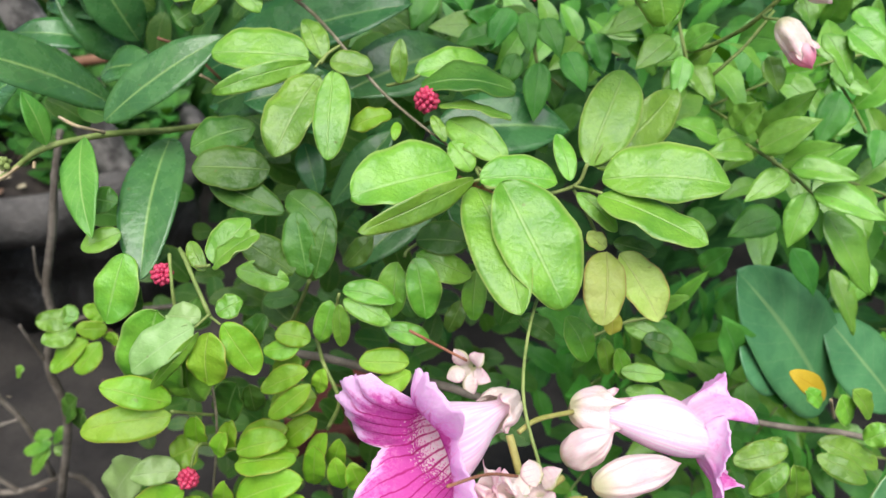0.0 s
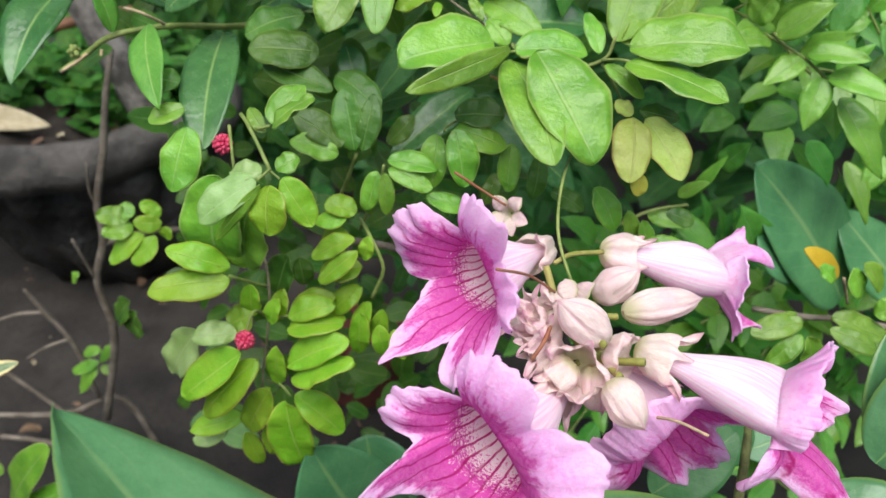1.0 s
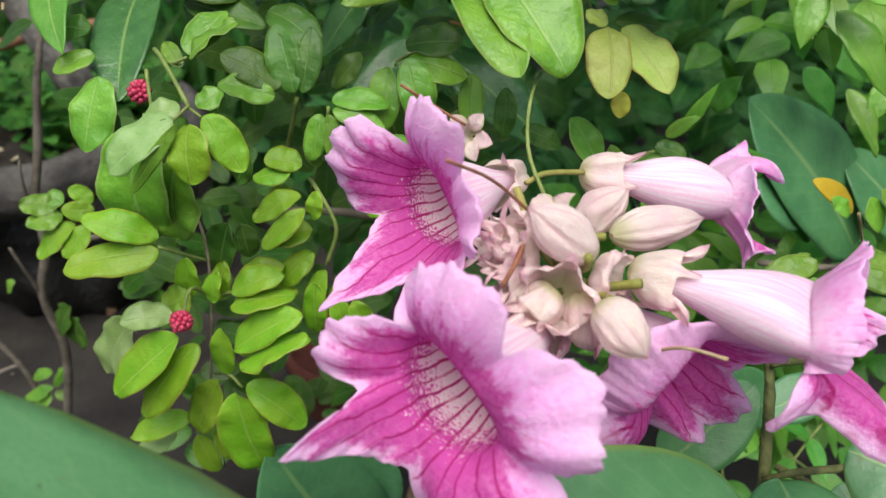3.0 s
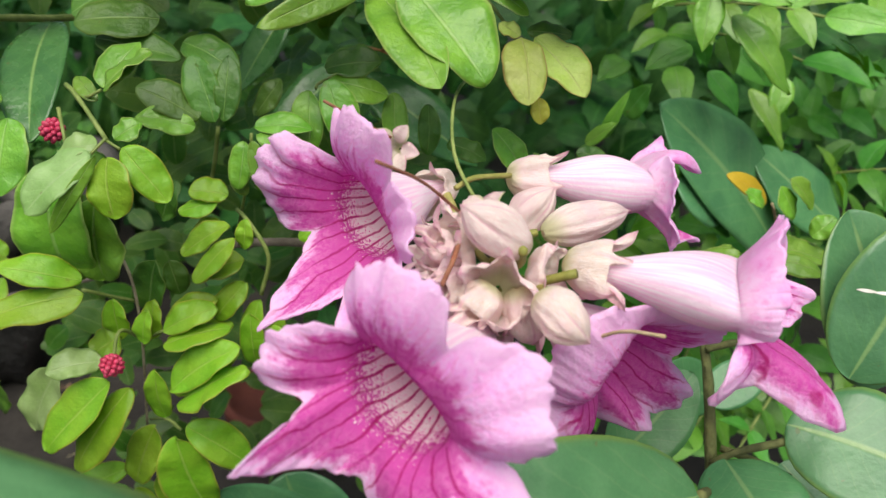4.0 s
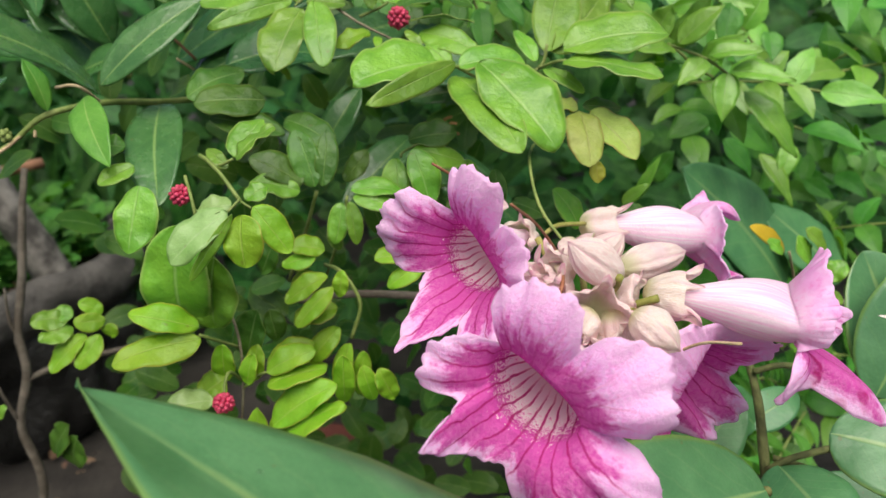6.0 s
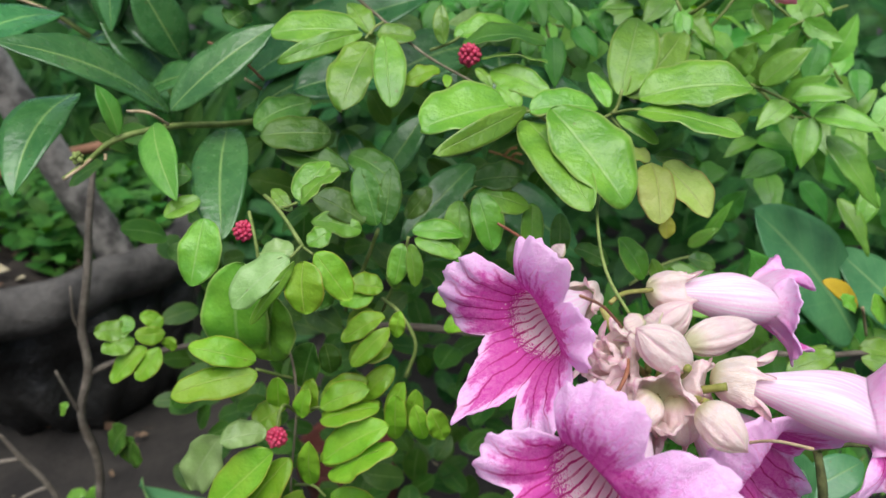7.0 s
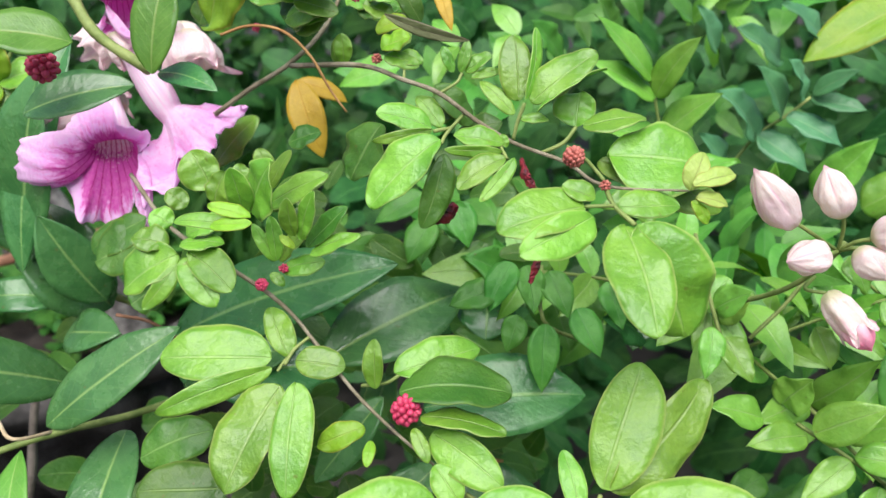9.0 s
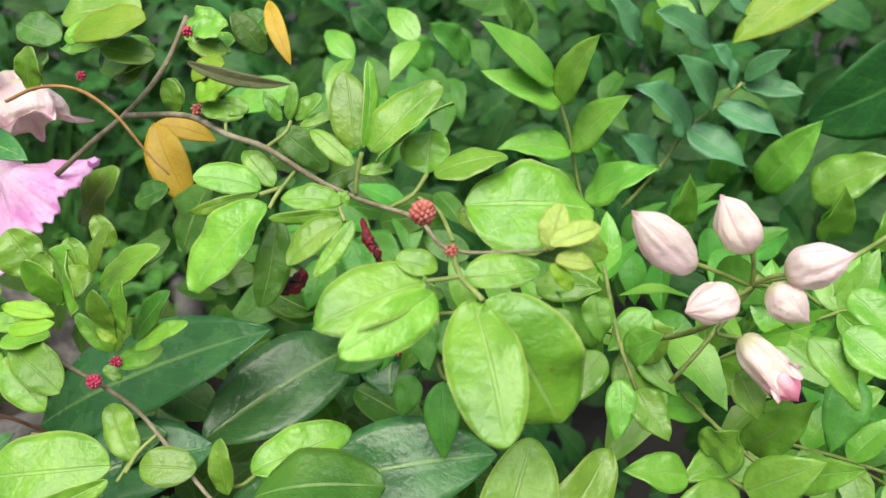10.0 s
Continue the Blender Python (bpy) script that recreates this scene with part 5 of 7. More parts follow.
leaf(vine, "pinna", (0.172, 0.390, 0.707), (0.178, 0.383, 0.723), 0.014, 0, 0.06, 0)
leaf(vine, "pinna", (0.137, 0.396, 0.743), (0.122, 0.383, 0.731), 0.012, 0, 0.06, 0)
leaf(vine, "pinna", (0.142, 0.390, 0.737), (0.140, 0.380, 0.721), 0.009, 0, 0.06, 0)
leaf(vine, "pinna", (0.147, 0.390, 0.733), (0.156, 0.380, 0.721), 0.011, 0, 0.06, 0)
leaf(vine, "pinna", (0.128, 0.409, 0.750), (0.110, 0.396, 0.742), 0.012, 0, 0.06, 0)
leaf(vine, "pinna", (0.136, 0.409, 0.757), (0.137, 0.403, 0.742), 0.010, 0, 0.06, 0)
leaf(vine, "pinna", (0.146, 0.403, 0.738), (0.156, 0.396, 0.749), 0.012, 0, 0.06, 0)
leaf(vine, "pinna", (0.177, 0.390, 0.740), (0.183, 0.383, 0.727), 0.010, 0, 0.06, 0)
leaf(vine, "pinna", (0.197, 0.390, 0.752), (0.208, 0.377, 0.735), 0.011, 0, 0.06, 0)
leaf(vine, "pinna", (0.206, 0.390, 0.754), (0.221, 0.377, 0.743), 0.014, 0, 0.06, 0)
leaf(vine, "pinna", (0.189, 0.403, 0.763), (0.194, 0.396, 0.751), 0.011, 0, 0.06, 0)
leaf(vine, "pinna", (0.212, 0.403, 0.760), (0.224, 0.390, 0.749), 0.012, 0, 0.06, 0)
leaf(vine, "pinna", (0.224, 0.416, 0.721), (0.215, 0.403, 0.697), 0.014, 0, 0.06, 1)
leaf(vine, "pinna", (0.248, 0.416, 0.705), (0.244, 0.403, 0.690), 0.012, 0, 0.06, 1)
leaf(vine, "pinna", (0.084, 0.409, 0.723), (0.084, 0.396, 0.699), 0.012, 0, 0.06, 1)
leaf(vine, "pinna", (0.073, 0.409, 0.726), (0.069, 0.403, 0.712), 0.010, 0, 0.06, 1)
leaf(vine, "pinna", (0.063, 0.416, 0.733), (0.045, 0.409, 0.728), 0.013, 0, 0.06, 1)
leaf(vine, "pinna", (0.069, 0.422, 0.743), (0.061, 0.409, 0.726), 0.012, 0, 0.06, 1)
leaf(vine, "pinna", (0.075, 0.422, 0.742), (0.079, 0.409, 0.727), 0.011, 0, 0.06, 1)
leaf(vine, "pinna", (0.084, 0.422, 0.740), (0.093, 0.409, 0.726), 0.012, 0, 0.06, 1)
leaf(vine, "pinna", (0.096, 0.416, 0.727), (0.106, 0.403, 0.713), 0.012, 0, 0.06, 1)
leaf(vine, "pinna", (0.109, 0.429, 0.734), (0.115, 0.416, 0.719), 0.012, 0, 0.06, 1)
leaf(vine, "pinna", (0.124, 0.429, 0.711), (0.106, 0.416, 0.724), 0.019, 0, 0.06, 2)
leaf(vine, "pinna", (0.209, 0.403, 0.662), (0.185, 0.396, 0.651), 0.016, 0, 0.06, 1)
leaf(vine, "pinna", (0.158, 0.367, 0.627), (0.168, 0.361, 0.651), 0.006, 0, 0.06, 0)
leaf(vine, "pinna", (0.151, 0.367, 0.625), (0.164, 0.361, 0.637), 0.007, 0, 0.06, 0)
leaf(vine, "pinna", (0.139, 0.370, 0.612), (0.160, 0.364, 0.609), 0.010, 0, 0.06, 0)
leaf(vine, "pinna", (0.153, 0.377, 0.609), (0.180, 0.370, 0.593), 0.014, 0, 0.06, 1)
leaf(vine, "pinna", (0.202, 0.377, 0.586), (0.183, 0.370, 0.622), 0.022, 0, 0.06, 1)
leaf(vine, "pinna", (0.234, 0.383, 0.571), (0.201, 0.377, 0.603), 0.026, 0, 0.06, 1)
leaf(vine, "pinna", (0.214, 0.390, 0.651), (0.229, 0.383, 0.630), 0.013, 0, 0.06, 1)
leaf(vine, "pinna", (0.236, 0.390, 0.642), (0.251, 0.377, 0.614), 0.011, 0, 0.06, 0)
leaf(vine, "pinna", (0.253, 0.390, 0.647), (0.246, 0.383, 0.627), 0.011, 0, 0.06, 0)
leaf(vine, "pinna", (0.180, 0.403, 0.627), (0.190, 0.396, 0.645), 0.013, 0, 0.06, 1)
leaf(vine, "pinna", (0.182, 0.416, 0.653), (0.164, 0.403, 0.645), 0.013, 0, 0.06, 1)
leaf(vine, "pinna", (0.023, 0.494, 0.745), (0.000, 0.481, 0.732), 0.014, 0, 0.06, 1)
leaf(vine, "pinna", (0.032, 0.494, 0.738), (0.045, 0.481, 0.726), 0.014, 0, 0.06, 1)
leaf(vine, "pinna", (0.041, 0.494, 0.739), (0.061, 0.481, 0.735), 0.016, 0, 0.06, 1)
leaf(vine, "pinna", (0.068, 0.468, 0.706), (0.060, 0.468, 0.735), 0.015, 0, 0.06, 1)
leaf(vine, "pinna", (0.081, 0.468, 0.711), (0.092, 0.455, 0.690), 0.016, 0, 0.06, 1)
leaf(vine, "pinna", (0.102, 0.468, 0.717), (0.111, 0.455, 0.699), 0.016, 0, 0.06, 1)
leaf(vine, "pinna", (0.117, 0.429, 0.749), (0.140, 0.423, 0.751), 0.013, 0, 0.06, 0)
leaf(vine, "pinna", (0.130, 0.429, 0.732), (0.142, 0.423, 0.744), 0.012, 0, 0.06, 0)
leaf(vine, "pinna", (0.141, 0.429, 0.720), (0.124, 0.423, 0.731), 0.016, 0, 0.06, 0)
leaf(vine, "pinna", (0.157, 0.429, 0.739), (0.142, 0.423, 0.726), 0.012, 0, 0.06, 0)
leaf(vine, "pinna", (0.080, 0.481, 0.709), (0.055, 0.468, 0.717), 0.021, 0, 0.06, 2)
leaf(vine, "pinna", (0.078, 0.455, 0.715), (0.048, 0.442, 0.736), 0.024, 0, 0.06, 1)
leaf(vine, "pinna", (0.088, 0.455, 0.710), (0.098, 0.442, 0.691), 0.018, 0, 0.06, 1)
leaf(vine, "pinna", (0.029, 0.481, 0.736), (0.019, 0.468, 0.718), 0.015, 0, 0.06, 1)
leaf(vine, "pinna", (0.040, 0.481, 0.746), (0.048, 0.468, 0.728), 0.015, 0, 0.06, 1)
leaf(vine, "pinna", (0.127, 0.442, 0.763), (0.104, 0.436, 0.765), 0.018, 0, 0.06, 0)
leaf(vine, "pinna", (0.134, 0.429, 0.740), (0.110, 0.423, 0.736), 0.015, 0, 0.06, 0)
leaf(vine, "pinna", (0.141, 0.429, 0.729), (0.124, 0.423, 0.751), 0.020, 0, 0.06, 0)
leaf(vine, "pinna", (0.154, 0.429, 0.722), (0.165, 0.422, 0.736), 0.014, 0, 0.06, 0)
leaf(vine, "pinna", (0.161, 0.429, 0.715), (0.146, 0.423, 0.703), 0.013, 0, 0.06, 0)

leaf(vine, "pinna", (0.1294, 0.4980, 0.7962), (0.0978, 0.4860, 0.8145), 0.0142, 0, 0.06, 0)
leaf(vine, "pinna", (0.1297, 0.4980, 0.7973), (0.1442, 0.4860, 0.8262), 0.0146, 0, 0.06, 0)
leaf(vine, "pinna", (0.1271, 0.4980, 0.8049), (0.0975, 0.4860, 0.8337), 0.0140, 0, 0.06, 0)
leaf(vine, "pinna", (0.1342, 0.4980, 0.7772), (0.1559, 0.4860, 0.8024), 0.0164, 0, 0.06, 0)
leaf(vine, "pinna", (0.1337, 0.4980, 0.7769), (0.1033, 0.4860, 0.7824), 0.0145, 0, 0.06, 0)
leaf(vine, "pinna", (0.1399, 0.4980, 0.7548), (0.1685, 0.4860, 0.7724), 0.0168, 0, 0.06, 0)
leaf(vine, "pinna", (0.1363, 0.4980, 0.7567), (0.1169, 0.4860, 0.7732), 0.0120, 0, 0.06, 0)
leaf(vine, "pinna", (0.2139, 0.5400, 0.7933), (0.2286, 0.5280, 0.8083), 0.0113, 0, 0.06, 3)
leaf(vine, "pinna", (0.2134, 0.5400, 0.7912), (0.2370, 0.5280, 0.7885), 0.0114, 0, 0.06, 3)
leaf(vine, "pinna", (0.2031, 0.5400, 0.7818), (0.2300, 0.5280, 0.7692), 0.0141, 0, 0.06, 3)
leaf(vine, "pinna", (0.1900, 0.5400, 0.7717), (0.2160, 0.5280, 0.7561), 0.0169, 0, 0.06, 3)
leaf(vine, "pinna", (0.2096, 0.5400, 0.7914), (0.1956, 0.5280, 0.8123), 0.0148, 0, 0.06, 3)
leaf(vine, "pinna", (0.2011, 0.5400, 0.7814), (0.1801, 0.5280, 0.8083), 0.0191, 0, 0.06, 3)
leaf(vine, "pinna", (0.1900, 0.5400, 0.7706), (0.1647, 0.5280, 0.7962), 0.0205, 0, 0.06, 3)
leaf(vine, "pinna", (0.1782, 0.5400, 0.7521), (0.1581, 0.5280, 0.7738), 0.0158, 0, 0.06, 3)
leaf(vine, "pinna", (0.2042, 0.5700, 0.8043), (0.1759, 0.5580, 0.8231), 0.0198, 0, 0.06, 3)
leaf(vine, "pinna", (0.2224, 0.5700, 0.8185), (0.1952, 0.5580, 0.8351), 0.0170, 0, 0.06, 3)
leaf(vine, "pinna", (0.1679, 0.5600, 0.8100), (0.1528, 0.5480, 0.8337), 0.0162, 0, 0.06, 3)
leaf(vine, "pinna", (0.1544, 0.5600, 0.8235), (0.1341, 0.5480, 0.8383), 0.0155, 0, 0.06, 1)
leaf(vine, "pinna", (0.2329, 0.5570, 0.7331), (0.2528, 0.5450, 0.7718), 0.0202, 0, 0.06, 0)
leaf(vine, "pinna", (0.2552, 0.5500, 0.7312), (0.2858, 0.5380, 0.7535), 0.0240, 0, 0.06, 0)
leaf(vine, "pinna", (0.2165, 0.5850, 0.7245), (0.2283, 0.5730, 0.7613), 0.0137, 0, 0.06, 1)
leaf(vine, "pinna", (0.2427, 0.5000, 0.7378), (0.2426, 0.4880, 0.7610), 0.0102, 0, 0.06, 0)
leaf(vine, "pinna", (0.1727, 0.4600, 0.7578), (0.1719, 0.4480, 0.7827), 0.0092, 0, 0.06, 0)
leaf(vine, "pinna", (0.1689, 0.6000, 0.7852), (0.1538, 0.5880, 0.8086), 0.0177, 0, 0.06, 2)
leaf(vine, "pinna", (0.1848, 0.6000, 0.7904), (0.1718, 0.5880, 0.8132), 0.0175, 0, 0.06, 2)
leaf(vine, "pinna", (0.1165, 0.5700, 0.8134), (0.1037, 0.5580, 0.8365), 0.0164, 0, 0.06, 1)
leaf(vine, "pinna", (0.0883, 0.5700, 0.8011), (0.0711, 0.5580, 0.8229), 0.0180, 0, 0.06, 1)
leaf(vine, "pinna", (0.1613, 0.5600, 0.7364), (0.1481, 0.5480, 0.7647), 0.0171, 0, 0.06, 1)
# broad leaf in the vine's darkest green, its shade put into the colour
leaf(vine, "broad", (0.3398, 0.6000, 0.7973), (0.2548, 0.5700, 0.7640), 0.0510, 0, 0.06, 2, VINE[2], face=(0.1, -0.97, -0.05))
leaf(vine, "lance", (0.2711, 0.5750, 0.8414), (0.2109, 0.5550, 0.8072), 0.0277, 0, 0.06, 0, BUSH[5])

leaf(bush, "leaflet", (-0.235, 0.338, 0.364), (-0.188, 0.325, 0.441), 0.026, 0, 0.06, 0, lean=1)
leaf(bush, "leaflet", (-0.227, 0.332, 0.367), (-0.171, 0.325, 0.414), 0.019, 0, 0.06, 0, lean=-1)
leaf(bush, "leaflet", (-0.234, 0.338, 0.397), (-0.254, 0.338, 0.409), 0.013, 0, 0.06, 0)
leaf(bush, "leaflet", (-0.223, 0.325, 0.365), (-0.204, 0.325, 0.363), 0.016, 0, 0.06, 0, lean=-1)
leaf(bush, "leaflet", (-0.242, 0.338, 0.380), (-0.270, 0.338, 0.364), 0.015, 0, 0.06, 0)

leaf(bush, "leaflet", (-0.025, 0.416, 0.844), (0.001, 0.416, 0.850), 0.011, 0, 0.06, 0, lean=1)
leaf(bush, "leaflet", (-0.014, 0.416, 0.842), (0.002, 0.416, 0.838), 0.010, 0, 0.06, 0)
leaf(bush, "leaflet", (-0.000, 0.423, 0.839), (-0.017, 0.423, 0.831), 0.010, 0, 0.06, 0, lean=-1)
leaf(bush, "leaflet", (-0.016, 0.429, 0.842), (-0.035, 0.429, 0.840), 0.009, 0, 0.06, 0)
leaf(bush, "leaflet", (0.018, 0.403, 0.834), (0.029, 0.403, 0.838), 0.008, 0, 0.06, 5)
leaf(bush, "leaflet", (0.021, 0.397, 0.829), (0.031, 0.397, 0.833), 0.009, 0, 0.06, 5, lean=1)
leaf(bush, "leaflet", (0.022, 0.397, 0.827), (0.034, 0.397, 0.824), 0.007, 0, 0.06, 0, lean=-1)
leaf(bush, "leaflet", (0.001, 0.423, 0.830), (0.002, 0.423, 0.819), 0.007, 0, 0.06, 0)
leaf(bush, "leaflet", (0.010, 0.429, 0.843), (0.022, 0.429, 0.844), 0.010, 0, 0.06, 0)
leaf(bush, "leaflet", (0.010, 0.435, 0.836), (0.021, 0.435, 0.839), 0.009, 0, 0.06, 0)
leaf(bush, "leaflet", (-0.042, 0.423, 0.842), (-0.046, 0.423, 0.828), 0.011, 0, 0.06, 0)
leaf(bush, "leaflet", (0.037, 0.416, 0.814), (0.051, 0.416, 0.800), 0.011, 0, 0.06, 2)

leaf(bush, "leaflet", (-0.006, 0.351, 0.869), (-0.021, 0.358, 0.839), 0.026, 0, 0.06, 5)
leaf(bush, "leaflet", (-0.021, 0.370, 0.778), (-0.022, 0.364, 0.795), 0.009, 0, 0.06, 0, lean=-1)
leaf(bush, "leaflet", (-0.018, 0.370, 0.778), (-0.008, 0.364, 0.798), 0.018, 0, 0.06, 0, lean=-1)
leaf(bush, "leaflet", (-0.017, 0.384, 0.781), (-0.008, 0.384, 0.796), 0.006, 0, 0.06, 0, lean=1)
leaf(bush, "leaflet", (-0.020, 0.390, 0.773), (0.003, 0.390, 0.786), 0.011, 0, 0.06, 0, lean=-1)
leaf(bush, "leaflet", (-0.002, 0.364, 0.773), (-0.003, 0.361, 0.787), 0.006, 0, 0.06, 0, lean=1)
leaf(bush, "leaflet", (-0.000, 0.364, 0.772), (0.006, 0.361, 0.790), 0.007, 0, 0.06, 0, lean=-1)
leaf(bush, "leaflet", (0.001, 0.367, 0.768), (0.015, 0.367, 0.783), 0.008, 0, 0.06, 2, lean=1)
leaf(bush, "leaflet", (0.003, 0.364, 0.767), (0.020, 0.364, 0.775), 0.006, 0, 0.06, 0, lean=-1)
leaf(bush, "leaflet", (-0.002, 0.364, 0.769), (-0.007, 0.364, 0.773), 0.003, 0, 0.06, 5, lean=1)
leaf(bush, "leaflet", (-0.014, 0.358, 0.781), (-0.028, 0.358, 0.784), 0.005, 0, 0.06, 5, lean=-1)
leaf(bush, "leaflet", (-0.013, 0.356, 0.780), (-0.027, 0.356, 0.778), 0.005, 0, 0.06, 5, lean=1)
leaf(bush, "leaflet", (-0.020, 0.360, 0.776), (-0.041, 0.360, 0.777), 0.006, 0, 0.06, 0, lean=-1)
leaf(bush, "leaflet", (0.005, 0.410, 0.850), (-0.019, 0.410, 0.846), 0.013, 0, 0.06, 5, lean=-1)
leaf(bush, "leaflet", (-0.002, 0.423, 0.842), (-0.020, 0.423, 0.834), 0.014, 0, 0.06, 0, lean=1)
leaf(bush, "leaflet", (0.028, 0.442, 0.833), (0.019, 0.442, 0.847), 0.009, 0, 0.06, 2)
leaf(bush, "leaflet", (0.020, 0.429, 0.836), (0.008, 0.429, 0.840), 0.008, 0, 0.06, 0)
leaf(bush, "leaflet", (-0.001, 0.429, 0.817), (0.000, 0.429, 0.829), 0.008, 0, 0.06, 0)
leaf(bush, "leaflet", (-0.044, 0.377, 0.776), (-0.051, 0.377, 0.781), 0.008, 0, 0.06, 0)

leaf(bush, "leaflet", (-0.0709, 0.4663, 0.7626), (-0.0507, 0.4701, 0.7854), 0.017, 0, 0.06, 0)
leaf(bush, "leaflet", (-0.1744, 0.4711, 0.7949), (-0.1994, 0.4502, 0.7781), 0.026, 0, 0.06, 5)
leaf(bush, "leaflet", (-0.1744, 0.4712, 0.7960), (-0.1777, 0.4663, 0.8160), 0.02, 0, 0.06, 5)
leaf(bush, "leaflet", (-0.1761, 0.4701, 0.7937), (-0.1613, 0.4703, 0.7765), 0.018, 0, 0.06, 0)
leaf(bush, "leaflet", (-0.2007, 0.4683, 0.7949), (-0.2133, 0.4561, 0.8004), 0.013, 0, 0.06, 5)
leaf(bush, "leaflet", (-0.1744, 0.4711, 0.7955), (-0.1531, 0.4771, 0.8016), 0.018, 0, 0.06, 0)
stem(bush, "twig", ((-0.1766, 0.4756, 0.7950), (-0.1717, 0.4792, 0.8082), (-0.1646, 0.4833, 0.8224)), 0.0008, GREEN_TWIG)

# ---- the near cluster of trumpet flowers ----
HUB = Vector((0.0935, 0.2195, 0.6352))
cluster = thing("trumpet_flower_cluster", HUB, "hanging cluster of pink trumpet flowers with cream calyces", "flowers", "trumpet flower clusters")
trumpet(cluster, (0.0890, 0.2184, 0.6216), (0.0616, 0.1742, 0.6302), (0.5, -0.6, 1.0),
        ((0.0630, 0.1745, 0.6630), (0.0915, 0.1530, 0.6420), (0.0870, 0.1550, 0.6000), (0.0311, 0.1530, 0.6310), (0.0310, 0.1790, 0.6390)), 1.0, 3, 0.0150, 0.15, 1.0, (0.10, 0.22, 0.34, 0.42, 0.05), slim=(3,))
trumpet(cluster, (0.0773, 0.2639, 0.6453), (0.0542, 0.2366, 0.6474), (0.9, -0.5, 0.8),
        ((0.0530, 0.2301, 0.6810), (0.0668, 0.2095, 0.6560), (0.0520, 0.2050, 0.6240), (0.0240, 0.2070, 0.6290), (0.0273, 0.2433, 0.6677)), 0.92, 7, 0.0132, 0.15, 1.0, (0.10, 0.2, 0.4, 0.25, 0.15), slim=(3,))
trumpet(cluster, (0.1139, 0.2161, 0.6386), (0.1500, 0.2030, 0.6355), (0.0, -0.2, 1.0),
        ((0.1730, 0.2260, 0.6380), (0.1755, 0.2110, 0.6290), (0.1775, 0.1895, 0.6016), (0.1397, 0.1886, 0.6130), (0.1540, 0.1880, 0.6330)), 1.0, 11, 0.0118, 0.1, 0.8, (0.6, 0.35, 0.6, 0.3, 0.6), slim=(0,))
trumpet(cluster, (0.1050, 0.2627, 0.6480), (0.1420, 0.2665, 0.6425), (0.0, 0.3, 1.0),
        ((0.1540, 0.2860, 0.6510), (0.1640, 0.2705, 0.6440), (0.1610, 0.2590, 0.6250), (0.1500, 0.2470, 0.6260), (0.1480, 0.2470, 0.6460)), 0.95, 13, 0.0128, 0.1, 0.8, (0.7, 0.8, 0.85, 0.7, 0.7))
trumpet(cluster, (0.1020, 0.2240, 0.6260), (0.1210, 0.2150, 0.6110), (0.1, -0.9, 0.6),
        ((0.1010, 0.1990, 0.6220), (0.1535, 0.2290, 0.6030), (0.1500, 0.2290, 0.5830), (0.1360, 0.2170, 0.5800), (0.1100, 0.2250, 0.5750)), 0.92, 17, 0.0125, 0.1, 0.8, (0.85, 0.8, 0.8, 0.7, 0.75))
closed_bud(cluster, (0.0962, 0.2095, 0.6475), (0.0787, 0.2071, 0.6622), 0.0053, 21)
closed_bud(cluster, (0.0965, 0.1975, 0.6420), (0.1075, 0.1869, 0.6335), 0.0052, 22)
closed_bud(cluster, (0.0981, 0.2535, 0.6334), (0.1126, 0.2535, 0.6479), 0.0056, 23)
closed_bud(cluster, (0.1053, 0.2357, 0.6405), (0.1359, 0.2510, 0.6400), 0.0056, 24, "cream calyx with a pink flower about to open", 0.55)
closed_bud(cluster, (0.0935, 0.2085, 0.6380), (0.0979, 0.2060, 0.6215), 0.0052, 25)
for n, (foot, tip, r) in enumerate((
    ((0.0877, 0.2218, 0.6474), (0.0797, 0.2194, 0.6636), 0.0075),
    ((0.0826, 0.2194, 0.6440), (0.0720, 0.2145, 0.6540), 0.0052),
    ((0.0814, 0.2194, 0.6394), (0.0686, 0.2170, 0.6460), 0.0055),
    ((0.0823, 0.2170, 0.6390), (0.0722, 0.2097, 0.6448), 0.0055),
    ((0.0844, 0.2170, 0.6370), (0.0793, 0.2097, 0.6326), 0.0060),
    ((0.0851, 0.2145, 0.6377), (0.0689, 0.2097, 0.6357), 0.0050),
    ((0.0889, 0.2121, 0.6354), (0.0857, 0.1952, 0.6421), 0.0075),
    ((0.0978, 0.2170, 0.6387), (0.1062, 0.2121, 0.6388), 0.0062),
    ((0.0936, 0.2133, 0.6295), (0.0986, 0.2133, 0.6159), 0.0058),
    ((0.0781, 0.2266, 0.6387), (0.0668, 0.2266, 0.6459), 0.0058),
    ((0.0869, 0.2073, 0.6398), (0.0793, 0.2049, 0.6306), 0.0052),
)):
    empty_calyx(cluster, foot, tip, 1.2 * r, 40 + n) if n % 4 else star(cluster, foot, Vector(tip) - Vector(foot), 1.5 * r, n, "papery cream calyx opened to a star")
star(cluster, (0.0653, 0.2678, 0.6575), (-0.35, -0.75, 0.35), 0.0095, 4)
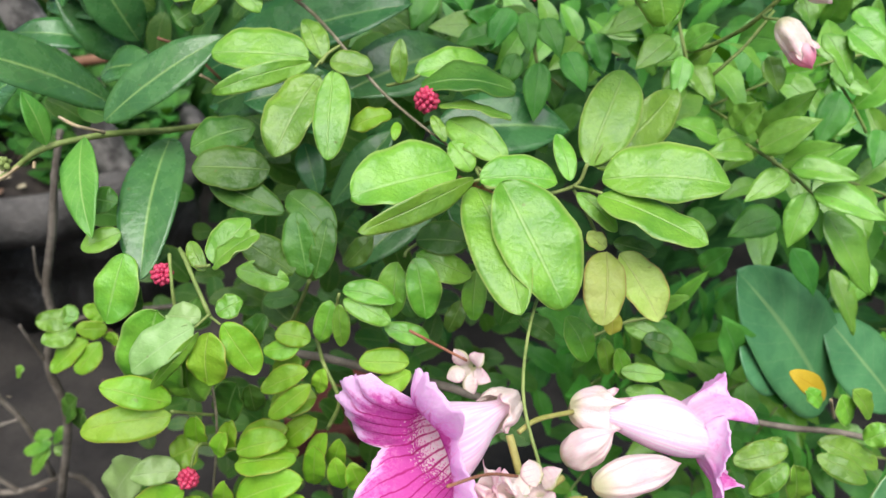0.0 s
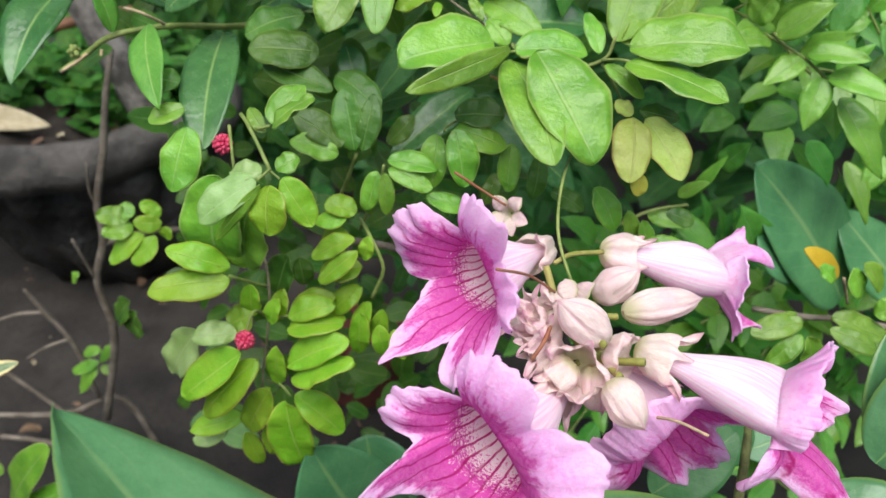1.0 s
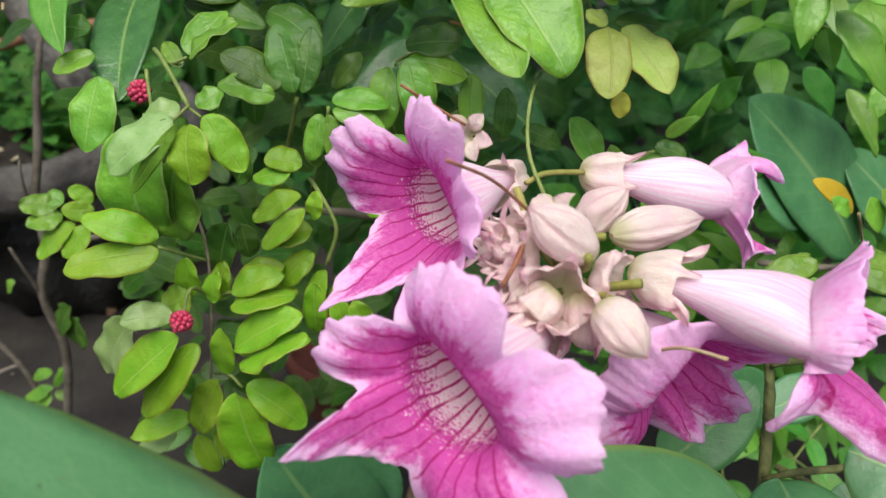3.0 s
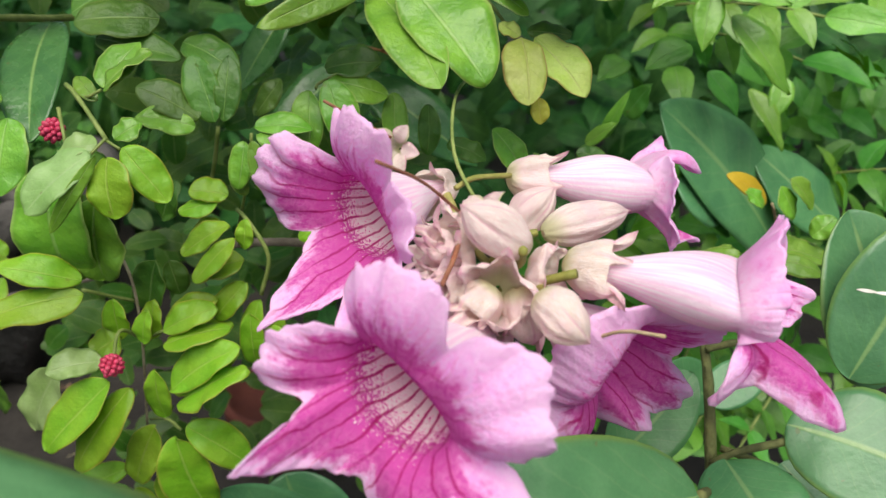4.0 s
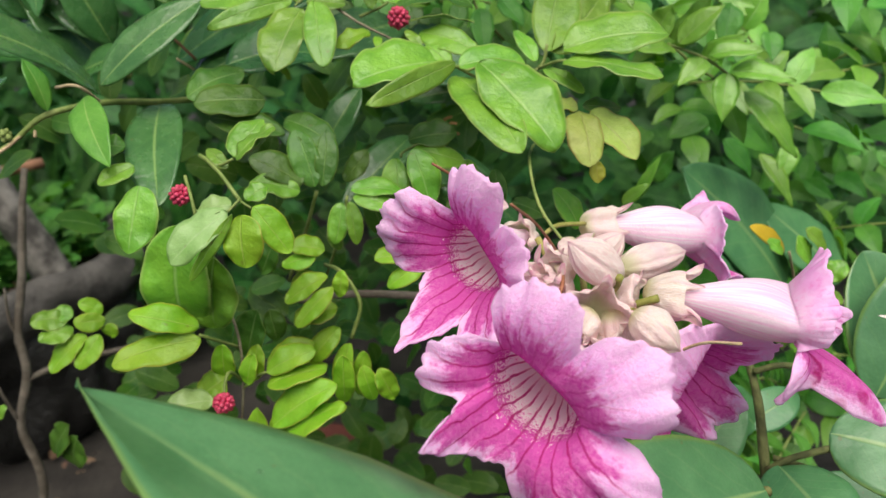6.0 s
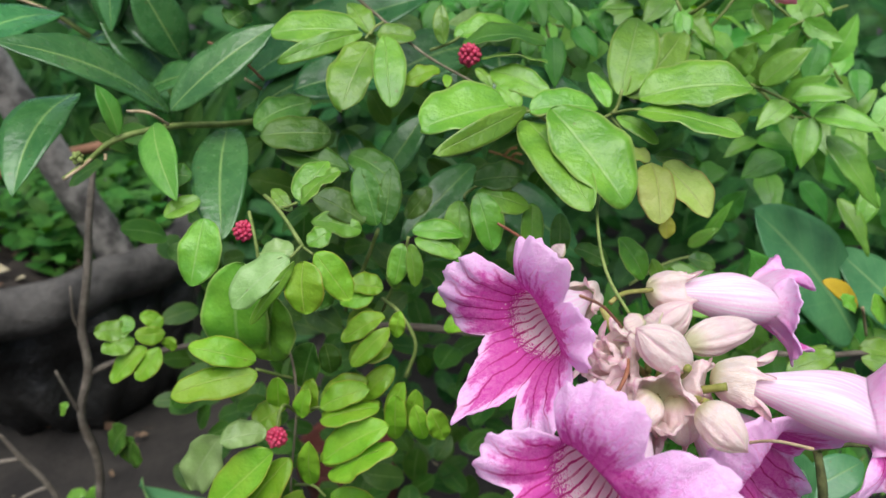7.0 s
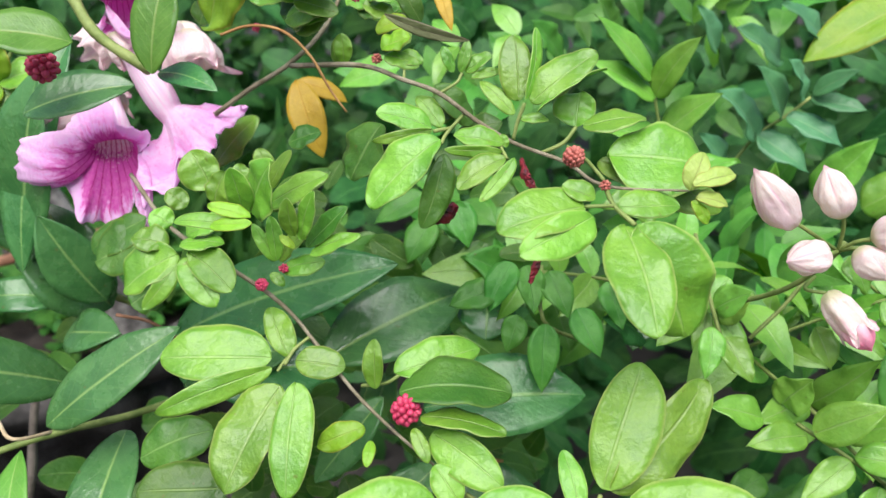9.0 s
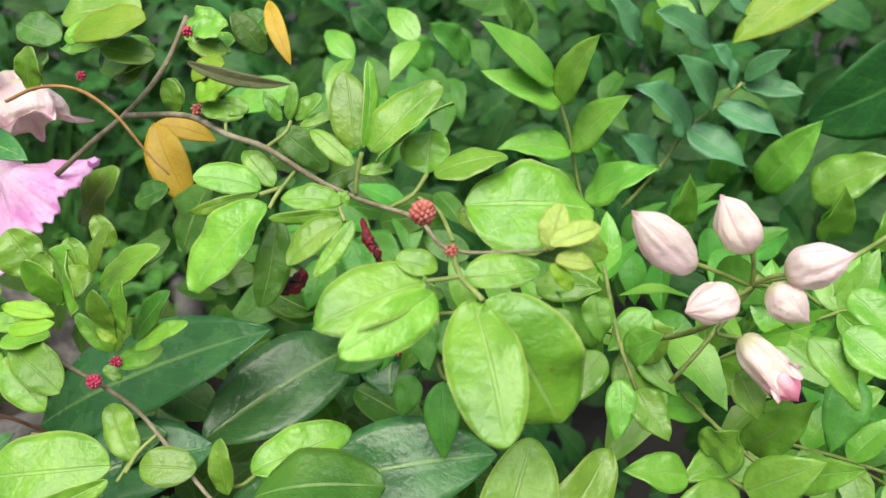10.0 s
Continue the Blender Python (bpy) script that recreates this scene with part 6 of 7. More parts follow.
# stalks
for name, pts, r, mat in (
    ("stalk", ((0.0932, 0.2194, 0.6353), (0.0998, 0.2145, 0.6362), (0.1091, 0.2097, 0.6405)), 0.0013, FLOWER_STALK),
    ("stalk", ((0.0914, 0.2206, 0.6354), (0.0943, 0.2097, 0.6444), (0.0937, 0.2024, 0.6514)), 0.0012, FLOWER_STALK),
    ("stalk", ((0.0932, 0.2194, 0.6353), (0.0982, 0.2097, 0.6373), (0.1010, 0.2024, 0.6395)), 0.0012, FLOWER_STALK),
    ("stalk", ((0.0914, 0.2206, 0.6354), (0.0959, 0.2254, 0.6439), (0.1018, 0.2266, 0.6449)), 0.0012, FLOWER_STALK),
    ("stalk", ((0.0892, 0.2230, 0.6380), (0.0912, 0.2315, 0.6418), (0.0956, 0.2375, 0.6415)), 0.0012, FLOWER_STALK),
    ("stalk", ((0.0807, 0.2436, 0.6526), (0.0868, 0.2496, 0.6533), (0.0990, 0.2581, 0.6506)), 0.0009, FLOWER_STALK),
    ("stalk", ((0.0916, 0.2206, 0.6342), (0.0840, 0.2339, 0.6394), (0.0780, 0.2436, 0.6511)), 0.0013, FLOWER_STALK),
    ("stalk", ((0.0926, 0.2206, 0.6337), (0.0890, 0.2145, 0.6302), (0.0865, 0.2097, 0.6267)), 0.0012, FLOWER_STALK),
    ("peduncle", ((0.0931, 0.2130, 0.6380), (0.0880, 0.2320, 0.6480), (0.0815, 0.2560, 0.6590), (0.0854, 0.2920, 0.6688), (0.0985, 0.3380, 0.6660)), 0.0006, GREEN_TWIG),
    ("style", ((0.0800, 0.2250, 0.6530), (0.0700, 0.2110, 0.6670), (0.0596, 0.1954, 0.6778)), 0.00045, RED_STALK),
    ("style", ((0.0626, 0.2639, 0.6625), (0.0528, 0.2613, 0.6693), (0.0435, 0.2587, 0.6760)), 0.0005, RED_STALK),
    ("style", ((0.1113, 0.2080, 0.6201), (0.1174, 0.1950, 0.6314), (0.1250, 0.1859, 0.6351)), 0.0005, DRY_STALK),
    ("style", ((0.0799, 0.2170, 0.6496), (0.0769, 0.2049, 0.6487), (0.0736, 0.2024, 0.6426)), 0.0007, RED_STALK),
):
    stem(cluster, name, pts, r, mat, sides=7)

# ---- the cluster further up on the shrub ----
far_cluster = thing("trumpet_flower_cluster", (-0.0949, 0.4290, 0.7995), "pink trumpet flowers among dark leaves, partly wilted", "flowers", "trumpet flower clusters")
trumpet(far_cluster, (-0.1130, 0.4600, 0.7960), (-0.0985, 0.4290, 0.7790), (0.1, -0.3, 1.0),
        ((-0.1050, 0.4315, 0.7990), (-0.1319, 0.4176, 0.7665), (-0.1055, 0.4084, 0.7545), (-0.0724, 0.3990, 0.7627), (-0.0800, 0.4220, 0.7890)), 0.9, 5, 0.0085, 0.3, 0.9, (0.55, 0.55, 0.45, 0.4, 0.4))
trumpet(far_cluster, (-0.0990, 0.4470, 0.8190), (-0.0790, 0.4470, 0.7910), (0.7, 0.2, 0.7),
        ((-0.0700, 0.4600, 0.7925), (-0.0537, 0.4640, 0.7896), (-0.0610, 0.4300, 0.7770), (-0.0721, 0.4050, 0.7690), (-0.0860, 0.4290, 0.7780)), 0.8, 6, 0.0085, 0.2, 1.2, (0.9, 0.85, 0.7, 0.7, 0.85),
        label="pale pink trumpet seen along its tube")
empty_calyx(far_cluster, (-0.1119, 0.4680, 0.8203), (-0.1233, 0.4550, 0.8096), 0.009, 71)
closed_bud(far_cluster, (-0.1204, 0.4485, 0.7902), (-0.1425, 0.4355, 0.7811), 0.010, 72, "wilted pink flower bud")
trumpet(far_cluster, (-0.1046, 0.4550, 0.8599), (-0.0957, 0.4485, 0.8411), (-0.2, 0.2, 1), ((-0.1076, 0.4420, 0.8412), (-0.0753, 0.4420, 0.8357), (-0.0891, 0.4420, 0.8221), (-0.1122, 0.4485, 0.8227), (-0.0885, 0.4355, 0.8504)), 0.7, 73, 0.009, 0.3, label="wilting pale pink flower")
empty_calyx(far_cluster, (-0.0838, 0.4680, 0.8261), (-0.0776, 0.4615, 0.8104), 0.009, 74)
empty_calyx(far_cluster, (-0.0800, 0.4640, 0.8230), (-0.0700, 0.4560, 0.8010), 0.0125, 75, "pale withered flower hanging limp")
stem(far_cluster, "stalk", ((-0.1060, 0.4290, 0.8401), (-0.0943, 0.4225, 0.8266), (-0.0727, 0.4186, 0.8143)), 0.0022, GREEN_TWIG)

# ---- the spray of closed buds ----
spray = thing("bud_spray", (0.1780, 0.3900, 0.7697), "spray of closed cream and pink buds on a green stalk", "flower buds", "trumpet flower clusters")
for n, (foot, tip, r) in enumerate((
    ((0.1579, 0.3796, 0.7809), (0.1387, 0.3718, 0.8034), 0.0056),
    ((0.1751, 0.3848, 0.7832), (0.1644, 0.3848, 0.8019), 0.0050),
    ((0.1840, 0.3822, 0.7773), (0.1998, 0.3744, 0.7874), 0.0053),
    ((0.1704, 0.3796, 0.7719), (0.1540, 0.3705, 0.7719), 0.0052),
    ((0.1803, 0.3822, 0.7737), (0.1904, 0.3744, 0.7652), 0.0046),
    ((0.1744, 0.3822, 0.7573), (0.1888, 0.3744, 0.7416), 0.0055),
)):
    if n < 5:
        foot, tip = Vector(foot), Vector(tip)
        closed_bud(spray, foot, foot + 0.92 * (tip - foot), 0.98 * r, 80 + n, pointed=0.85)
        continue
    way = Vector(tip) - Vector(foot)
    opening = empty_calyx(spray, foot, Vector(foot) + 0.92 * way, r, 80 + n, "cream calyx splitting open round a pink flower")
    part("petal", calyx_mesh(0.66 * way.length, 0.72 * r, 0, 0, 90, True, ROSE, 0.5), opening, frame_of(Vector(foot) + 0.4 * way, way, (0.2, 0.3, 1)), "rose-pink folded petals")
for pts, r in (
    (((0.1781, 0.3900, 0.7692), (0.1612, 0.3822, 0.7804), (0.1579, 0.3796, 0.7811)), 0.00068),
    (((0.1781, 0.3900, 0.7692), (0.1771, 0.3874, 0.7775), (0.1751, 0.3848, 0.7833)), 0.00068),
    (((0.1781, 0.3900, 0.7692), (0.1806, 0.3848, 0.7748), (0.1843, 0.3822, 0.7773)), 0.00068),
    (((0.1781, 0.3900, 0.7692), (0.1734, 0.3835, 0.7706), (0.1701, 0.3796, 0.7718)), 0.00068),
    (((0.1788, 0.3900, 0.7695), (0.1797, 0.3848, 0.7723), (0.1806, 0.3822, 0.7733)), 0.00062),
    (((0.1727, 0.3900, 0.7594), (0.1684, 0.3848, 0.7569), (0.1747, 0.3822, 0.7569)), 0.00068),
    (((0.1801, 0.3900, 0.7725), (0.1747, 0.3926, 0.7617), (0.1667, 0.4030, 0.7466), (0.1526, 0.4225, 0.7313), (0.1334, 0.4290, 0.7346)), 0.00105),
    (((0.1799, 0.3913, 0.7699), (0.2121, 0.4160, 0.7623), (0.2438, 0.4420, 0.7638)), 0.00087),
):
    stem(spray, "stalk", pts, r, GREEN_TWIG, sides=7)

# ---- branches of the bush, and its bud heads ----
for pts, r in (
    (((-0.0824, 0.4115, 0.7744), (-0.0582, 0.3881, 0.7646), (-0.0386, 0.3783, 0.7576), (-0.0167, 0.3727, 0.7475), (-0.0059, 0.3702, 0.7395), (0.0048, 0.3636, 0.7313), (0.0203, 0.3531, 0.7204), (0.0381, 0.3427, 0.7117), (0.0583, 0.3336, 0.7025)), (0.0026, 0.0024, 0.0022, 0.0021, 0.002, 0.0019, 0.0017, 0.0015, 0.0012)),
    (((0.0008, 0.3670, 0.7342), (-0.0033, 0.3607, 0.7322), (-0.0049, 0.3541, 0.7299)), 0.0009),
    (((-0.0052, 0.3576, 0.7306), (-0.0069, 0.3522, 0.7283)), 0.0007),
    (((0.0211, 0.3559, 0.7228), (0.0297, 0.3535, 0.7262), (0.0340, 0.3551, 0.7286)), 0.0009),
    (((0.0595, 0.3285, 0.7027), (0.0637, 0.3170, 0.7014), (0.0677, 0.3131, 0.7028)), 0.0008),
    (((0.0595, 0.3304, 0.7018), (0.0614, 0.3207, 0.7026), (0.0584, 0.3160, 0.7031)), 0.0008),
    (((0.0594, 0.3310, 0.7025), (0.0783, 0.3284, 0.6941), (0.0969, 0.3284, 0.6998), (0.1004, 0.3275, 0.7098)), 0.0010),
    (((0.0969, 0.3284, 0.6998), (0.1017, 0.3187, 0.7032), (0.1056, 0.3154, 0.7039)), 0.0009),
    (((0.1098, 0.3162, 0.6811), (0.1035, 0.3248, 0.6903), (0.0972, 0.3295, 0.6981)), 0.0009),
    (((-0.0588, 0.4423, 0.7925), (-0.0441, 0.4451, 0.8030), (-0.0241, 0.4420, 0.8157), (-0.0130, 0.4518, 0.8280), (-0.0082, 0.4686, 0.8428)), (0.0029, 0.0028, 0.0027, 0.0026, 0.0024)),
    (((-0.0234, 0.4379, 0.8148), (0.0105, 0.4109, 0.8208), (0.0295, 0.3924, 0.8198), (0.0420, 0.3877, 0.8168), (0.0562, 0.3841, 0.8083), (0.0685, 0.3826, 0.8024), (0.0843, 0.3766, 0.7990), (0.0950, 0.3595, 0.7975), (0.1185, 0.3560, 0.7985)), (0.0028, 0.0026, 0.0024, 0.0023, 0.0021, 0.002, 0.0018, 0.0015, 0.0009)),
    (((0.0670, 0.3830, 0.8039), (0.0680, 0.3832, 0.8096), (0.0699, 0.3836, 0.8158)), 0.0009),
    (((0.0647, 0.3832, 0.8047), (0.0630, 0.3789, 0.8032), (0.0655, 0.3729, 0.8003)), 0.0008),
    (((0.0468, 0.3849, 0.8063), (0.0439, 0.3811, 0.8065), (0.0415, 0.3785, 0.8065)), 0.0009),
    (((0.0504, 0.3861, 0.8108), (0.0454, 0.3808, 0.8054), (0.0442, 0.3763, 0.8031)), 0.0008),
    (((0.0763, 0.3820, 0.8002), (0.0830, 0.3817, 0.8039), (0.0869, 0.3855, 0.8084)), 0.0009),
    (((0.0950, 0.3595, 0.7975), (0.0975, 0.3520, 0.7940), (0.1030, 0.3455, 0.7910)), 0.0010),
    (((0.0975, 0.3520, 0.7940), (0.0940, 0.3500, 0.7945), (0.0890, 0.3500, 0.7940)), 0.0008),
    (((0.0843, 0.3826, 0.8027), (0.0901, 0.3790, 0.8000), (0.0950, 0.3640, 0.7980)), 0.0008),
    (((0.0295, 0.3924, 0.8198), (0.0288, 0.3964, 0.8249), (0.0254, 0.4022, 0.8272)), 0.0007),
    (((0.0416, 0.3889, 0.8164), (0.0472, 0.3912, 0.8199), (0.0487, 0.3932, 0.8227)), 0.0007),
    (((-0.0432, 0.2933, 0.6760), (-0.0393, 0.2882, 0.6748), (-0.0335, 0.2807, 0.6707), (-0.0265, 0.2738, 0.6621)), 0.0011),
    (((-0.0264, 0.2740, 0.6632), (-0.0309, 0.2706, 0.6591)), 0.0007),
    (((-0.0265, 0.2738, 0.6621), (-0.0229, 0.2733, 0.6594)), 0.0007),
    (((-0.0432, 0.2933, 0.6760), (-0.0359, 0.2879, 0.6730), (-0.0293, 0.2850, 0.6756)), 0.0008),
    (((-0.0529, 0.3057, 0.6654), (-0.0488, 0.2957, 0.6544), (-0.0486, 0.2964, 0.6328)), 0.0010),
    (((-0.0478, 0.3146, 0.6074), (-0.0405, 0.3042, 0.5985), (-0.0389, 0.2990, 0.5779), (-0.0442, 0.3003, 0.5409), (-0.0453, 0.2997, 0.5274), (-0.0558, 0.3235, 0.4564)), (0.0018, 0.0018, 0.0017, 0.0016, 0.0015, 0.0013)),
    (((-0.0398, 0.3016, 0.5899), (-0.0460, 0.2938, 0.5970), (-0.0518, 0.2873, 0.6032)), 0.0009),
    (((-0.0391, 0.2990, 0.5745), (-0.0429, 0.2886, 0.5842), (-0.0454, 0.2808, 0.5720)), 0.0010),
    (((-0.0394, 0.2990, 0.5711), (-0.0320, 0.2938, 0.5791), (-0.0261, 0.2912, 0.5825)), 0.0009),
    (((-0.0427, 0.2985, 0.5358), (-0.0328, 0.2897, 0.5422), (-0.0269, 0.2863, 0.5388)), 0.0009),
    (((-0.0018, 0.3276, 0.6158), (0.0069, 0.3042, 0.6200), (0.0138, 0.2990, 0.6075), (0.0091, 0.2990, 0.5914)), 0.0012),
    (((0.0034, 0.2990, 0.6174), (0.0068, 0.3016, 0.6186)), 0.0008),
    (((0.0112, 0.3108, 0.6520), (0.0082, 0.3146, 0.6381), (-0.0018, 0.3276, 0.6096)), 0.0009),
    (((-0.0017, 0.3163, 0.6535), (-0.0089, 0.3276, 0.6328), (-0.0205, 0.3406, 0.6037)), 0.0012),
    (((0.0351, 0.3213, 0.6655), (0.0367, 0.3267, 0.6665), (0.0499, 0.3453, 0.6684)), 0.0009),
):
    stem(bush, "twig", pts, 0.72 * r if isinstance(r, float) else [0.36 * q for q in r], GREEN_TWIG if isinstance(r, float) else TWIG)
stem(bush, "twig", ((-0.0171, 0.3471, 0.5910), (0.0005, 0.3406, 0.5950), (0.0227, 0.3341, 0.5966), (0.0541, 0.3341, 0.5919), (0.0759, 0.3406, 0.5805)), 0.002, GREY_TWIG, "bare grey twig")
for n, (at, r) in enumerate((((0.0380, 0.3449, 0.7223), 0.0066), ((-0.0547, 0.3017, 0.6586), 0.0056), ((-0.0439, 0.2782, 0.5762), 0.0058), ((-0.0164, 0.3688, 0.7519), 0.0030), ((-0.1011, 0.3965, 0.8182), 0.0075))):
    bud_head(bush, at, 0.6 * r, 44, None, n + 1)
bud_head(bush, (0.0864, 0.3746, 0.8016), 0.0028, 56, BROWN_BUD, 9)
for n, (at, r) in enumerate((((0.0187, 0.4016, 0.8249), 0.0028), ((0.0950, 0.3580, 0.7980), 0.0026), ((0.0026, 0.4423, 0.8413), 0.0028), ((-0.0087, 0.3706, 0.7579), 0.0026), ((-0.0369, 0.4390, 0.8289), 0.0025))):
    bud_head(bush, at, 0.55 * r, 20, BROWN_BUD if n < 2 else RED_BUD, 20 + n)


def crumpled(parent, points, radii, seed, label):
    """A shrivelled hanging flower."""
    verts, faces = tube_data(points, radii, 9, 6, 0.0)
    rnd = random.Random(seed)
    o = verts[0].copy()
    verts = [v - o + Vector((rnd.uniform(-1, 1), rnd.uniform(-1, 1), rnd.uniform(-1, 1))) * 0.0005 for v in verts]
    return part("withered_flower", mesh("withered_flower", verts, faces, WITHERED, smooth=False), parent, Matrix.Translation(o), label)


crumpled(bush, ((0.0701, 0.3742, 0.8003), (0.0719, 0.3704, 0.7958), (0.0737, 0.3696, 0.7928), (0.0752, 0.3705, 0.7865), (0.0805, 0.3702, 0.7853)), (0.0005, 0.0015, 0.0012, 0.0005, 0.0003), 1, "shrivelled crimson flower")
crumpled(bush, ((0.0785, 0.3790, 0.7735), (0.0782, 0.3780, 0.7690), (0.0771, 0.3765, 0.7620), (0.0756, 0.3748, 0.7565)), (0.0004, 0.0011, 0.0013, 0.0006), 2, "shrivelled crimson flower")
crumpled(bush, ((0.0488, 0.3844, 0.7799), (0.0450, 0.3833, 0.7758), (0.0397, 0.3826, 0.7734)), (0.0012, 0.003, 0.0006), 3, "black shrivelled flower")

# ---- stems of the glossy shrub ----
for pts, r, mat in (
    (((-0.1394, 0.3354, 0.6713), (-0.1301, 0.3406, 0.6775), (-0.1168, 0.3432, 0.6869), (-0.0967, 0.3575, 0.6894), (-0.0763, 0.3770, 0.6862), (-0.0547, 0.4030, 0.6840)), (0.0009, 0.0013, 0.0015, 0.0017, 0.0018, 0.002), GREEN_TWIG),
    (((-0.2159, 0.4290, 0.7468), (-0.1981, 0.4355, 0.7418), (-0.1828, 0.4420, 0.7346), (-0.1639, 0.4446, 0.7207), (-0.1384, 0.4485, 0.7055), (-0.1112, 0.4550, 0.6912)), (0.0009, 0.001, 0.0016, 0.0019, 0.002, 0.0022), GREEN_TWIG),
    (((-0.1395, 0.3354, 0.6710), (-0.1328, 0.3380, 0.6750), (-0.1282, 0.3406, 0.6788)), 0.0011, DRY_STALK),
    (((-0.1134, 0.3510, 0.6976), (-0.1005, 0.3406, 0.6989), (-0.0977, 0.3588, 0.6891)), 0.0010, DRY_STALK),
    (((-0.2124, 0.4264, 0.7481), (-0.1990, 0.4316, 0.7434), (-0.1822, 0.4394, 0.7353)), 0.0012, DRY_STALK),
    (((-0.1221, 0.3406, 0.6780), (-0.1221, 0.3419, 0.6807)), 0.0010, DRY_STALK),
    (((-0.0783, 0.3744, 0.6852), (-0.0763, 0.3770, 0.6868)), 0.0010, GREEN_TWIG),
    (((-0.0726, 0.4030, 0.7039), (-0.0653, 0.4095, 0.6970), (-0.0575, 0.4160, 0.6868)), 0.0010, DRY_STALK),
    (((-0.0853, 0.3900, 0.7231), (-0.0745, 0.3965, 0.7171), (-0.0628, 0.4030, 0.7028)), 0.0010, BROWN_CANE),
    (((-0.0316, 0.3900, 0.8324), (-0.0221, 0.3926, 0.8354), (-0.0114, 0.3939, 0.8338), (-0.0025, 0.3939, 0.8261), (0.0041, 0.3939, 0.8148), (0.0094, 0.3939, 0.8077)), (0.0006, 0.0006, 0.0006, 0.0006, 0.0005, 0.0004), ORANGE_STALK),
):
    stem(glossy, "stem", pts, 0.7 * r if isinstance(r, float) else [0.85 * q for q in r], mat)
part("bud", ball_cluster(0.002, 0.0012, 8, 3, GREEN_TWIG, "bud"), glossy, Matrix.Translation((-0.1337, 0.3393, 0.6797)), "tiny green bud")
leaf(glossy, "lance", (-0.0340, 0.476, 0.801), (-0.0110, 0.480, 0.792), 0.010, 0, 0.1, 0, YELLOW_LEAF, "leaf", "yellow dying leaf")
leaf(glossy, "lance", (-0.0330, 0.475, 0.802), (-0.0180, 0.460, 0.7710), 0.016, 0, 0.1, 0, YELLOW_LEAF, "leaf", "yellow dying leaf")
leaf(glossy, "lance", (0.0341, 0.4355, 0.8506), (0.0422, 0.4225, 0.8325), 0.006, 0, 0.1, 0, YELLOW_LEAF, "leaf", "yellow dying leaf")
leaf(glossy, "lance", (0.0234, 0.3900, 0.8409), (0.0512, 0.3900, 0.8335), 0.0042, 55, 0.12, 0, GREYISH, "leaf", "folded greyish dying leaf")

# ---- the large leaves below the flowers ----
for pts, r in (
    (((0.1681, 0.2600, 0.5918), (0.1640, 0.2405, 0.5821), (0.1631, 0.2314, 0.5673), (0.1601, 0.2145, 0.5429), (0.1568, 0.1950, 0.5136)), (0.0015, 0.0017, 0.0019, 0.002, 0.0022)),
    (((0.1612, 0.2236, 0.5614), (0.1679, 0.2210, 0.5677), (0.1841, 0.2210, 0.5708)), 0.0013),
    (((0.1595, 0.2184, 0.5551), (0.1444, 0.1950, 0.5758)), 0.0016),
    (((0.1649, 0.2470, 0.5897), (0.1750, 0.2470, 0.5917), (0.1883, 0.2535, 0.5862)), 0.0013),
    (((0.1654, 0.2275, 0.5640), (0.1744, 0.2210, 0.5633), (0.1830, 0.2145, 0.5616)), 0.0012),
):
    stem(broad, "stem", pts, r, BROWNISH_STEM)
leaf(broad, "lance", (0.2093, 0.0068, 0.5532), (-0.0413, 0.1455, 0.6587), 0.0905, 0, 0.01, 0, BROAD[0], "leaf", "large smooth green leaf", (0.42, 0.27, 2.29))
lie = leaf_pose((0.2093, 0.0068, 0.5532), (-0.0413, 0.1455, 0.6587), 0, (0.42, 0.27, 2.29))
for along, across, r in ((0.235, -0.010, 0.0008), (0.262, -0.004, 0.0005), (0.215, 0.006, 0.0004)):
    drop(broad, lie @ Vector((along, across, 0.0024)), r)
leaf(broad, "lance", (0.2196, 0.2464, 0.6088), (0.2123, 0.2464, 0.6103), 0.0013, 0, 0.02, 0, SCAR, "scar", "pale torn scar")
leaf(broad, "lance", (0.2188, 0.2464, 0.6086), (0.2274, 0.2464, 0.6069), 0.0012, 0, 0.02, 0, SCAR, "scar", "pale torn scar")
fallen = thing("fallen_leaf", (0.2183, 0.3406, 0.6097), "small yellow leaf caught among green leaves", "leaf")
leaf(fallen, "broad", (0.2278, 0.3406, 0.6037), (0.2053, 0.3354, 0.6186), 0.0115, 0, 0.08, 0, YELLOW_LEAF)
stem(fallen, "stalk", ((0.2304, 0.3406, 0.6021), (0.2463, 0.3575, 0.5780)), 0.0007, DRY_STALK)
twig = thing("side_twig", (0.2590, 0.3705, 0.5583), "thin grey twig with small leaves", "twig")
stem(twig, "twig", ((0.2062, 0.3705, 0.5604), (0.2337, 0.3666, 0.5610), (0.2546, 0.3640, 0.5638), (0.2902, 0.3640, 0.5593)), 0.0016, GREY_TWIG)

for pts in (((0.0522, 0.4030, 0.6655), (0.0593, 0.3965, 0.6647), (0.0704, 0.4030, 0.6586)), ((0.0593, 0.3965, 0.6647), (0.0627, 0.3939, 0.6689), (0.0655, 0.3926, 0.6698)), ((0.0635, 0.3991, 0.6624), (0.0649, 0.3939, 0.6665), (0.0684, 0.3939, 0.6659))):
    stem(bush, "dry_sprig", pts, 0.0007, ORANGE_STALK, "orange-brown dead sprig", knobs=0.4)

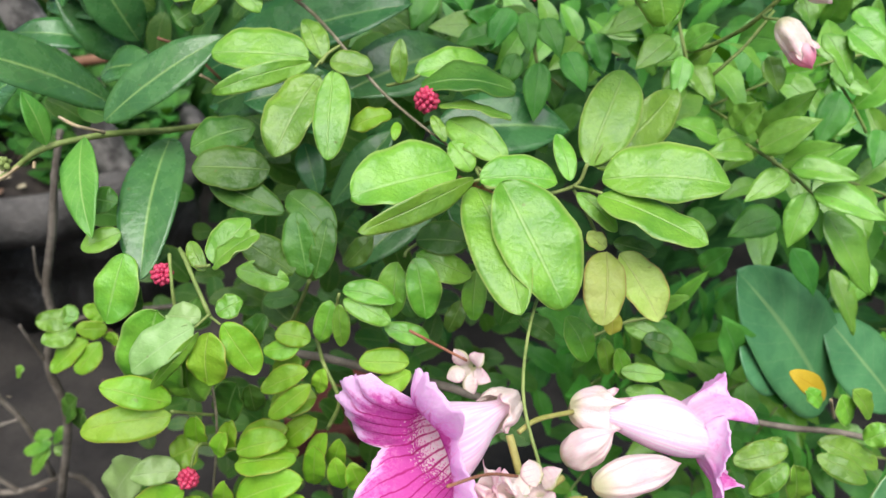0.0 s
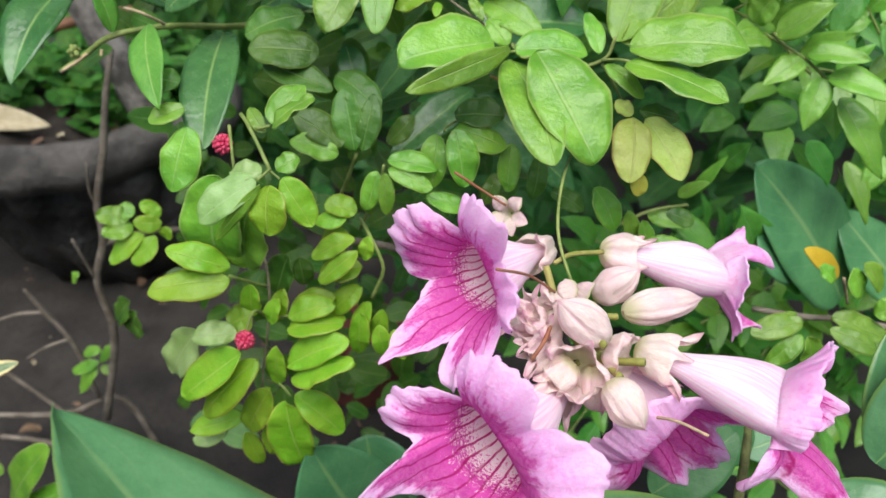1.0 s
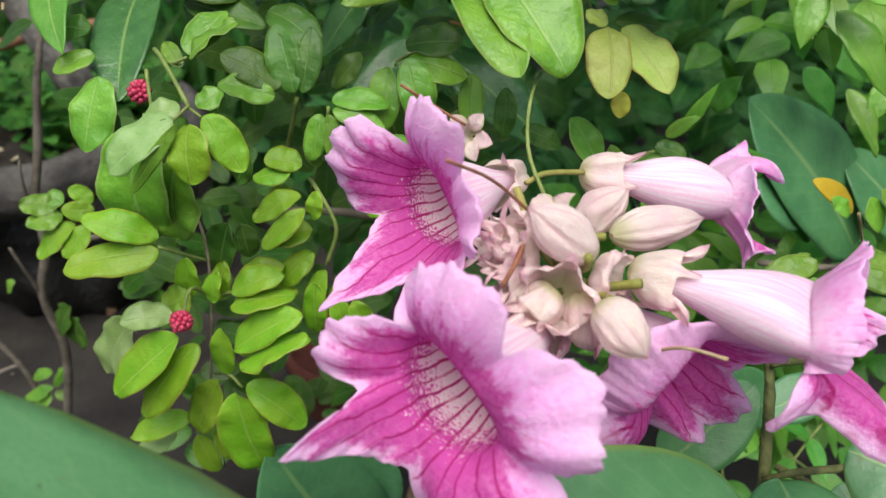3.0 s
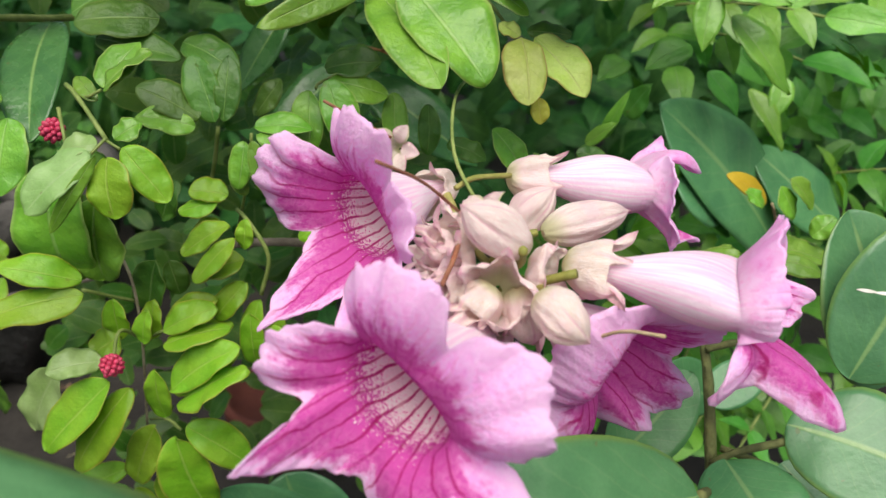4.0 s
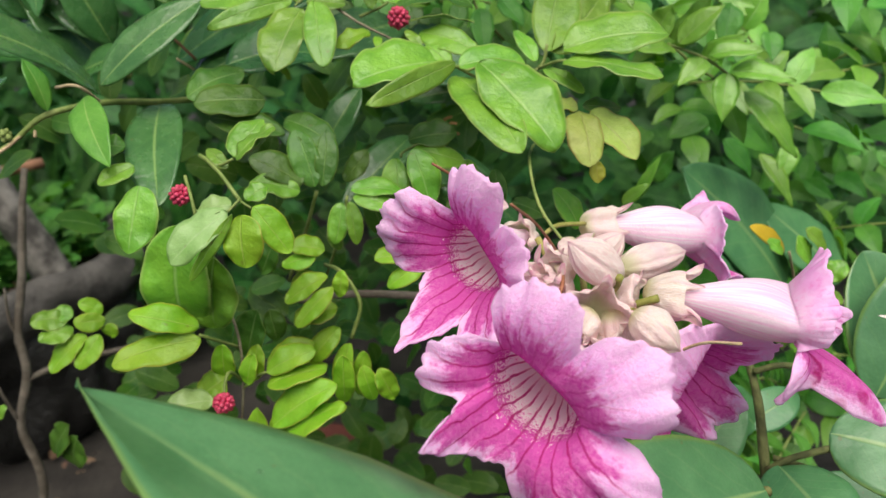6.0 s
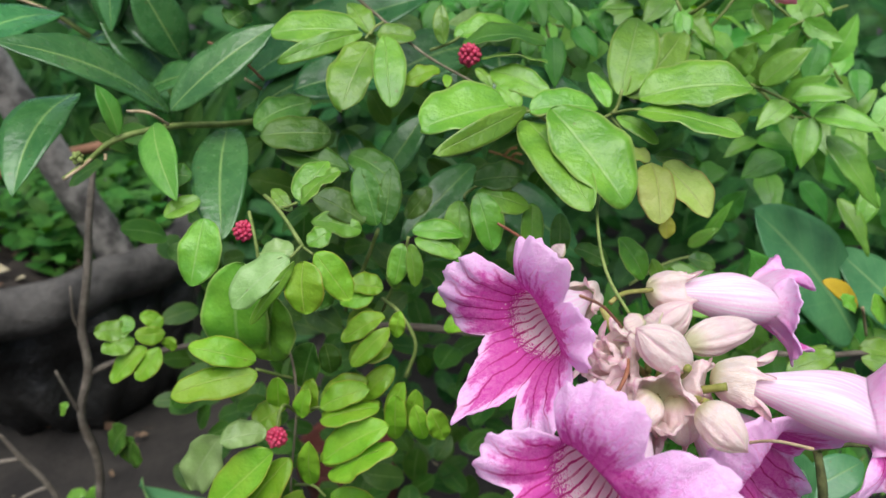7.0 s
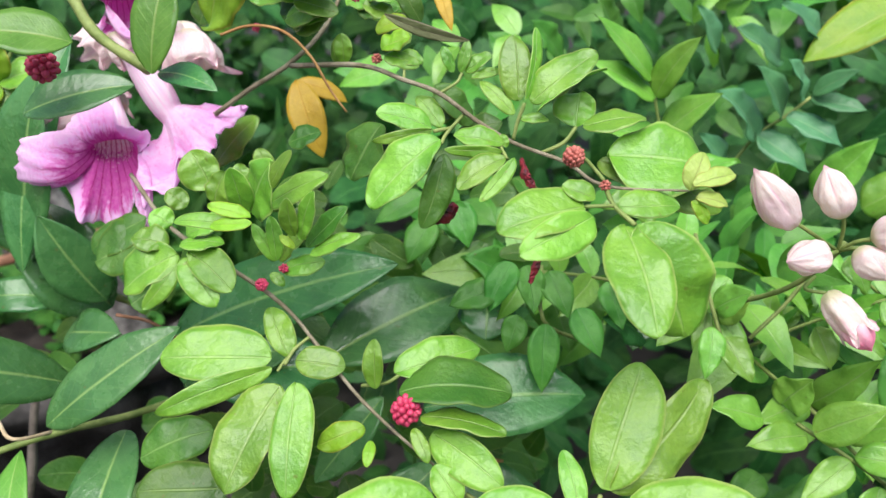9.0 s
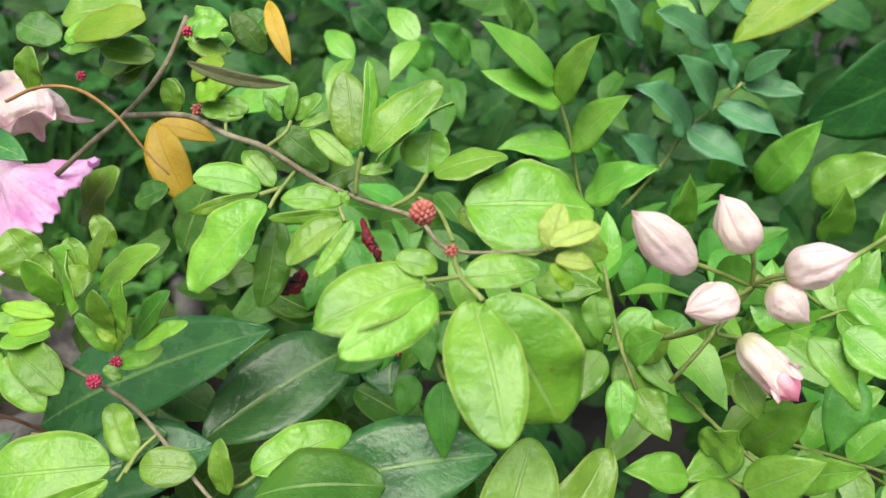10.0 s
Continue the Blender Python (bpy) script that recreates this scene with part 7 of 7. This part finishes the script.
# ---- stalks of the vine's leaves ----
for pts in (
    ((0.1415, 0.4990, 0.7415), (0.1363, 0.4990, 0.7654), (0.1333, 0.4990, 0.7830), (0.1290, 0.4990, 0.7980)),
    ((0.1619, 0.5410, 0.7317), (0.1784, 0.5410, 0.7517), (0.1902, 0.5410, 0.7708), (0.2033, 0.5410, 0.7818), (0.2133, 0.5410, 0.7918)),
    ((0.1693, 0.4290, 0.7046), (0.1846, 0.4004, 0.7010), (0.1981, 0.3978, 0.6898), (0.2053, 0.3900, 0.6849)),
    ((0.1761, 0.3835, 0.7034), (0.1938, 0.3744, 0.6959), (0.2109, 0.3744, 0.6842)),
    ((0.1835, 0.4160, 0.7540), (0.1733, 0.4095, 0.7397), (0.1601, 0.4030, 0.7263)),
    ((0.1405, 0.4290, 0.7573), (0.1430, 0.4056, 0.7428), (0.1482, 0.3965, 0.7283)),
    ((0.0812, 0.4290, 0.7392), (0.0830, 0.4134, 0.7222), (0.0998, 0.4290, 0.7055)),
    ((0.1220, 0.3640, 0.6049), (0.1397, 0.3679, 0.6145), (0.1574, 0.3679, 0.6200)),
):
    stem(vine, "midrib", pts, 0.0008, GREEN_TWIG, sides=6, per=4)

# ---- the vine's pinnate foliage ----
rnd = random.Random(11)
PINNA = [[leaf_mesh("pinna", 1.0, rnd.uniform(0.40, 0.5), rnd.uniform(0.0, 0.12), rnd.uniform(0.2, 0.5), 0.03, 12, 2, 500 + 7 * k + j, 0.0, m, rnd.uniform(-0.4, 0.4)) for j in range(4)] for k, m in enumerate(VINE)]


def frond_leaves(foot, way, face, length, pairs, size):
    """Poses of the leaflets of one pinnate leaf, and its midrib."""
    foot, way = Vector(foot), Vector(way).normalized()
    z = Vector(face)
    z = (z - way * z.dot(way)).normalized()
    side = z.cross(way)
    found, line = [], []
    for i in range(pairs + 1):
        t = (i + 0.55) / (pairs + 0.55)
        at = foot + way * length * t - Vector((0, 0, 1)) * 0.18 * length * t * t
        line.append(at)
        if i == pairs:
            found.append((at, way - Vector((0, 0, 0.3)), z, size * 1.15))
            break
        for s in (-1, 1):
            d = way * rnd.uniform(0.45, 0.7) + side * s + Vector((0, 0, rnd.uniform(-0.35, 0.05)))
            found.append((at, d, z + Vector((rnd.uniform(-0.3, 0.3), rnd.uniform(-0.3, 0.3), 0)), size * rnd.uniform(0.8, 1.05) * (1 - 0.12 * abs(t - 0.6))))
    return found, [foot] + line


def vine_front(x, z):
    """How far off the vine's outer leaves stand."""
    return 0.385 + 1.15 * max(0.0, z - 0.715) + 0.10 * max(0.0, 0.12 - x)


single, rest_v, rest_f, rest_uv, midribs = 0, [], [], [], []
fronds = []
for k in range(440):
    x, z = rnd.uniform(0.06, 0.62), rnd.uniform(0.40, 1.02)
    layer = rnd.random() ** 1.5
    if x < 0.16 and z < 0.70:
        x += 0.10
    if (x > 0.21 and z > 0.74) or (x < 0.31 and 0.53 < z < 0.66):
        continue
    y = vine_front(x, z) + 0.045 + 0.24 * layer
    fronds.append((y, x, z, layer))
fronds.sort()
for y, x, z, layer in fronds:
    way = (rnd.uniform(-1, 1), rnd.uniform(-0.9, 0.1), rnd.uniform(-0.5, 0.8))
    face = (rnd.uniform(-0.4, 0.4), -0.7, 0.75)
    size = rnd.uniform(0.026, 0.036)
    found, line = frond_leaves((x, y, z), way, face, rnd.uniform(0.06, 0.10), rnd.choice((2, 3, 3, 4)), size)
    # deeper layers take darker leaf colours, painted shade rather than cast
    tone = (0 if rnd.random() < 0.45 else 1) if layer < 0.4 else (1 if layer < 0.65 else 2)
    if single < 300:
        stem(vine, "midrib", line, 0.0008, GREEN_TWIG, sides=5, per=2)
    for at, d, zz, s in found:
        # gaps where single fronds hang free before the dark-coloured undergrowth
        if (at.x > 0.07 and at.z > 0.735 and at.y < 0.60) or (at.x > 0.24 and at.z > 0.69 and at.y > 0.47):
            continue
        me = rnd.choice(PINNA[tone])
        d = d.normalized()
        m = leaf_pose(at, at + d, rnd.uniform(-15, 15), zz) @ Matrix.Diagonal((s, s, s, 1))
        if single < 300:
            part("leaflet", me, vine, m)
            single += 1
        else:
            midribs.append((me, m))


def joined(name, parent, placed, materials, label="", kind="stuff"):
    """Many leaves as one mesh."""
    verts, faces, uvs, slots = [], [], [], []
    cache = {}
    for me, m in placed:
        if me not in cache:
            co = np.empty(len(me.vertices) * 3)
            me.vertices.foreach_get("co", co)
            uv = np.empty(len(me.loops) * 2)
            me.uv_layers[0].data.foreach_get("uv", uv)
            order = [v for p in me.polygons for v in p.vertices]
            per = np.zeros((len(me.vertices), 2))
            per[order] = uv.reshape(-1, 2)
            cache[me] = co.reshape(-1, 3), per, [tuple(p.vertices) for p in me.polygons]
        co, per, fs = cache[me]
        base = joined.count
        r = np.array(m.to_3x3())
        verts.append(co @ r.T + np.array(m.translation))
        uvs.append(per)
        faces += [tuple(i + base for i in f) for f in fs]
        slots += [materials.index(me.materials[0])] * len(fs)
        joined.count += len(co)
    joined.count = 0
    me = mesh(name, np.concatenate(verts).tolist(), faces, materials, np.concatenate(uvs).tolist(), True, slots)
    ob = new(name, me)
    put(ob, Matrix.Identity(4), parent)
    return tagged(ob, label, kind=kind)


joined.count = 0
joined("foliage", vine, midribs, VINE, "deeper pinnate leaflets of the vine, shade put into their greens")

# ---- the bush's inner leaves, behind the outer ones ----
# all in the dark inner green, which paints the shade between outer leaves
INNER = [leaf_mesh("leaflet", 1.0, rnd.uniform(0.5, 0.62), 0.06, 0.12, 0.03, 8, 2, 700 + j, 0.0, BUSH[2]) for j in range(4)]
placed = []
for k in range(460):
    x, z = rnd.uniform(-0.16, 0.09), rnd.uniform(0.36, 0.74)
    if x < -0.06 and z > 0.52 and rnd.random() < 0.7:
        continue
    y = 0.36 + 0.55 * max(0.0, z - 0.68) + rnd.uniform(0.05, 0.20)
    d = Vector((rnd.uniform(-1, 1), rnd.uniform(-0.6, 0.2), rnd.uniform(-0.8, 0.6))).normalized()
    s = rnd.uniform(0.018, 0.032)
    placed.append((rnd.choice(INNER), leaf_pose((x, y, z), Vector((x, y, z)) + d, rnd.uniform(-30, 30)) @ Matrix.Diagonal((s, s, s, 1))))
joined("inner_leaves", bush, placed, [BUSH[2]], "inner leaflets of the bush, shade put into their dark green")

# ---- the ground, the grow bag and what stands round it ----
GROUND_Z = 0.22
bm = bmesh.new()
bmesh.ops.create_grid(bm, x_segments=60, y_segments=60, size=1.0)
for v in bm.verts:
    r = v.co.xy.length
    v.co.xy *= 3.0 + 40.0 * max(0.0, r - 0.5) ** 2
    v.co.z = GROUND_Z + (0.006 * noise.noise(v.co * 3.0) if r < 0.9 else 0.0)
me = bpy.data.meshes.new("ground")
bm.to_mesh(me)
bm.free()
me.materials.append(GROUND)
tagged(new("ground", me), "dark stained concrete floor under the plants", "ground", kind="structure")


def lathe(profile, around=64, wobble=0.0, seed=0):
    verts, faces = [], []
    for i, (r, z) in enumerate(profile):
        for k in range(around):
            a = 2 * math.pi * k / around
            q = r * (1 + wobble * noise.noise(Vector((math.cos(a) * 2, math.sin(a) * 2, z * 9 + seed))))
            verts.append((q * math.cos(a), q * math.sin(a), z + wobble * 0.25 * noise.noise(Vector((math.cos(a) * 3, math.sin(a) * 3, seed + 5)))))
    for i in range(len(profile) - 1):
        for k in range(around):
            a, b = i * around + k, i * around + (k + 1) % around
            faces.append((a, b, b + around, a + around))
    return verts, faces


BAG_AT = Vector((-0.49, 0.905, GROUND_Z))
bag = thing("grow_bag", BAG_AT, "round black plastic grow bag of soil with a rolled grey rim", "planter")


def sagging(x, y, z):
    """The slack wall of the bag: it leans to one side at its foot and hangs in folds."""
    lean = 0.055 * (1 - z / 0.2)
    a = math.atan2(y, x)
    fold = 0.007 * math.sin(9 * a + 14 * z) + 0.006 * math.sin(17 * a - 40 * z + 1.0) + 0.012 * noise.noise(Vector((x * 18, y * 18, z * 22)))
    return x * (1 + fold / 0.15) + lean, y * (1 + fold / 0.15), z


v, f = lathe([(0.10, 0.0), (0.112, 0.004), (0.122, 0.02)] + [(0.122 + 0.074 * (k / 14) ** 0.75, 0.02 + 0.19 * k / 14) for k in range(1, 15)], 120, 0.04, 1)
part("bag_wall", mesh("bag_wall", [sagging(*q) for q in v], f, BAG), bag, Matrix.Translation(BAG_AT))
v, f = lathe([(0.184, 0.178), (0.203, 0.176), (0.211, 0.190), (0.213, 0.206), (0.208, 0.222), (0.199, 0.231), (0.188, 0.229), (0.181, 0.215), (0.180, 0.178)], 96, 0.05, 1)
v = [(x * (1 + 0.035 * noise.noise(Vector((x * 22, y * 22, z * 30)))), y * (1 + 0.035 * noise.noise(Vector((x * 22, y * 22, z * 30)))), z + 0.006 * noise.noise(Vector((x * 14, y * 14, 3)))) for x, y, z in v]
part("rim", mesh("rim", v, f, RIM), bag, Matrix.Translation(BAG_AT), "dusty grey rolled rim")
v, f = lathe([(0.188, 0.204), (0.15, 0.208), (0.1, 0.213), (0.05, 0.209), (0.002, 0.213)], 48, 0.06, 3)
part("soil", mesh("soil", v, f, SOIL), bag, Matrix.Translation(BAG_AT), "dark damp soil")

dead = thing("dead_leaf", (-0.49, 0.785, 0.436), "dry pale dead leaf lying on the soil", "leaf")
leaf(dead, "lance", (-0.5520, 0.8050, 0.4400), (-0.4310, 0.7700, 0.4480), 0.030, 15, 0.08, 0, DEAD_LEAF)

dry = thing("dead_shrub", (-0.2003, 0.4290, 0.4612), "dead grey shrub with bare branching stems", "dead shrub")
for pts, r in (
    (((-0.2414, 0.4680, 0.3219), (-0.2164, 0.4615, 0.4168), (-0.2189, 0.4576, 0.4682), (-0.2063, 0.4550, 0.5073), (-0.2055, 0.4550, 0.5376), (-0.1988, 0.4615, 0.5720), (-0.1938, 0.4680, 0.6092), (-0.1922, 0.4810, 0.6355)), (0.0062, 0.0058, 0.0055, 0.0056, 0.0052, 0.005, 0.0045, 0.004)),
    (((-0.2067, 0.4550, 0.5038), (-0.1851, 0.4680, 0.5079), (-0.1499, 0.4810, 0.5089), (-0.1214, 0.4810, 0.5157)), (0.0042, 0.0036, 0.0034, 0.003)),
    (((-0.2188, 0.4576, 0.4692), (-0.2195, 0.4485, 0.4926), (-0.2209, 0.4420, 0.5132)), (0.003, 0.0024, 0.0018)),
    (((-0.2064, 0.4550, 0.5333), (-0.2080, 0.4524, 0.5472), (-0.2049, 0.4498, 0.5690)), (0.0026, 0.002, 0.0014)),
    (((-0.2532, 0.4810, 0.3312), (-0.2601, 0.4745, 0.3918), (-0.2732, 0.4680, 0.4268), (-0.2800, 0.4615, 0.4517)), (0.0044, 0.004, 0.0036, 0.0026)),
    (((-0.2741, 0.4680, 0.4267), (-0.2934, 0.4654, 0.4244), (-0.3137, 0.4615, 0.4170)), (0.003, 0.0026, 0.002)),
    (((-0.2638, 0.4745, 0.3967), (-0.2801, 0.4706, 0.3905), (-0.2983, 0.4680, 0.3776)), (0.003, 0.0024, 0.002)),
    (((-0.2078, 0.4940, 0.2356), (-0.2349, 0.4875, 0.3255), (-0.2884, 0.4836, 0.3047), (-0.3590, 0.4810, 0.2952)), (0.0055, 0.005, 0.0046, 0.004)),
    (((-0.2884, 0.4836, 0.3047), (-0.3109, 0.4810, 0.3300), (-0.3324, 0.4784, 0.3542)), (0.004, 0.0034, 0.003)),
    (((-0.2489, 0.4810, 0.2363), (-0.2760, 0.4680, 0.2753), (-0.3034, 0.4615, 0.2916), (-0.3315, 0.4550, 0.2994)), (0.005, 0.005, 0.0046, 0.004)),
):
    stem(dry, "branch", pts, [0.52 * k for k in r], GREY_TWIG, knobs=0.2)
cane = thing("fallen_cane", (-0.4905, 0.7800, 0.5351), "smooth reddish-brown cane lying above the soil", "cane")
stem(cane, "cane", ((-0.7145, 0.7800, 0.5077), (-0.5316, 0.7800, 0.5264), (-0.4635, 0.7800, 0.5408), (-0.3911, 0.8060, 0.5597), (-0.3417, 0.8580, 0.5631)), 0.006, BROWN_CANE, knobs=0.05)
tree = thing("small_tree", (-0.4468, 0.8060, 0.5978), "small tree with a grey lichen-spotted trunk", "tree")
stem(tree, "trunk", ((-0.3350, 0.8330, 0.4200), (-0.3663, 0.8060, 0.5319), (-0.4048, 0.7800, 0.6506), (-0.4247, 0.7670, 0.7114), (-0.4550, 0.7540, 0.7811), (-0.4917, 0.7540, 0.8449)), (0.021, 0.019, 0.0185, 0.018, 0.016, 0.0145), TRUNK, sides=16, per=8, knobs=0.1)

var_plant = thing("variegated_plant", (-0.2828, 0.4290, 0.7256), "plant with large cream-edged variegated leaves", "plant")
leaf(var_plant, "lance", (-0.3478, 0.3900, 0.7609), (-0.1956, 0.4095, 0.7463), 0.071, 0, 0.05, 0, VARIEGATED)
leaf(var_plant, "broad", (-0.2534, 0.3250, 0.4425), (-0.2211, 0.3380, 0.5367), 0.045, 0, 0.05, 0, VARIEGATED)
leaf(var_plant, "broad", (-0.2512, 0.3250, 0.4765), (-0.1916, 0.3250, 0.5050), 0.013, 20, 0.05, 0, VARIEGATED)
stem(var_plant, "stem", ((-0.3191, 0.3900, 0.7688), (-0.4040, 0.4160, 0.6700), (-0.6008, 0.4680, 0.2109)), 0.004, GREEN_TWIG)

POT_AT = Vector((-0.06, 0.66, GROUND_Z))
pot = thing("clay_pot", POT_AT, "low red clay pot hidden among the leaves", "plant pot")
v, f = lathe([(0.042, 0.0), (0.050, 0.045), (0.052, 0.055), (0.058, 0.055), (0.058, 0.074), (0.052, 0.074), (0.050, 0.06), (0.002, 0.055)], 40)
part("pot_wall", mesh("pot_wall", v, f, TERRACOTTA), pot, Matrix.Translation(POT_AT))

# ---- weeds on the soil and greenery further off ----
WEEDS = [leaf_mesh("broad", 1.0, rnd.uniform(0.45, 0.65), 0.1, 0.15, 0.03, 6, 2, 900 + j, 0.0, WEED) for j in range(4)]
GRASS = [leaf_mesh("lance", 1.0, 0.08, 0.12, 0.3, 0.0, 6, 1, 950 + j, 0.0, UNDER) for j in range(3)]
weeds = thing("weeds", (-0.45, 0.95, 0.43), "low green weeds growing in the grow bag", "weeds", kind="stuff")
placed = []
for k in range(120):
    a, r = rnd.uniform(0, 6.28), 0.17 * math.sqrt(rnd.random())
    at = BAG_AT + Vector((r * math.cos(a), r * math.sin(a), 0.208))
    if at.y < 0.82 and at.x < -0.40:
        continue
    tall = rnd.uniform(0.01, 0.08)
    for j in range(rnd.randint(4, 8)):
        b = rnd.uniform(0, 6.28)
        d = Vector((math.cos(b), math.sin(b), rnd.uniform(-0.1, 0.8))).normalized()
        s = rnd.uniform(0.018, 0.045)
        p = at + Vector((0, 0, tall * rnd.random()))
        placed.append((rnd.choice(WEEDS), leaf_pose(p, p + d, rnd.uniform(-25, 25), (0, -0.3, 1)) @ Matrix.Diagonal((s, s, s, 1))))
joined("weed_leaves", weeds, placed, [WEED])

# dry bits of leaf and small stones on the soil and round the bag
litter = thing("leaf_litter", (-0.45, 0.9, 0.43), "dry brown leaf bits scattered over damp soil", "litter", kind="stuff")
BITS = [leaf_mesh("broad", 1.0, rnd.uniform(0.35, 0.7), rnd.uniform(-0.1, 0.2), 0.3, 0.1, 5, 2, 1200 + j, 0.0, m) for j in range(3) for m in (BITS_BROWN, BITS_BROWN, DEAD_LEAF if j == 0 else BITS_BROWN)]
placed = []
for k in range(260):
    if k < 150:
        a, r = rnd.uniform(0, 6.28), 0.175 * math.sqrt(rnd.random())
        p = BAG_AT + Vector((r * math.cos(a), r * math.sin(a), 0.214))
    else:
        p = Vector((rnd.uniform(-0.9, 0.1), rnd.uniform(0.35, 0.8), GROUND_Z + 0.008 + 0.01 * rnd.random()))
    b = rnd.uniform(0, 6.28)
    s = rnd.choice((0.006, 0.009, 0.012, 0.02))
    placed.append((rnd.choice(BITS), leaf_pose(p, p + Vector((math.cos(b), math.sin(b), rnd.uniform(-0.1, 0.35))), rnd.uniform(-30, 30), (0, 0, 1)) @ Matrix.Diagonal((s, s, s, 1))))
joined("litter_bits", litter, placed, [DEAD_LEAF, BITS_BROWN])

hedge = thing("background_greenery", (0, 1.6, GROUND_Z), "dense green undergrowth behind, its shade put into dark leaf colours", "undergrowth", kind="stuff")
# only the darkest leaf colours, as painted shade for the greenery behind
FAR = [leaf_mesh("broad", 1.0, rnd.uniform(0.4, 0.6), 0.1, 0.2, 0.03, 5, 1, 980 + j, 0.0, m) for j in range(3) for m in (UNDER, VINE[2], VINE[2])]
placed = []
for k in range(7600):
    y = rnd.uniform(0.75, 2.6)
    x = rnd.uniform(-1.75, 1.75)
    z = GROUND_Z + rnd.random() ** 0.8 * (0.20 + 0.24 * y)
    if x < -0.12 and y < 1.3:
        z = GROUND_Z + 0.4 * (z - GROUND_Z)
        if (x + 0.49) ** 2 + (y - 0.905) ** 2 < 0.24**2 or (y < 1.0 and x < -0.1):
            continue
    p = Vector((x, y, z))
    d = Vector((rnd.uniform(-1, 1), rnd.uniform(-0.8, 0.3), rnd.uniform(-0.7, 0.7))).normalized()
    s = rnd.uniform(0.035, 0.085) * (0.7 + 0.3 * y)
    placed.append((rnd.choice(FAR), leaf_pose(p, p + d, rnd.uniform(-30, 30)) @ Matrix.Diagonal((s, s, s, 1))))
for k in range(160):
    p = Vector((rnd.uniform(-0.95, -0.25), rnd.uniform(1.12, 1.5), rnd.uniform(0.22, 0.34)))
    d = Vector((rnd.uniform(-0.6, 0.6), rnd.uniform(-0.4, 0.4), 1)).normalized()
    s = rnd.uniform(0.15, 0.34)
    placed.append((rnd.choice(GRASS), leaf_pose(p, p + d, 0, (0, -1, 0.2)) @ Matrix.Diagonal((s, s, s, 1))))
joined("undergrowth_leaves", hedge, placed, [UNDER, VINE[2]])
